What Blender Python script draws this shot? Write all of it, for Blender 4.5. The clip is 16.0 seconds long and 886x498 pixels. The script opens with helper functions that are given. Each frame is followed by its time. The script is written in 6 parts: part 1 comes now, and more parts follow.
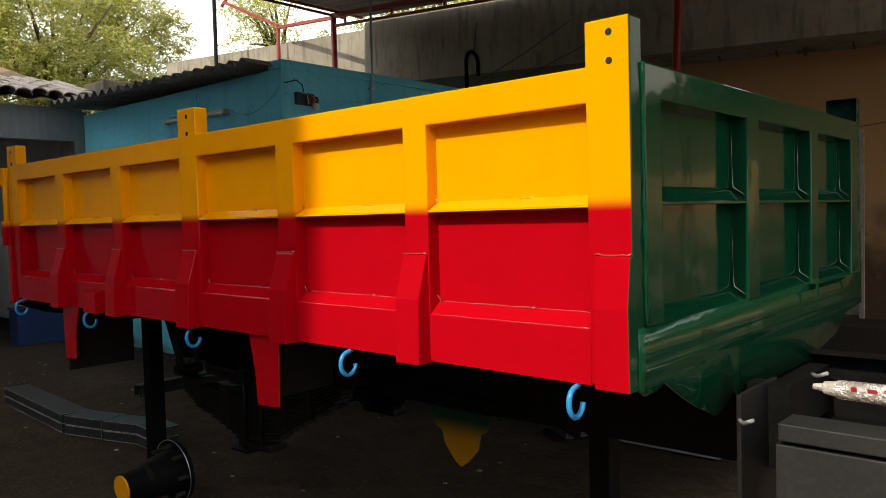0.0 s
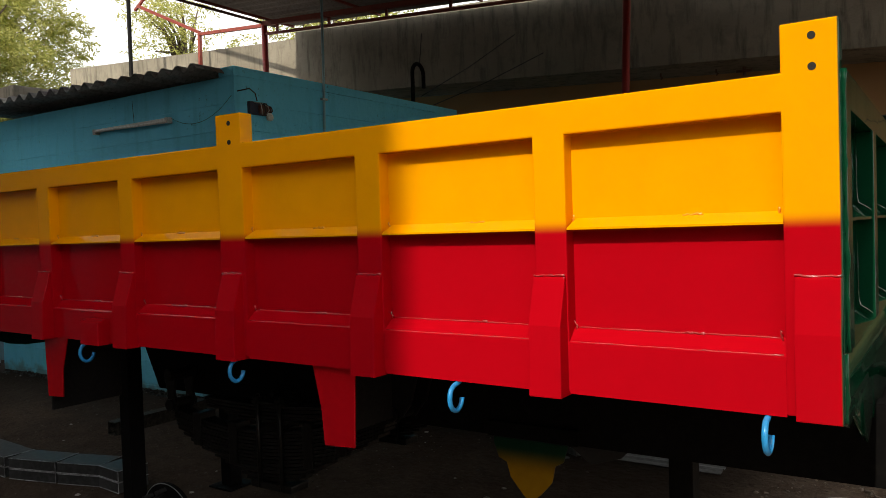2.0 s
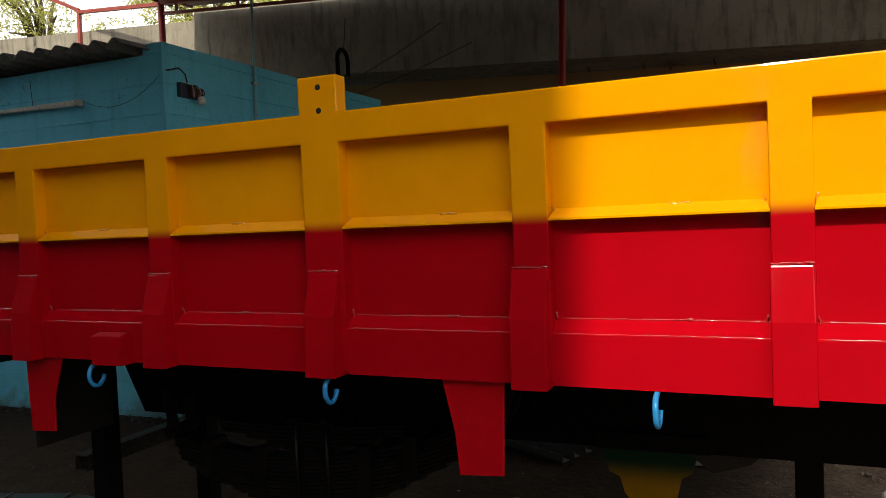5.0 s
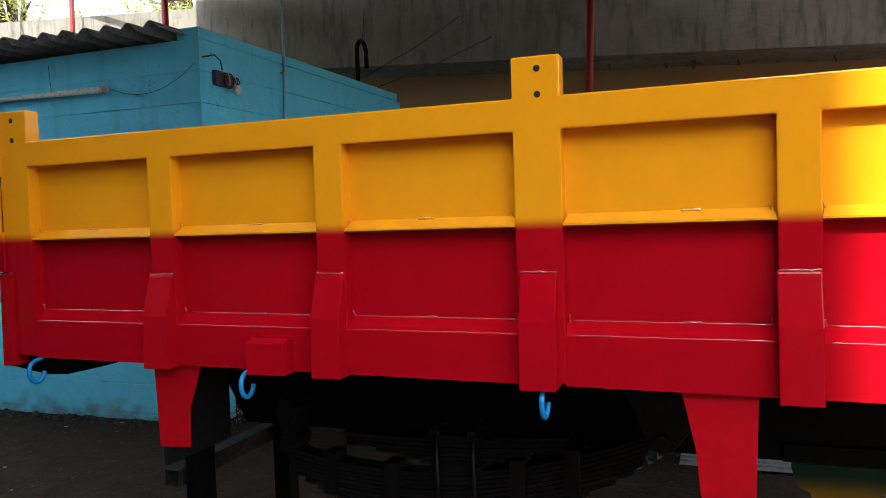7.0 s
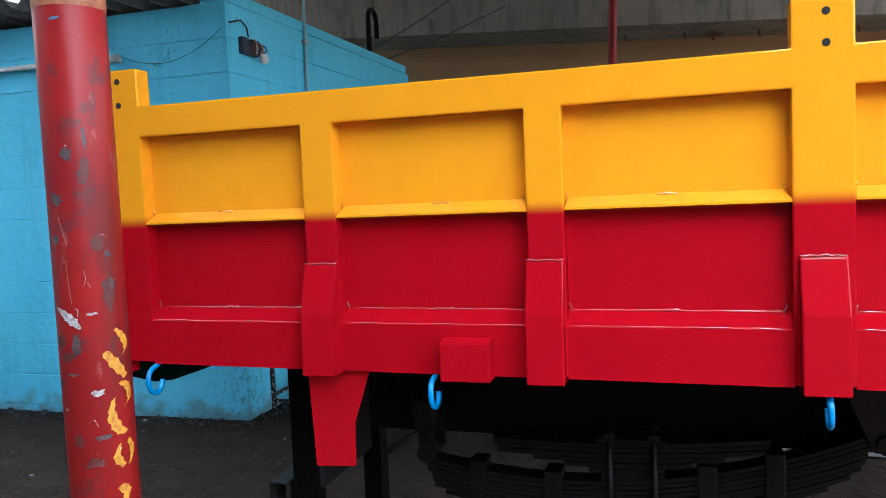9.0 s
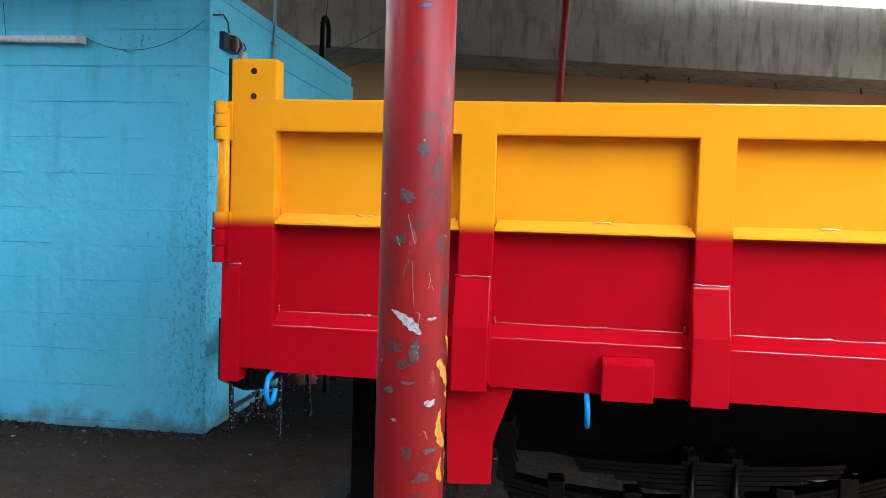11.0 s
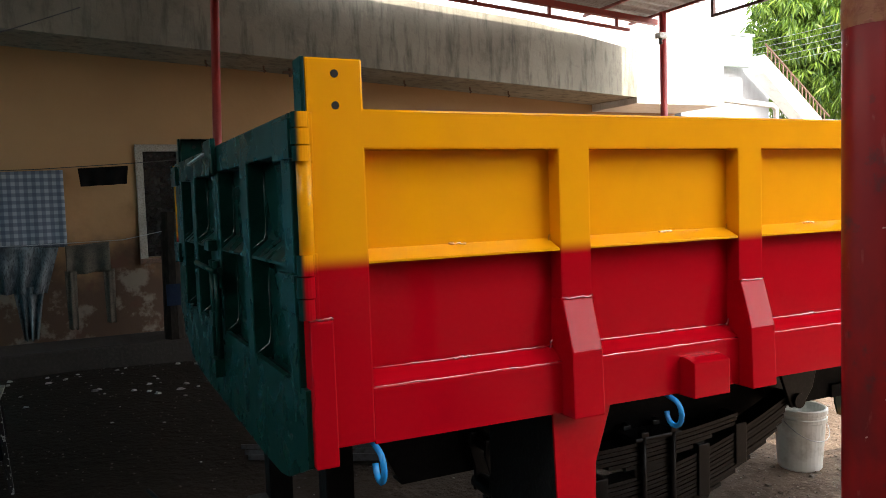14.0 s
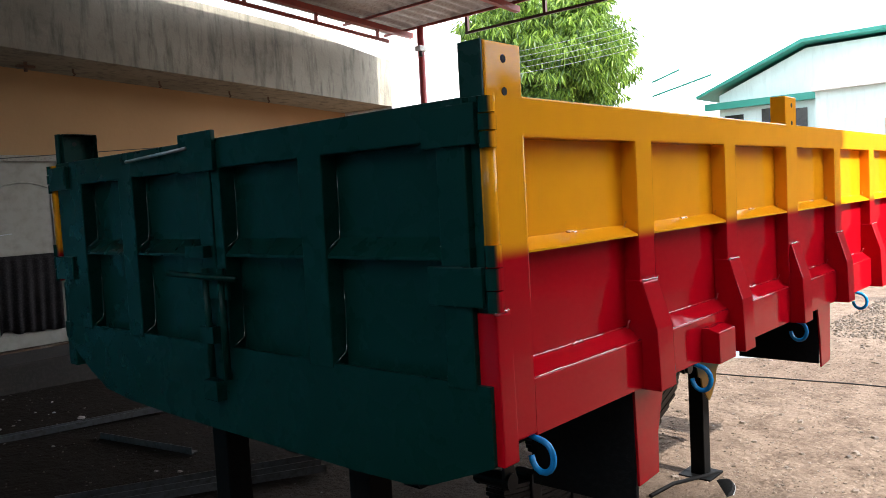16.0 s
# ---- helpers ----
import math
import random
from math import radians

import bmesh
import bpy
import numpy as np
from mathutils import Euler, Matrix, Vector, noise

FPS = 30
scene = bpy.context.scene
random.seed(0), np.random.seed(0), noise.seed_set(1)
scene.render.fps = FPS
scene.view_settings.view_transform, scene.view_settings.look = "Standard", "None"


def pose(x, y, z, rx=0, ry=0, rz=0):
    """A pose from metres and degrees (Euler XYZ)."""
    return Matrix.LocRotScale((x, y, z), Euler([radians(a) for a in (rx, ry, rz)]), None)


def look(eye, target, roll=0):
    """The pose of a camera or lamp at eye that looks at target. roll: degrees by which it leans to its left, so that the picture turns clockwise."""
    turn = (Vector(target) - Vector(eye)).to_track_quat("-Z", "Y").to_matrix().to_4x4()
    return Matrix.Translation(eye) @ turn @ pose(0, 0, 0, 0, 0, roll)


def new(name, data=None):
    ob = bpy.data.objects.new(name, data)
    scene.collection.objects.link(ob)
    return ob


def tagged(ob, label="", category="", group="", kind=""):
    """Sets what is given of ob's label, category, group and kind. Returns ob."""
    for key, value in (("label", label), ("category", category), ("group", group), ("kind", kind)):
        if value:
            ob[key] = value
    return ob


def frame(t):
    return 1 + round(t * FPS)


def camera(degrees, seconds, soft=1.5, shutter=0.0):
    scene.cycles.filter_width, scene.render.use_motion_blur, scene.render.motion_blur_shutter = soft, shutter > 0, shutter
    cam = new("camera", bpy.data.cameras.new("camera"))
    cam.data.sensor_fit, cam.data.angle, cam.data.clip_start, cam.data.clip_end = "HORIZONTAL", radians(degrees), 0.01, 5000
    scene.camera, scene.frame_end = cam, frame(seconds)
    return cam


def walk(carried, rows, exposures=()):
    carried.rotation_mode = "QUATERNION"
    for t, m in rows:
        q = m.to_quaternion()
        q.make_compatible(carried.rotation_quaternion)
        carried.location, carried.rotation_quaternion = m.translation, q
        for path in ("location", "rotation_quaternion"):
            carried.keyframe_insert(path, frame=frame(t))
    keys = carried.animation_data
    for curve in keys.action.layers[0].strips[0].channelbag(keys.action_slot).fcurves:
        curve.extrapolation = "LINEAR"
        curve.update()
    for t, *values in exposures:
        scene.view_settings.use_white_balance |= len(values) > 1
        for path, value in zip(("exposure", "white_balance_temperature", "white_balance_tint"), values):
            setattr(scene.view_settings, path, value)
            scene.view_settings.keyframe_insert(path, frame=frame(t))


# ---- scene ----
cam = camera(59.8, 16.0, soft=0.75)
PATH = [
    (0, (0.099, -0.049, 1.544), (-1.225, 1.448, 1.46), -1.6),
    (0.5, (-0.09, -0.073, 1.544), (-1.357, 1.474, 1.521), -2.8),
    (1, (-0.243, -0.086, 1.55), (-1.493, 1.474, 1.523), -2.1),
    (1.5, (-0.414, -0.147, 1.552), (-1.592, 1.466, 1.458), -1.0),
    (2, (-0.561, -0.275, 1.575), (-1.67, 1.388, 1.519), -1.9),
    (2.5, (-0.692, -0.332, 1.569), (-1.767, 1.354, 1.521), -0.7),
    (3, (-0.871, -0.314, 1.589), (-1.875, 1.416, 1.566), -3.7),
    (3.2, (-0.935, -0.295, 1.593), (-1.909, 1.452, 1.587), -3.8),
    (5.3, (-1.614, -0.333, 1.569), (-2.362, 1.52, 1.491), -2.7),
    (5.5, (-1.689, -0.304, 1.579), (-2.411, 1.56, 1.513), -2.8),
    (6, (-1.855, -0.289, 1.58), (-2.606, 1.564, 1.509), -2.2),
    (6.5, (-2.072, -0.352, 1.585), (-2.776, 1.518, 1.511), -3.0),
    (7, (-2.253, -0.396, 1.59), (-2.949, 1.477, 1.507), -1.9),
    (7.5, (-2.446, -0.353, 1.589), (-3.085, 1.539, 1.489), -1.9),
    (8, (-2.622, -0.274, 1.602), (-3.271, 1.613, 1.475), -2.8),
    (8.5, (-2.803, -0.244, 1.588), (-3.432, 1.649, 1.441), -1.7),
    (9, (-3.036, -0.28, 1.61), (-3.622, 1.626, 1.467), -2.5),
    (9.5, (-3.188, -0.322, 1.604), (-3.738, 1.595, 1.457), -1.7),
    (9.7, (-3.267, -0.331, 1.598), (-3.806, 1.591, 1.474), -1.2),
    (11.8, (-4.088, -0.458, 1.631), (-4.057, 1.54, 1.538), -1.4),
    (12, (-4.164, -0.422, 1.64), (-4.064, 1.573, 1.539), -2.6),
    (12.5, (-4.344, -0.32, 1.642), (-4.099, 1.662, 1.536), 0.4),
    (13, (-4.639, -0.218, 1.648), (-4.178, 1.72, 1.464), -0.7),
    (13.4, (-4.811, -0.153, 1.676), (-4.174, 1.732, 1.476), 0.5),
    (13.5, (-4.873, -0.154, 1.67), (-4.205, 1.72, 1.464), 0.3),
    (14, (-5.106, -0.001, 1.693), (-4.241, 1.798, 1.566), -1.9),
    (14.5, (-5.304, 0.146, 1.684), (-4.324, 1.884, 1.54), -1.9),
    (15, (-5.545, 0.304, 1.683), (-4.373, 1.916, 1.525), -2.5),
    (15.5, (-5.755, 0.422, 1.693), (-4.415, 1.898, 1.533), -0.9),
    (15.8, (-5.763, 0.57, 1.678), (-4.357, 1.988, 1.567), -1.0),
    (16, (-5.899, 0.625, 1.689), (-4.41, 1.954, 1.555), -3.1),
]
EXPO = [(0, 0.82, 7300, 10), (0.5, 0.98, 7300, 10), (1.0, 0.78, 7300, 10), (3.2, 0.60, 7300, 10), (5.3, 0.76, 7200, 10), (7.0, 1.80, 6150, 10), (7.6, 2.24, 5850, 10), (8.2, 2.48, 5650, 10), (9.0, 2.66, 5550, 10), (12.0, 2.84, 6100, 10), (12.5, 2.68, 6350, 10), (13.0, 2.68, 6500, 10), (13.6, 2.65, 6700, 10), (14.0, 2.28, 6700, 10), (14.5, 2.24, 6600, 10), (15.4, 2.24, 6300, 10), (16, 2.10, 6150, 10)]
walk(cam, [(t, look(eye, target, roll)) for t, eye, target, roll in PATH], EXPO)

# ---- world, sun ----
SUN_EL, SUN_AZ = radians(42), radians(1)      # azimuth from -y towards +x
world = bpy.data.worlds.new("sky")
scene.world = world
world.use_nodes = True
wn = world.node_tree.nodes
sky = wn.new("ShaderNodeTexSky")
sky.sky_type, sky.sun_disc, sky.sun_elevation = "NISHITA", False, SUN_EL
sky.sun_rotation = math.pi - SUN_AZ
sky.air_density, sky.dust_density, sky.ozone_density = 1.0, 1.4, 1.0
pale = wn.new("ShaderNodeHueSaturation")
pale.inputs["Saturation"].default_value = 0.22
world.node_tree.links.new(sky.outputs[0], pale.inputs["Color"])
world.node_tree.links.new(pale.outputs[0], wn["Background"].inputs[0])
wn["Background"].inputs[1].default_value = 0.235
sun = new("sun", bpy.data.lights.new("sun", "SUN"))
sun.data.energy, sun.data.angle, sun.data.color = 2.4, radians(0.6), (1.0, 0.93, 0.82)
sdir = Vector((math.sin(SUN_AZ) * math.cos(SUN_EL), -math.cos(SUN_AZ) * math.cos(SUN_EL), math.sin(SUN_EL)))
sun.matrix_world = look(sdir * 40, (0, 0, 0))


# ---- material helpers ----
def mat_base(name):
    m = bpy.data.materials.new(name)
    m.use_nodes = True
    nt = m.node_tree
    b = nt.nodes["Principled BSDF"]
    return m, nt, b


def node(nt, kind, **kw):
    n = nt.nodes.new(kind)
    for k, v in kw.items():
        n.inputs[k].default_value = v
    return n


def link(nt, a, b):
    nt.links.new(a, b)


def coords(nt, scale=(1, 1, 1)):
    g = nt.nodes.new("ShaderNodeNewGeometry")
    m = nt.nodes.new("ShaderNodeMapping")
    m.inputs["Scale"].default_value = scale
    link(nt, g.outputs["Position"], m.inputs["Vector"])
    return m.outputs["Vector"]


def noise_fac(nt, vec, scale, detail=4.0, lo=0.35, hi=0.65, rough=0.55):
    n = node(nt, "ShaderNodeTexNoise", Scale=scale, Detail=detail, Roughness=rough)
    link(nt, vec, n.inputs["Vector"])
    r = nt.nodes.new("ShaderNodeMapRange")
    r.inputs["From Min"].default_value, r.inputs["From Max"].default_value = lo, hi
    link(nt, n.outputs["Fac"], r.inputs["Value"])
    return r.outputs["Result"]


def mix(nt, fac, a, b, mode="MIX"):
    n = nt.nodes.new("ShaderNodeMix")
    n.data_type, n.blend_type = "RGBA", mode
    for sock, v in ((n.inputs[0], fac), (n.inputs[6], a), (n.inputs[7], b)):
        if hasattr(v, "is_linked"):
            link(nt, v, sock)
        elif isinstance(v, (int, float)):
            sock.default_value = v
        else:
            sock.default_value = (*v, 1)
    return n.outputs[2]


def scale_fac(nt, fac, k):
    n = nt.nodes.new("ShaderNodeMath")
    n.operation = "MULTIPLY"
    n.inputs[1].default_value = k
    link(nt, fac, n.inputs[0])
    return n.outputs[0]


def bump(nt, b, height, strength=0.3, dist=0.01):
    n = node(nt, "ShaderNodeBump", Strength=strength, Distance=dist)
    link(nt, height, n.inputs["Height"])
    link(nt, n.outputs[0], b.inputs["Normal"])
    return n


def worn(name, c1, c2, c3=None, s1=3.0, s2=40.0, rough=0.8, metal=0.0, bs=0.3, bd=0.004, stretch=(1, 1, 1), spec=0.5, r2=None):
    """Two-scale varied surface: c1 to c2 in broad patches, c3 in fine specks."""
    m, nt, b = mat_base(name)
    v = coords(nt, stretch)
    big = noise_fac(nt, v, s1, 6.0, 0.3, 0.7)
    fine = noise_fac(nt, v, s2, 5.0, 0.45, 0.75)
    col = mix(nt, big, c1, c2)
    if c3:
        col = mix(nt, fine, col, c3)
    link(nt, col, b.inputs["Base Color"])
    b.inputs["Roughness"].default_value, b.inputs["Metallic"].default_value = rough, metal
    b.inputs["Specular IOR Level"].default_value = spec
    if r2 is not None:
        rr = nt.nodes.new("ShaderNodeMapRange")
        rr.inputs["To Min"].default_value, rr.inputs["To Max"].default_value = rough, r2
        link(nt, big, rr.inputs["Value"])
        link(nt, rr.outputs[0], b.inputs["Roughness"])
    bump(nt, b, fine, bs, bd)
    return m


def z_of(nt, axis="Z"):
    g = nt.nodes.new("ShaderNodeNewGeometry")
    s = nt.nodes.new("ShaderNodeSeparateXYZ")
    link(nt, g.outputs["Position"], s.inputs[0])
    return s.outputs[axis]


def ramp(nt, val, a, b_):
    r = nt.nodes.new("ShaderNodeMapRange")
    r.interpolation_type = "SMOOTHSTEP"
    r.inputs["From Min"].default_value, r.inputs["From Max"].default_value = a, b_
    link(nt, val, r.inputs["Value"])
    return r.outputs["Result"]


RED, YELLOW, GREEN = (0.415, 0.0024, 0.009), (0.86, 0.345, 0.006), (0.002, 0.043, 0.020)
# The tail's green with bluish reflection and shade put into the colour.
GREEN_AS_LIT = (0.002, 0.027, 0.0215)


def enamel(name, two_tone, spec=0.46, glint=0.0, flat=GREEN, seam=(1.546, 1.586), gloss=(0.04, 0.10)):
    """Fresh brushed enamel: yellow over red with a sprayed seam on the sides, green ends."""
    m, nt, b = mat_base(name)
    v = coords(nt)
    wob = noise_fac(nt, v, 2.5, 3.0, 0.0, 1.0)
    mott = noise_fac(nt, v, 9.0, 4.0, 0.2, 0.8)
    if two_tone:
        zz = z_of(nt)
        up = ramp(nt, zz, *seam)
        col = mix(nt, up, RED, YELLOW)
        xx = z_of(nt, "X")
        rear = ramp(nt, xx, -4.668, -4.679)
        front = ramp(nt, xx, -0.7735, -0.7690)
        col = mix(nt, rear, col, GREEN_AS_LIT)
        col = mix(nt, front, col, GREEN)
    else:
        col = mix(nt, 0.0, flat, flat)
    dark = mix(nt, scale_fac(nt, mott, 0.16), col, (0.5, 0.5, 0.5), "MULTIPLY")
    # glint paints a pale highlight tone into the base colour of weld beads.
    dark = mix(nt, glint, dark, (0.80, 0.68, 0.62))
    link(nt, dark, b.inputs["Base Color"])
    b.inputs["Roughness"].default_value = 0.22
    r = nt.nodes.new("ShaderNodeMapRange")
    r.inputs["To Min"].default_value, r.inputs["To Max"].default_value = gloss
    link(nt, mott, r.inputs["Value"])
    link(nt, r.outputs[0], b.inputs["Roughness"])
    b.inputs["Specular IOR Level"].default_value = spec
    if spec > 0.8:
        b.inputs["Coat Weight"].default_value, b.inputs["Coat IOR"].default_value, b.inputs["Coat Roughness"].default_value = 1.0, 2.2, 0.05
    bump(nt, b, wob, 0.25, 0.02)
    return m


paint = enamel("enamel_red_yellow", True, 0.13)
ledge_paint = enamel("enamel_on_ledges", True, 0.16, 0.0, GREEN, (1.5555, 1.5575))
green = enamel("enamel_green", False, 0.20)
green_as_lit = enamel("enamel_green_as_lit", False, 0.10, 0.0, GREEN_AS_LIT, gloss=(0.22, 0.34))
weld_green_as_lit = enamel("enamel_green_as_lit_on_welds", False, 0.9, 0.0, GREEN_AS_LIT)
weld_paint = enamel("enamel_on_welds", True, 1.0, 0.05, GREEN, (1.5555, 1.5575))
weld_green = enamel("enamel_green_on_welds", False, 0.9, 0.05)
bracket_red = worn("enamel_red", RED, (0.40, 0.003, 0.008), (0.45, 0.003, 0.009), 4, 30, 0.2, bs=0.08, bd=0.003, spec=0.28)
black = worn("black_enamel", (0.003, 0.003, 0.0032), (0.005, 0.005, 0.0055), (0.008, 0.0075, 0.007), 5, 40, 0.5, bs=0.1, r2=0.7, spec=0.08)
rubber = worn("black_rubber", (0.005, 0.005, 0.0055), (0.010, 0.0095, 0.009), (0.014, 0.013, 0.012), 5, 60, 0.6, bs=0.2, spec=0.2)
grey_steel = worn("grey_primer", (0.016, 0.017, 0.018), (0.021, 0.022, 0.023), (0.028, 0.028, 0.028), 5, 50, 0.5, bs=0.06, spec=0.3)
hook_blue = worn("hook_blue", (0.01, 0.22, 0.55), (0.015, 0.27, 0.62), None, 10, 60, 0.2, bs=0.05)
pipe_red = worn("oxide_red_steel", (0.34, 0.020, 0.016), (0.26, 0.018, 0.016), (0.30, 0.03, 0.025), 3, 30, 0.38, bs=0.12, r2=0.5)
truss_red = worn("truss_red", (0.22, 0.03, 0.02), (0.30, 0.045, 0.028), (0.18, 0.04, 0.03), 3, 30, 0.55, bs=0.15)


HUT_Y = 4.63


def hut_paint():
    m, nt, b = mat_base("cyan_limewash")
    v = coords(nt)
    big = noise_fac(nt, v, 1.2, 6.0, 0.3, 0.7)
    col = mix(nt, big, (0.11, 0.57, 0.80), (0.14, 0.63, 0.84))
    vs = coords(nt, (5, 5, 0.8))
    streak = noise_fac(nt, vs, 1.6, 5.0, 0.52, 0.72)
    col = mix(nt, scale_fac(nt, streak, 0.35), col, (0.045, 0.34, 0.48))
    patch = noise_fac(nt, v, 2.2, 4.0, 0.46, 0.66)
    speck = noise_fac(nt, coords(nt, (1, 1, 0.8)), 30.0, 9.0, 0.60, 0.635, 0.70)
    gate_c = nt.nodes.new("ShaderNodeMath")
    gate_c.operation = "MULTIPLY"
    link(nt, patch, gate_c.inputs[0])
    link(nt, speck, gate_c.inputs[1])
    chip = gate_c.outputs[0]
    col = mix(nt, scale_fac(nt, chip, 0.75), col, (0.04, 0.13, 0.16))
    # flaked patches near the corner and low down
    ysum = nt.nodes.new("ShaderNodeMath")
    ysum.operation = "SUBTRACT"
    link(nt, z_of(nt, "Y"), ysum.inputs[0])
    link(nt, z_of(nt, "X"), ysum.inputs[1])
    corner = ramp(nt, ysum.outputs[0], HUT_Y + 6.09 + 0.55, HUT_Y + 6.09 - 0.12)
    lowz = ramp(nt, z_of(nt), 2.4, 1.5)
    gate = nt.nodes.new("ShaderNodeMath")
    gate.operation = "MULTIPLY"
    link(nt, corner, gate.inputs[0])
    link(nt, lowz, gate.inputs[1])
    flake = noise_fac(nt, coords(nt, (1, 1, 0.7)), 30.0, 10.0, 0.525, 0.565, 0.75)
    g2 = nt.nodes.new("ShaderNodeMath")
    g2.operation = "MULTIPLY"
    link(nt, flake, g2.inputs[0])
    link(nt, gate.outputs[0], g2.inputs[1])
    col = mix(nt, scale_fac(nt, g2.outputs[0], 0.72), col, (0.04, 0.115, 0.135))
    pale_ = noise_fac(nt, v, 0.9, 3.0, 0.45, 0.7)
    col = mix(nt, scale_fac(nt, pale_, 0.3), col, (0.16, 0.62, 0.78))
    zz = z_of(nt)
    nz = noise_fac(nt, v, 6.0, 5.0, 0.2, 0.8)
    add = nt.nodes.new("ShaderNodeMath")
    add.operation = "MULTIPLY_ADD"
    add.inputs[1].default_value = -0.28
    link(nt, nz, add.inputs[0])
    link(nt, zz, add.inputs[2])
    damp = ramp(nt, add.outputs[0], 0.02, -0.16)
    col = mix(nt, scale_fac(nt, damp, 0.75), col, (0.10, 0.14, 0.14))
    link(nt, col, b.inputs["Base Color"])
    b.inputs["Roughness"].default_value = 0.75
    h = noise_fac(nt, v, 14.0, 6.0, 0.2, 0.8)
    dent = nt.nodes.new("ShaderNodeMath")
    dent.operation = "SUBTRACT"
    link(nt, h, dent.inputs[0])
    link(nt, chip, dent.inputs[1])
    bump(nt, b, dent.outputs[0], 0.6, 0.014)
    return m


def streaked(name, base, pale, dark, amount=0.8, rough=0.9):
    """Rain-streaked concrete or plaster."""
    m, nt, b = mat_base(name)
    v = coords(nt)
    big = noise_fac(nt, v, 0.9, 7.0, 0.3, 0.7)
    col = mix(nt, big, base, pale)
    vs = coords(nt, (7, 7, 1.1))
    st = noise_fac(nt, vs, 1.2, 8.0, 0.50, 0.68, 0.65)
    col = mix(nt, scale_fac(nt, st, amount), col, dark)
    sp = noise_fac(nt, v, 5.0, 8.0, 0.52, 0.70, 0.7)
    col = mix(nt, scale_fac(nt, sp, 0.5 * amount), col, dark)
    link(nt, col, b.inputs["Base Color"])
    b.inputs["Roughness"].default_value = rough
    b.inputs["Specular IOR Level"].default_value = 0.15
    h = noise_fac(nt, v, 22.0, 7.0, 0.2, 0.8)
    bump(nt, b, h, 0.3, 0.01)
    return m


def tan_plaster():
    m, nt, b = mat_base("tan_plaster")
    v = coords(nt)
    big = noise_fac(nt, v, 0.8, 6.0, 0.3, 0.7)
    col = mix(nt, big, (0.35, 0.198, 0.088), (0.40, 0.235, 0.108))
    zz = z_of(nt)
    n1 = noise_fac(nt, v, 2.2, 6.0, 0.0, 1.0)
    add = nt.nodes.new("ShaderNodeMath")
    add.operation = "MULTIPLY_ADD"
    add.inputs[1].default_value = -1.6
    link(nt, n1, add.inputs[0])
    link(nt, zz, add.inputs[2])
    # Darker brown towards the foot, with an edge broken by noise.
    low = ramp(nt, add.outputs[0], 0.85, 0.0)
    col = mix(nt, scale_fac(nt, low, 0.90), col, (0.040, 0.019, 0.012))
    peel = noise_fac(nt, v, 2.4, 9.0, 0.545, 0.60, 0.62)
    gate = ramp(nt, zz, 1.5, 1.1)
    mm = nt.nodes.new("ShaderNodeMath")
    mm.operation = "MULTIPLY"
    link(nt, peel, mm.inputs[0])
    link(nt, gate, mm.inputs[1])
    col = mix(nt, scale_fac(nt, mm.outputs[0], 0.85), col, (0.20, 0.165, 0.13))
    rusty = noise_fac(nt, v, 4.0, 7.0, 0.56, 0.66, 0.6)
    mr = nt.nodes.new("ShaderNodeMath")
    mr.operation = "MULTIPLY"
    link(nt, rusty, mr.inputs[0])
    link(nt, gate, mr.inputs[1])
    col = mix(nt, scale_fac(nt, mr.outputs[0], 0.6), col, (0.085, 0.030, 0.016))
    link(nt, col, b.inputs["Base Color"])
    b.inputs["Roughness"].default_value = 0.85
    bump(nt, b, noise_fac(nt, v, 18.0, 6.0, 0.2, 0.8), 0.2, 0.008)
    return m


def dirt():
    m, nt, b = mat_base("packed_dirt")
    v = coords(nt)
    big = noise_fac(nt, v, 0.5, 6.0, 0.35, 0.65)
    col = mix(nt, big, (0.185, 0.132, 0.098), (0.24, 0.178, 0.135))
    mid = noise_fac(nt, v, 5.0, 9.0, 0.44, 0.62, 0.68)
    col = mix(nt, scale_fac(nt, mid, 0.75), col, (0.105, 0.072, 0.052))
    fine = noise_fac(nt, v, 30.0, 8.0, 0.52, 0.74)
    col = mix(nt, scale_fac(nt, fine, 0.5), col, (0.42, 0.33, 0.25))
    # Shade over the yard put into the dirt colour, deepest at the back.
    shade_noise = noise_fac(nt, v, 0.32, 4.0, 0.0, 0.42)
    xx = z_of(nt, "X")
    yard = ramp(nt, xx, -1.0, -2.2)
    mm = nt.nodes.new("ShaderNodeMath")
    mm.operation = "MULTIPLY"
    link(nt, shade_noise, mm.inputs[0])
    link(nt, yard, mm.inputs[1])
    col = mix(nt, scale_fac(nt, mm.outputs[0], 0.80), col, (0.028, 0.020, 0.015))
    shade_back = ramp(nt, z_of(nt, "Y"), 3.3, 5.2)
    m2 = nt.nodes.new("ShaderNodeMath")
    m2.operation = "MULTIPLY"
    link(nt, shade_back, m2.inputs[0])
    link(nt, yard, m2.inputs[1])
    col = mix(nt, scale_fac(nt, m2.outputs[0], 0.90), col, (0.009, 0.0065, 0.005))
    link(nt, col, b.inputs["Base Color"])
    b.inputs["Roughness"].default_value = 0.92
    b.inputs["Specular IOR Level"].default_value = 0.08
    h = nt.nodes.new("ShaderNodeMath")
    h.operation = "ADD"
    link(nt, noise_fac(nt, v, 16.0, 9.0, 0.2, 0.8, 0.6), h.inputs[0])
    link(nt, noise_fac(nt, v, 2.6, 5.0, 0.2, 0.8), h.inputs[1])
    bump(nt, b, h.outputs[0], 0.7, 0.035)
    return m


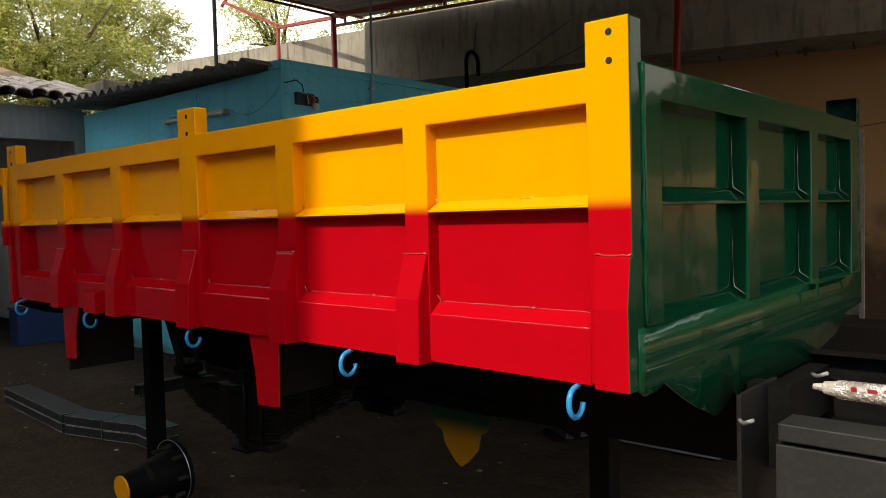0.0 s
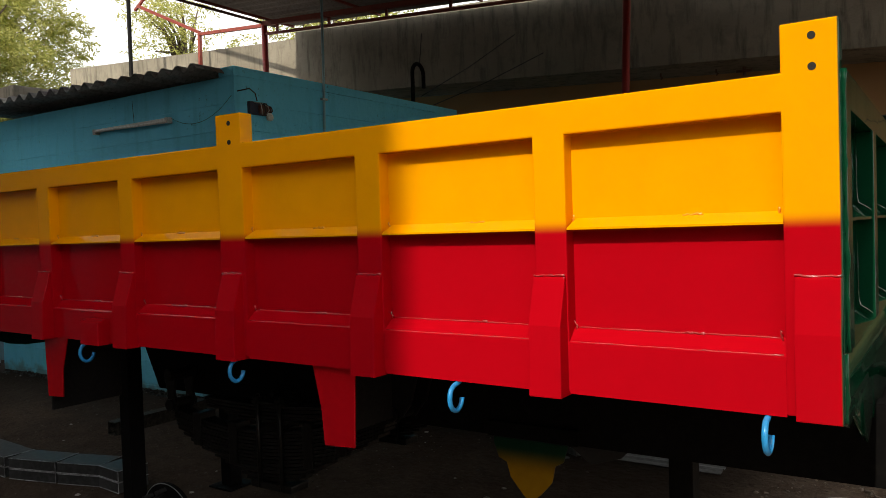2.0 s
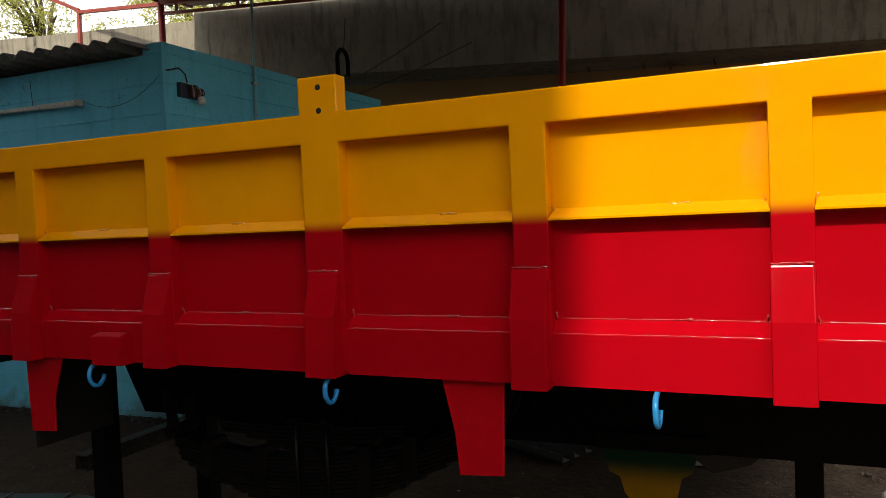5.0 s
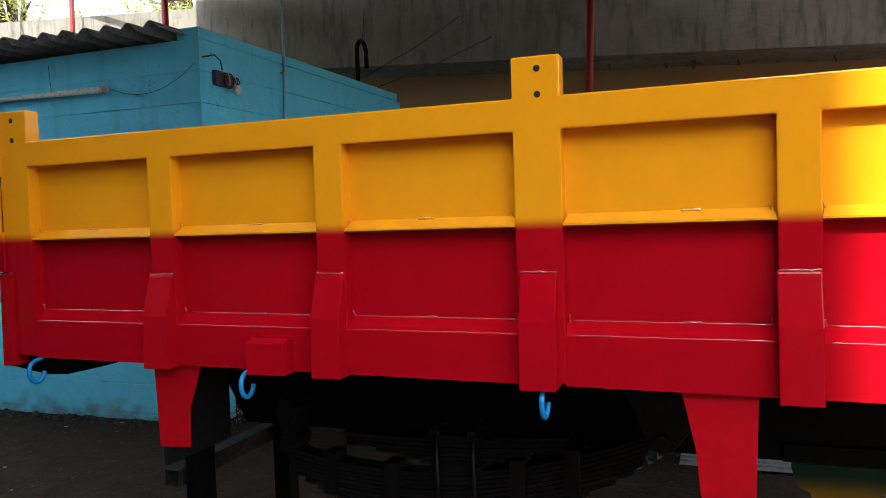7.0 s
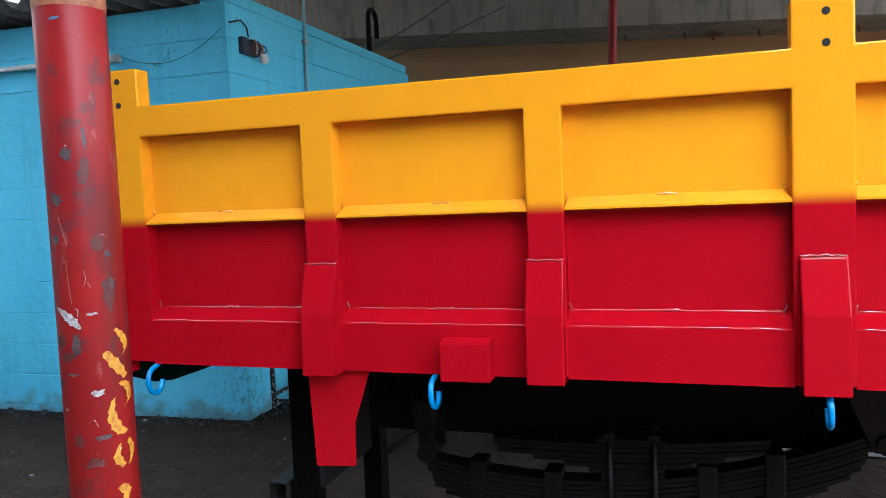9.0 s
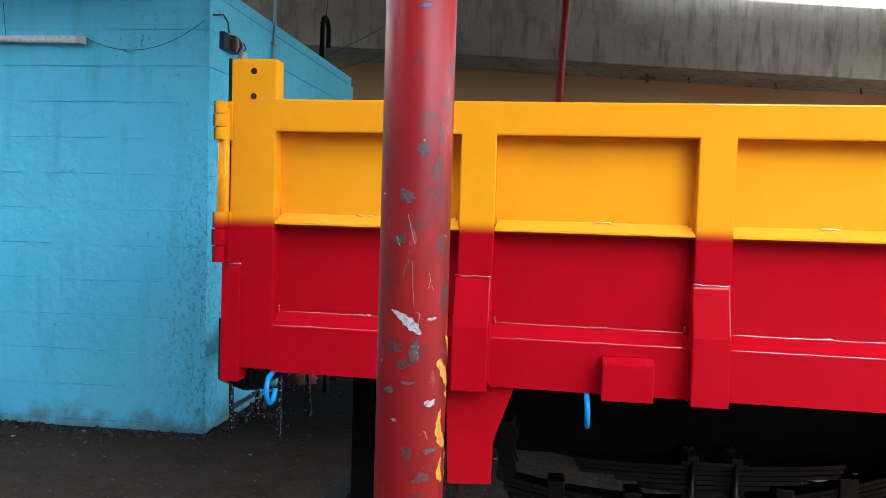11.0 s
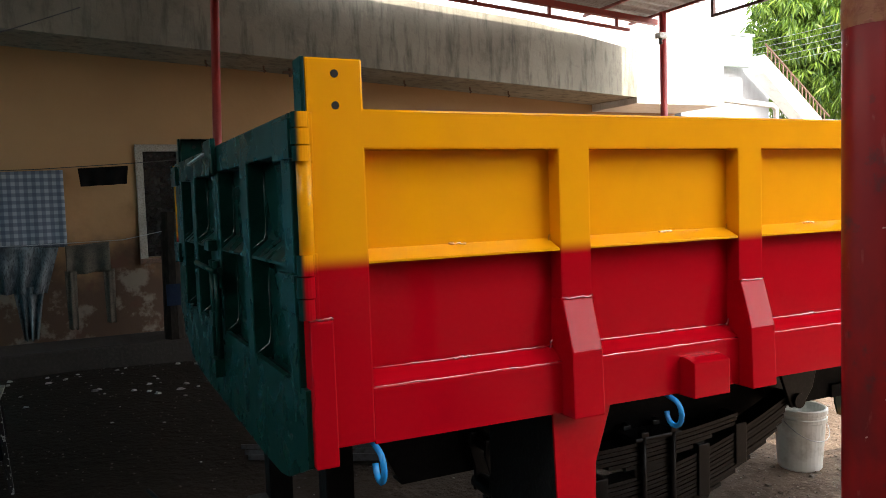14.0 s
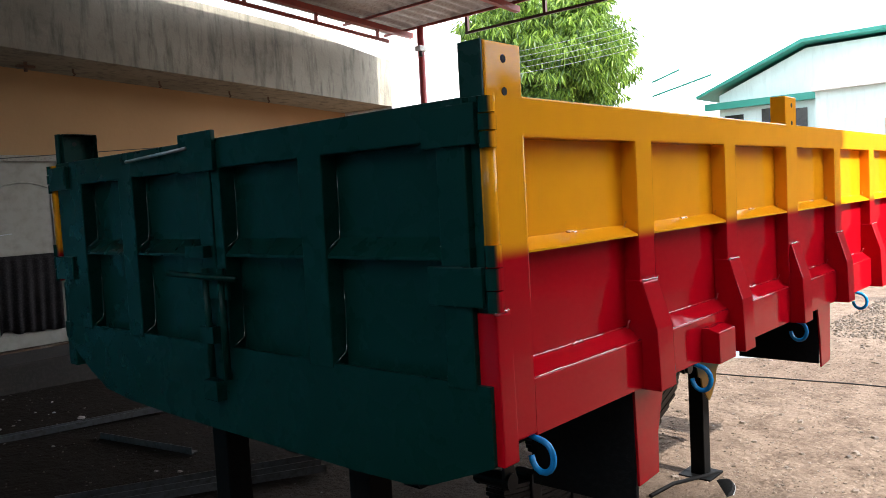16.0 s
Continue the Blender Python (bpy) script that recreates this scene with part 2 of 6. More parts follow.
def leaf_mat(name, c1, c2):
    m, nt, b = mat_base(name)
    g = nt.nodes.new("ShaderNodeNewGeometry")
    col = mix(nt, g.outputs["Random Per Island"], c1, c2)
    link(nt, col, b.inputs["Base Color"])
    b.inputs["Roughness"].default_value = 0.45
    t = nt.nodes.new("ShaderNodeBsdfTranslucent")
    link(nt, col, t.inputs["Color"])
    ms = nt.nodes.new("ShaderNodeMixShader")
    ms.inputs[0].default_value = 0.42
    link(nt, b.outputs[0], ms.inputs[1])
    link(nt, t.outputs[0], ms.inputs[2])
    link(nt, ms.outputs[0], nt.nodes["Material Output"].inputs[0])
    return m


hut_blue = hut_paint()
concrete = streaked("stained_concrete", (0.205, 0.188, 0.150), (0.33, 0.307, 0.252), (0.065, 0.064, 0.057), 0.65)
white_wall = streaked("white_limewash", (0.78, 0.78, 0.76), (0.84, 0.84, 0.82), (0.45, 0.45, 0.43), 0.35)
mint_wall = streaked("pale_mint_paint", (0.55, 0.68, 0.66), (0.62, 0.74, 0.72), (0.35, 0.45, 0.44), 0.25)
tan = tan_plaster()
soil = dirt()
asbestos = worn("asbestos_sheet", (0.20, 0.20, 0.195), (0.30, 0.30, 0.29), (0.12, 0.12, 0.115), 2, 30, 0.9, bs=0.3)
clay = worn("clay_tile", (0.42, 0.38, 0.34), (0.55, 0.50, 0.46), (0.25, 0.2, 0.17), 4, 40, 0.9)
# Near-black colour that stands in for shade in rooms and holes.
painted_shade = worn("shade_black", (0.01, 0.01, 0.01), (0.02, 0.018, 0.016), None, 3, 20, 0.9)
bark = worn("bark", (0.10, 0.075, 0.05), (0.16, 0.12, 0.085), (0.06, 0.045, 0.03), 4, 25, 0.95, bs=0.6, bd=0.02)
mango_leaf = leaf_mat("mango_leaf", (0.02, 0.07, 0.007), (0.25, 0.38, 0.045))
neem_leaf = leaf_mat("neem_leaf", (0.27, 0.31, 0.07), (0.62, 0.60, 0.20))
white_paint = worn("white_paint", (0.72, 0.71, 0.68), (0.62, 0.61, 0.57), (0.4, 0.37, 0.33), 3, 30, 0.5)
white_plastic = worn("white_plastic", (0.74, 0.74, 0.70), (0.66, 0.66, 0.62), (0.45, 0.42, 0.36), 5, 40, 0.4)
galv = worn("galvanised_steel", (0.42, 0.44, 0.46), (0.52, 0.54, 0.56), (0.3, 0.3, 0.3), 4, 40, 0.38, metal=0.8)
green_trim = worn("green_trim", (0.02, 0.20, 0.15), (0.03, 0.25, 0.19), None, 3, 20, 0.5)
wood = worn("weathered_wood", (0.20, 0.13, 0.08), (0.28, 0.19, 0.12), (0.10, 0.07, 0.05), 3, 40, 0.85, stretch=(1, 1, 8))
rust = worn("rusty_steel", (0.11, 0.055, 0.035), (0.16, 0.09, 0.06), (0.05, 0.035, 0.03), 4, 30, 0.75)
yellow_paint = worn("yellow_enamel", YELLOW, (0.72, 0.33, 0.012), None, 4, 30, 0.25, bs=0.05)


# ---- mesh helpers ----
def box(bm, x0, x1, y0, y1, z0, z1):
    v = [bm.verts.new(p) for p in ((x0, y0, z0), (x1, y0, z0), (x1, y1, z0), (x0, y1, z0), (x0, y0, z1), (x1, y0, z1), (x1, y1, z1), (x0, y1, z1))]
    for f in ((3, 2, 1, 0), (4, 5, 6, 7), (0, 1, 5, 4), (1, 2, 6, 5), (2, 3, 7, 6), (3, 0, 4, 7)):
        bm.faces.new([v[i] for i in f])
    return v


def prism(bm, outline, axis, a, b_):
    """Extrude a 2D outline along an axis: 'x' takes (y, z), 'y' takes (x, z), 'z' takes (x, y)."""
    def at(p, d):
        return {"x": (d, p[0], p[1]), "y": (p[0], d, p[1]), "z": (p[0], p[1], d)}[axis]
    lo = [bm.verts.new(at(p, a)) for p in outline]
    hi = [bm.verts.new(at(p, b_)) for p in outline]
    n = len(outline)
    bm.faces.new(lo)
    bm.faces.new(hi)
    for i in range(n):
        bm.faces.new((lo[i], lo[(i + 1) % n], hi[(i + 1) % n], hi[i]))


def tube(bm, pts, r, seg=10, cap=True):
    """A round bar through points; r may be one radius or one a point."""
    pts = [Vector(p) for p in pts]
    rings, side = [], None
    for i, p in enumerate(pts):
        d = (pts[min(i + 1, len(pts) - 1)] - pts[max(i - 1, 0)]).normalized()
        if side is None:
            side = d.orthogonal().normalized()
        side = (side - d * side.dot(d)).normalized()
        up = d.cross(side)
        rr = r[i] if isinstance(r, (list, tuple)) else r
        rings.append([bm.verts.new(p + (side * math.cos(k * math.tau / seg) + up * math.sin(k * math.tau / seg)) * rr) for k in range(seg)])
    for a, b_ in zip(rings, rings[1:]):
        for k in range(seg):
            bm.faces.new((a[k], a[(k + 1) % seg], b_[(k + 1) % seg], b_[k]))
    if cap:
        bm.faces.new(rings[0][::-1])
        bm.faces.new(rings[-1])


def lathe(bm, cx, cy, prof, seg=24, closed=True):
    rings = [[bm.verts.new((cx + r * math.cos(k * math.tau / seg), cy + r * math.sin(k * math.tau / seg), z)) for k in range(seg)] for r, z in prof]
    for a, b_ in zip(rings, rings[1:]):
        for k in range(seg):
            bm.faces.new((a[k], a[(k + 1) % seg], b_[(k + 1) % seg], b_[k]))
    if closed:
        bm.faces.new(rings[0][::-1])
        bm.faces.new(rings[-1])


def thing(name, at=(0, 0, 0), label="", category="", group="", kind=""):
    ob = new(name)
    ob.location = at
    ob.empty_display_size = 0.1
    return tagged(ob, label, category, group, kind)


def part(name, bm, material, parent=None, label="", bevel=0.0, smooth=False, seg=2):
    """One bmesh, drawn in world metres, as one mesh under a thing or a part."""
    if bevel:
        bmesh.ops.recalc_face_normals(bm, faces=bm.faces)
        edges = [e for e in bm.edges if len(e.link_faces) == 2 and e.calc_face_angle(0) > 0.5]
        bmesh.ops.bevel(bm, geom=edges, offset=bevel, segments=seg, profile=0.6, affect="EDGES", clamp_overlap=True)
    bmesh.ops.recalc_face_normals(bm, faces=bm.faces)
    root = parent
    while root is not None and root.parent is not None:
        root = root.parent
    if root is not None:
        bmesh.ops.translate(bm, vec=-root.location, verts=bm.verts)
    me = bpy.data.meshes.new(name)
    bm.to_mesh(me)
    bm.free()
    if smooth:
        me.polygons.foreach_set("use_smooth", [True] * len(me.polygons))
    me.materials.append(material)
    ob = new(name, me)
    ob.parent = parent
    return tagged(ob, label) if label else ob


def solid(name, bm, material, label, category, group="", kind="", bevel=0.0, smooth=False):
    """A thing that is one mesh."""
    return tagged(part(name, bm, material, None, "", bevel, smooth), label, category, group, kind)


def boxes(*dims):
    bm = bmesh.new()
    for d in dims:
        box(bm, *d)
    return bm


# ---- ground ----
def ground_z(x, y):
    """Yard height, tilted down towards +x to fit the camera's view, and slightly uneven."""
    n = noise.noise(Vector((x * 0.35, y * 0.35, 0))) * 0.02 + noise.noise(Vector((x * 1.7, y * 1.7, 3))) * 0.010
    return (n if abs(x) < 16 and abs(y) < 14 else 0) - 0.028 * min(max(0.0, x + 5.0), 12.0)


def ground():
    bm = bmesh.new()
    xs = [-90, -40, -20] + [-14 + 0.25 * i for i in range(105)] + [14, 22, 40, 90]
    ys = [-90, -40, -15, -6] + [-3 + 0.25 * i for i in range(61)] + [14, 20, 40, 90]
    grid = []
    for x in xs:
        row = []
        for y in ys:
            row.append(bm.verts.new((x, y, ground_z(x, y))))
        grid.append(row)
    for i in range(len(xs) - 1):
        for j in range(len(ys) - 1):
            bm.faces.new((grid[i][j], grid[i + 1][j], grid[i + 1][j + 1], grid[i][j + 1]))
    return solid("ground", bm, soil, "packed brown dirt yard with its shade painted in, and gravel", "ground", kind="structure", smooth=True)


ground()

# ---- house wall behind, parapet and white wall ----
WY = 9.75


def wall_with_holes(name, y0, y1, x0, x1, z0, z1, holes, material, label):
    """A wall along x with openings (x0, x1, z0, z1)."""
    bm = bmesh.new()
    xs = sorted({x0, x1, *[h[0] for h in holes], *[h[1] for h in holes]})
    for a, b_ in zip(xs, xs[1:]):
        zs = [(z0, z1)]
        for h in holes:
            if h[0] <= a and b_ <= h[1]:
                zs = [(p, q) for lo, hi in zs for p, q in ((lo, min(hi, h[2])), (max(lo, h[3]), hi)) if q - p > 0.001]
        for lo, hi in zs:
            box(bm, a, b_, y0, y1, lo, hi)
    bmesh.ops.remove_doubles(bm, verts=bm.verts, dist=0.0005)
    return solid(name, bm, material, label, "wall", kind="structure")


WIN = (-4.34, -3.38, 1.13, 2.40)
DOOR = (-2.98, -2.18, 0.26, 2.33)
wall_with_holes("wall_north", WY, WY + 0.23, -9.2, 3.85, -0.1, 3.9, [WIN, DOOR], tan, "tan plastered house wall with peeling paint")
part("ceiling", boxes((-9.2, 3.85, WY + 0.23, 13.5, 3.3, 3.45)), concrete)
tagged(bpy.data.objects["ceiling"], "plain concrete slab over the house", "ceiling", kind="structure")
solid("wall_north_inner", boxes((-9.2, 3.85, 13.5, 13.7, -0.1, 3.5), (3.85, 4.0, WY, 13.7, -0.1, 3.5)), painted_shade, "back wall inside the house, coloured near-black for shade", "wall", kind="structure")
solid("plinth", boxes((-9.0, 3.85, 9.0, WY, -0.3, 0.24)), worn("dark_brown_plinth", (0.011, 0.008, 0.006), (0.022, 0.016, 0.012), (0.030, 0.023, 0.018), 2.5, 30, 0.92, bs=0.4), "low dark brown plinth along the house wall", "plinth", kind="structure", bevel=0.015)


def parapet_z(x):
    return 3.17 - 0.058 * (x - 0.2)


def parapet():
    bm = bmesh.new()
    for x0, x1 in ((-15.5, 2.2),):
        top0, top1 = parapet_z(x0) + 0.95, parapet_z(x1) + 0.66
        rise = 4.12 + (top0 - 4.12) * (8.0 / 14.3)
        v = [bm.verts.new(p) for p in ((x0, 8.7, parapet_z(x0)), (x1, 8.7, parapet_z(x1)), (x1, 8.7, top1), (0.4, 8.7, 4.0), (-1.2, 8.7, 4.12), (-2.3, 8.7, 4.40), (-9.2, 8.7, 4.74), (-9.25, 8.7, rise), (x0, 8.7, top0))]
        w = [bm.verts.new(q.co + Vector((0, 0.14, 0))) for q in v]
        bm.faces.new(v)
        bm.faces.new(w)
        for i in range(9):
            bm.faces.new((v[i], v[(i + 1) % 9], w[(i + 1) % 9], w[i]))
        # sunshade slab between parapet and wall
        s = [bm.verts.new(p) for p in ((x0, 8.842, parapet_z(x0)), (x1, 8.842, parapet_z(x1)), (x1, WY, parapet_z(x1) + 0.02), (x0, WY, parapet_z(x0) + 0.02))]
        u = [bm.verts.new(q.co + Vector((0, 0, 0.12))) for q in s]
        bm.faces.new(s)
        bm.faces.new(u)
        for i in range(4):
            bm.faces.new((s[i], s[(i + 1) % 4], u[(i + 1) % 4], u[i]))
    return solid("parapet", bm, concrete, "grey rain-streaked concrete parapet over the veranda", "parapet", kind="structure")


parapet()
# White material stands in for sunlight on this end of the parapet.
solid("sunlit_parapet_end", boxes((2.204, 3.85, 8.7, 8.84, 2.97, 4.28), (2.204, 3.85, 8.842, WY, 2.97, 3.09)), white_wall, "white limewashed parapet end, its sunlight put into the colour", "parapet", kind="structure")

# ---- blue hut ----
HX, HY = -6.09, 4.63
HUT = thing("hut", (-8.3, 6.5, 0), "cyan limewashed block hut with a corrugated roof", "hut")
for d in ((-10.35, HX - 0.012, HY + 0.012, HY + 0.2, -0.1, 3.045), (HX - 0.2, HX - 0.012, HY + 0.2, 8.45, -0.1, 3.045), (-10.35, -10.15, HY + 0.2, 8.45, -0.1, 2.98), (-10.15, HX - 0.2, 8.25, 8.45, -0.1, 2.98)):
    part("wall", boxes(d), hut_blue, HUT)


def corrugated(x0, x1, y0, y1, z_at, wave=0.21, amp=0.036, thick=0.007, along="y"):
    """Corrugated sheet, ridges along y (or x)."""
    bm = bmesh.new()
    n = int(((x1 - x0) if along == "y" else (y1 - y0)) / wave * 8)
    rows = []
    for side in (0, 1):
        for end in (0, 1):
            row = []
            for i in range(n + 1):
                if along == "y":
                    x, y = x0 + (x1 - x0) * i / n, (y0, y1)[end]
                    ph = (x - x0) / wave
                else:
                    x, y = (x0, x1)[end], y0 + (y1 - y0) * i / n
                    ph = (y - y0) / wave
                row.append(bm.verts.new((x, y, z_at(x, y) + amp * math.sin(ph * math.tau) - side * thick)))
            rows.append(row)
    a, b_, c, d = rows
    for i in range(n):
        bm.faces.new((a[i], a[i + 1], b_[i + 1], b_[i]))
        bm.faces.new((c[i], d[i], d[i + 1], c[i + 1]))
        bm.faces.new((a[i], c[i], c[i + 1], a[i + 1]))
        bm.faces.new((b_[i], b_[i + 1], d[i + 1], d[i]))
    return bm


part("roof", corrugated(-10.95, HX - 0.12, HY - 0.32, 8.4, lambda x, y: 3.09 - 0.028 * (x - HX) - 0.0 * (y - HY)), asbestos, HUT, "grey corrugated asbestos sheet", smooth=True)
part("coping", boxes((HX - 0.2, HX + 0.004, HY - 0.003, 8.45, 3.0465, 3.13)), hut_blue, HUT)

# ---- shed: posts, roof ----
def shed_z(x):
    return 3.86 - 0.072 * (x - 2.0)


def shed_post(x, y, top, r=0.045, lean=0.0):
    z0 = ground_z(x, y)
    p = thing("shed_post", (x, y, z0), "red-oxide round steel post of the shed", "post", "shed posts")
    bm = bmesh.new()
    tube(bm, [(x, y, z0 - 0.05), (x + lean, y + lean * 0.4, top)], r, 20)
    part("pipe", bm, pipe_red, p, smooth=True)
    part("base_plate", boxes((x - 0.12, x + 0.12, y - 0.12, y + 0.12, z0, z0 + 0.012)), black, p, bevel=0.003)
    return p


PX, PY, PR = -3.9815, 0.775, 0.0553


def scuffed_red():
    m, nt, b = mat_base("scuffed_red_enamel")
    v = coords(nt)
    big = noise_fac(nt, v, 4.0, 5.0, 0.3, 0.7)
    col = mix(nt, big, (0.34, 0.014, 0.012), (0.22, 0.009, 0.012))
    brown = noise_fac(nt, coords(nt, (1, 1, 0.45)), 7.0, 6.0, 0.50, 0.66, 0.6)
    col = mix(nt, scale_fac(nt, brown, 0.75), col, (0.105, 0.018, 0.017))
    grey = noise_fac(nt, coords(nt, (1, 1, 0.8)), 11.0, 8.0, 0.56, 0.62, 0.68)
    col = mix(nt, scale_fac(nt, grey, 0.58), col, (0.060, 0.042, 0.042))
    scr = noise_fac(nt, coords(nt, (1, 1, 0.3)), 40.0, 5.0, 0.64, 0.68)
    col = mix(nt, scale_fac(nt, scr, 0.35), col, (0.40, 0.14, 0.12))
    fl = noise_fac(nt, v, 60.0, 2.0, 0.745, 0.76)
    col = mix(nt, fl, col, (0.6, 0.5, 0.42))
    link(nt, col, b.inputs["Base Color"])
    r = nt.nodes.new("ShaderNodeMapRange")
    r.inputs["To Min"].default_value, r.inputs["To Max"].default_value = 0.28, 0.46
    link(nt, big, r.inputs["Value"])
    link(nt, r.outputs[0], b.inputs["Roughness"])
    b.inputs["Specular IOR Level"].default_value = 0.28
    bump(nt, b, scr, 0.15, 0.002)
    return m


pillar_red = scuffed_red()
PILLAR = thing("shed_pillar", (-3.99, 0.76, 0), "thick red-painted steel pipe pillar with scuffs and yellow brush marks", "pillar")
bm = bmesh.new()
tube(bm, [(PX, PY, -0.05), (PX, PY, 1.5), (PX, PY, 4.2)], PR, 48)
part("pipe", bm, pillar_red, PILLAR, smooth=True)
part("base_plate", boxes((PX - 0.14, PX + 0.14, PY - 0.14, PY + 0.14, 0.0, 0.03)), rust, PILLAR, bevel=0.003)
shed_post(-9.17, 8.0, shed_z(-9.17) + 0.03)
shed_post(-3.78, 8.2, shed_z(-3.7) + 0.04, lean=0.15)
shed_post(1.75, 7.65, shed_z(1.75) + 0.08)


# ---- shed roof ----
def shed_roof():
    r = thing("shed_roof", (-3.5, 4.2, 3.6), "red steel truss shed roof with corrugated sheets", "roof", kind="structure")
    for x0, x1, y1, lap in ((-9.2, -2.90, 8.60, 0.154), (-3.0, 1.95, 8.45, 0.15)):
        part("sheet", corrugated(x0, x1, 0.40, y1, lambda x, y: shed_z(x) + lap, wave=0.2, amp=0.018, along="x"), galv_old, r, "grey corrugated metal sheets", smooth=True)
    for y in (0.78, 2.6, 4.4, 6.2, 8.0):
        ends = [(x, y, shed_z(x) + 0.055) for x in (-9.2, 1.95)]
        bm = bmesh.new()
        tube(bm, ends, 0.05, 4)
        part("rafter", bm, truss_red, r)
    # trussed chord along the back edge
    bm = bmesh.new()
    tube(bm, [(x, 8.0, shed_z(x) - 0.10) for x in (-9.2, 1.5)], 0.026, 4)
    part("bottom_chord", bm, truss_red, r)
    for k in range(11):
        xx = -8.9 + k * 1.02
        part("web", boxes((xx - 0.018, xx + 0.018, 7.985, 8.015, shed_z(xx) - 0.10, shed_z(xx) + 0.05)), truss_red, r)
    for x in (-9.1, -7.4, -5.7, -4.0, -2.3, -0.6, 1.1, 1.85):
        bm = bmesh.new()
        tube(bm, [(x, 0.40, shed_z(x) + 0.112), (x, 8.55 if x < -3 else 8.42, shed_z(x) + 0.112)], 0.022, 4)
        part("purlin", bm, truss_red, r)
    # hanging rails under both gable edges
    for x, z, y0, drops in ((-9.2, 4.735, 8.25, (8.15, 6.45, 4.7)), (1.97, 3.79, 7.05, (7.02, 5.82, 4.4, 3.0))):
        bm = bmesh.new()
        tube(bm, [(x, y0, z), (x, 0.6, z + 0.03)], 0.022, 4)
        part("gable_rail", bm, truss_dark, r, "thin dark steel rail")
        for y in drops:
            part("drop", boxes((x - 0.02, x + 0.02, y - 0.02, y + 0.02, z, shed_z(x) + 0.15)), truss_dark, r)
    return r


truss_dark = worn("truss_dark", (0.05, 0.018, 0.014), (0.085, 0.022, 0.016), (0.03, 0.02, 0.018), 3, 30, 0.55, bs=0.15)
galv_old = worn("weathered_tin", (0.20, 0.17, 0.15), (0.28, 0.25, 0.23), (0.14, 0.09, 0.07), 2, 25, 0.6, metal=0.3)
shed_roof()

# ---- unseen building, roof and walls added to shade the yard and dim reflections ----
dull = streaked("blocker_plaster", (0.125, 0.11, 0.095), (0.16, 0.145, 0.125), (0.07, 0.06, 0.055), 0.5)
solid("shade_building", boxes((-14, -1.83, -12.5, -6.9, -0.3, 15.5)), dull, "unseen plain plastered building added to shade the yard", "building", kind="structure")
solid("sky_blocker_roof", corrugated(-8.0, -2.6, -6.9, -0.5, lambda x, y: 4.75 - 0.02 * (y + 6.9), wave=0.2, amp=0.018), galv_old, "unseen tin roof added to block sky over the near yard", "roof", kind="structure")
solid("wall_east", boxes((8.0, 8.25, -16, 0.9, -0.5, 4.2)), dull, "unseen plain plastered wall added to block sky light", "wall", kind="structure")
solid("wall_south", boxes((-1.8, 8.25, -16.25, -16.0, -0.5, 12.0)), dull, "unseen plain plastered wall added to block sky light", "wall", kind="structure")
solid("wall_west", boxes((-16.2, -16.0, -12.0, 2.5, -0.5, 8.0), (-16.2, -16.0, 2.5, 6.5, -0.5, 3.2)), dull, "unseen plain plastered wall added to block sky light", "wall", kind="structure")

# ---- the tipper body ----
FY, BY = 1.607, 3.70          # near and far side faces
XR, XF = -4.655, -0.768       # rear and front ends
D = 0.046                     # depth of the recessed panels
TOP, RAIL, SPLIT, BOT = 1.898, 1.81, 1.557, 1.15
BODY = thing("tipper_body", (-2.7, 2.65, 0.98), "freshly painted yellow and red steel tipper body with green ends", "truck body")
POSTS = [(XR + 0.012, -4.515, "end"), (-4.006, -3.912, ""), (-3.397, -3.304, ""), (-2.79, -2.661, "stake"), (-2.143, -2.045, ""), (-1.516, -1.422, ""), (-0.888, XF, "end")]


def plate_frame(rects, y_face, y_back):
    """One welded frame of flat bars in the xz plane, given as rectangles."""
    bm = bmesh.new()
    xs = sorted({v for r in rects for v in r[:2]})
    zs = sorted({v for r in rects for v in r[2:]})
    verts, edges = {}, {}

    def vert(x, z):
        if (x, z) not in verts:
            verts[x, z] = bm.verts.new((x, y_face, z))
        return verts[x, z]
    for x0, x1 in zip(xs, xs[1:]):
        for z0, z1 in zip(zs, zs[1:]):
            xm, zm = (x0 + x1) / 2, (z0 + z1) / 2
            if any(r[0] < xm < r[1] and r[2] < zm < r[3] for r in rects):
                q = [vert(x0, z0), vert(x1, z0), vert(x1, z1), vert(x0, z1)]
                bm.faces.new(q)
    rim = [e for e in bm.edges if len(e.link_faces) == 1]
    made = bmesh.ops.extrude_edge_only(bm, edges=rim)
    bmesh.ops.translate(bm, vec=(0, y_back - y_face, 0), verts=[g for g in made["geom"] if isinstance(g, bmesh.types.BMVert)])
    return bm


def fall_z(z, x, fall=0.0092):
    """The lower edge of the sides, and less so the seams over it, fall slightly towards the front."""
    return z - fall * (x + 4.4)


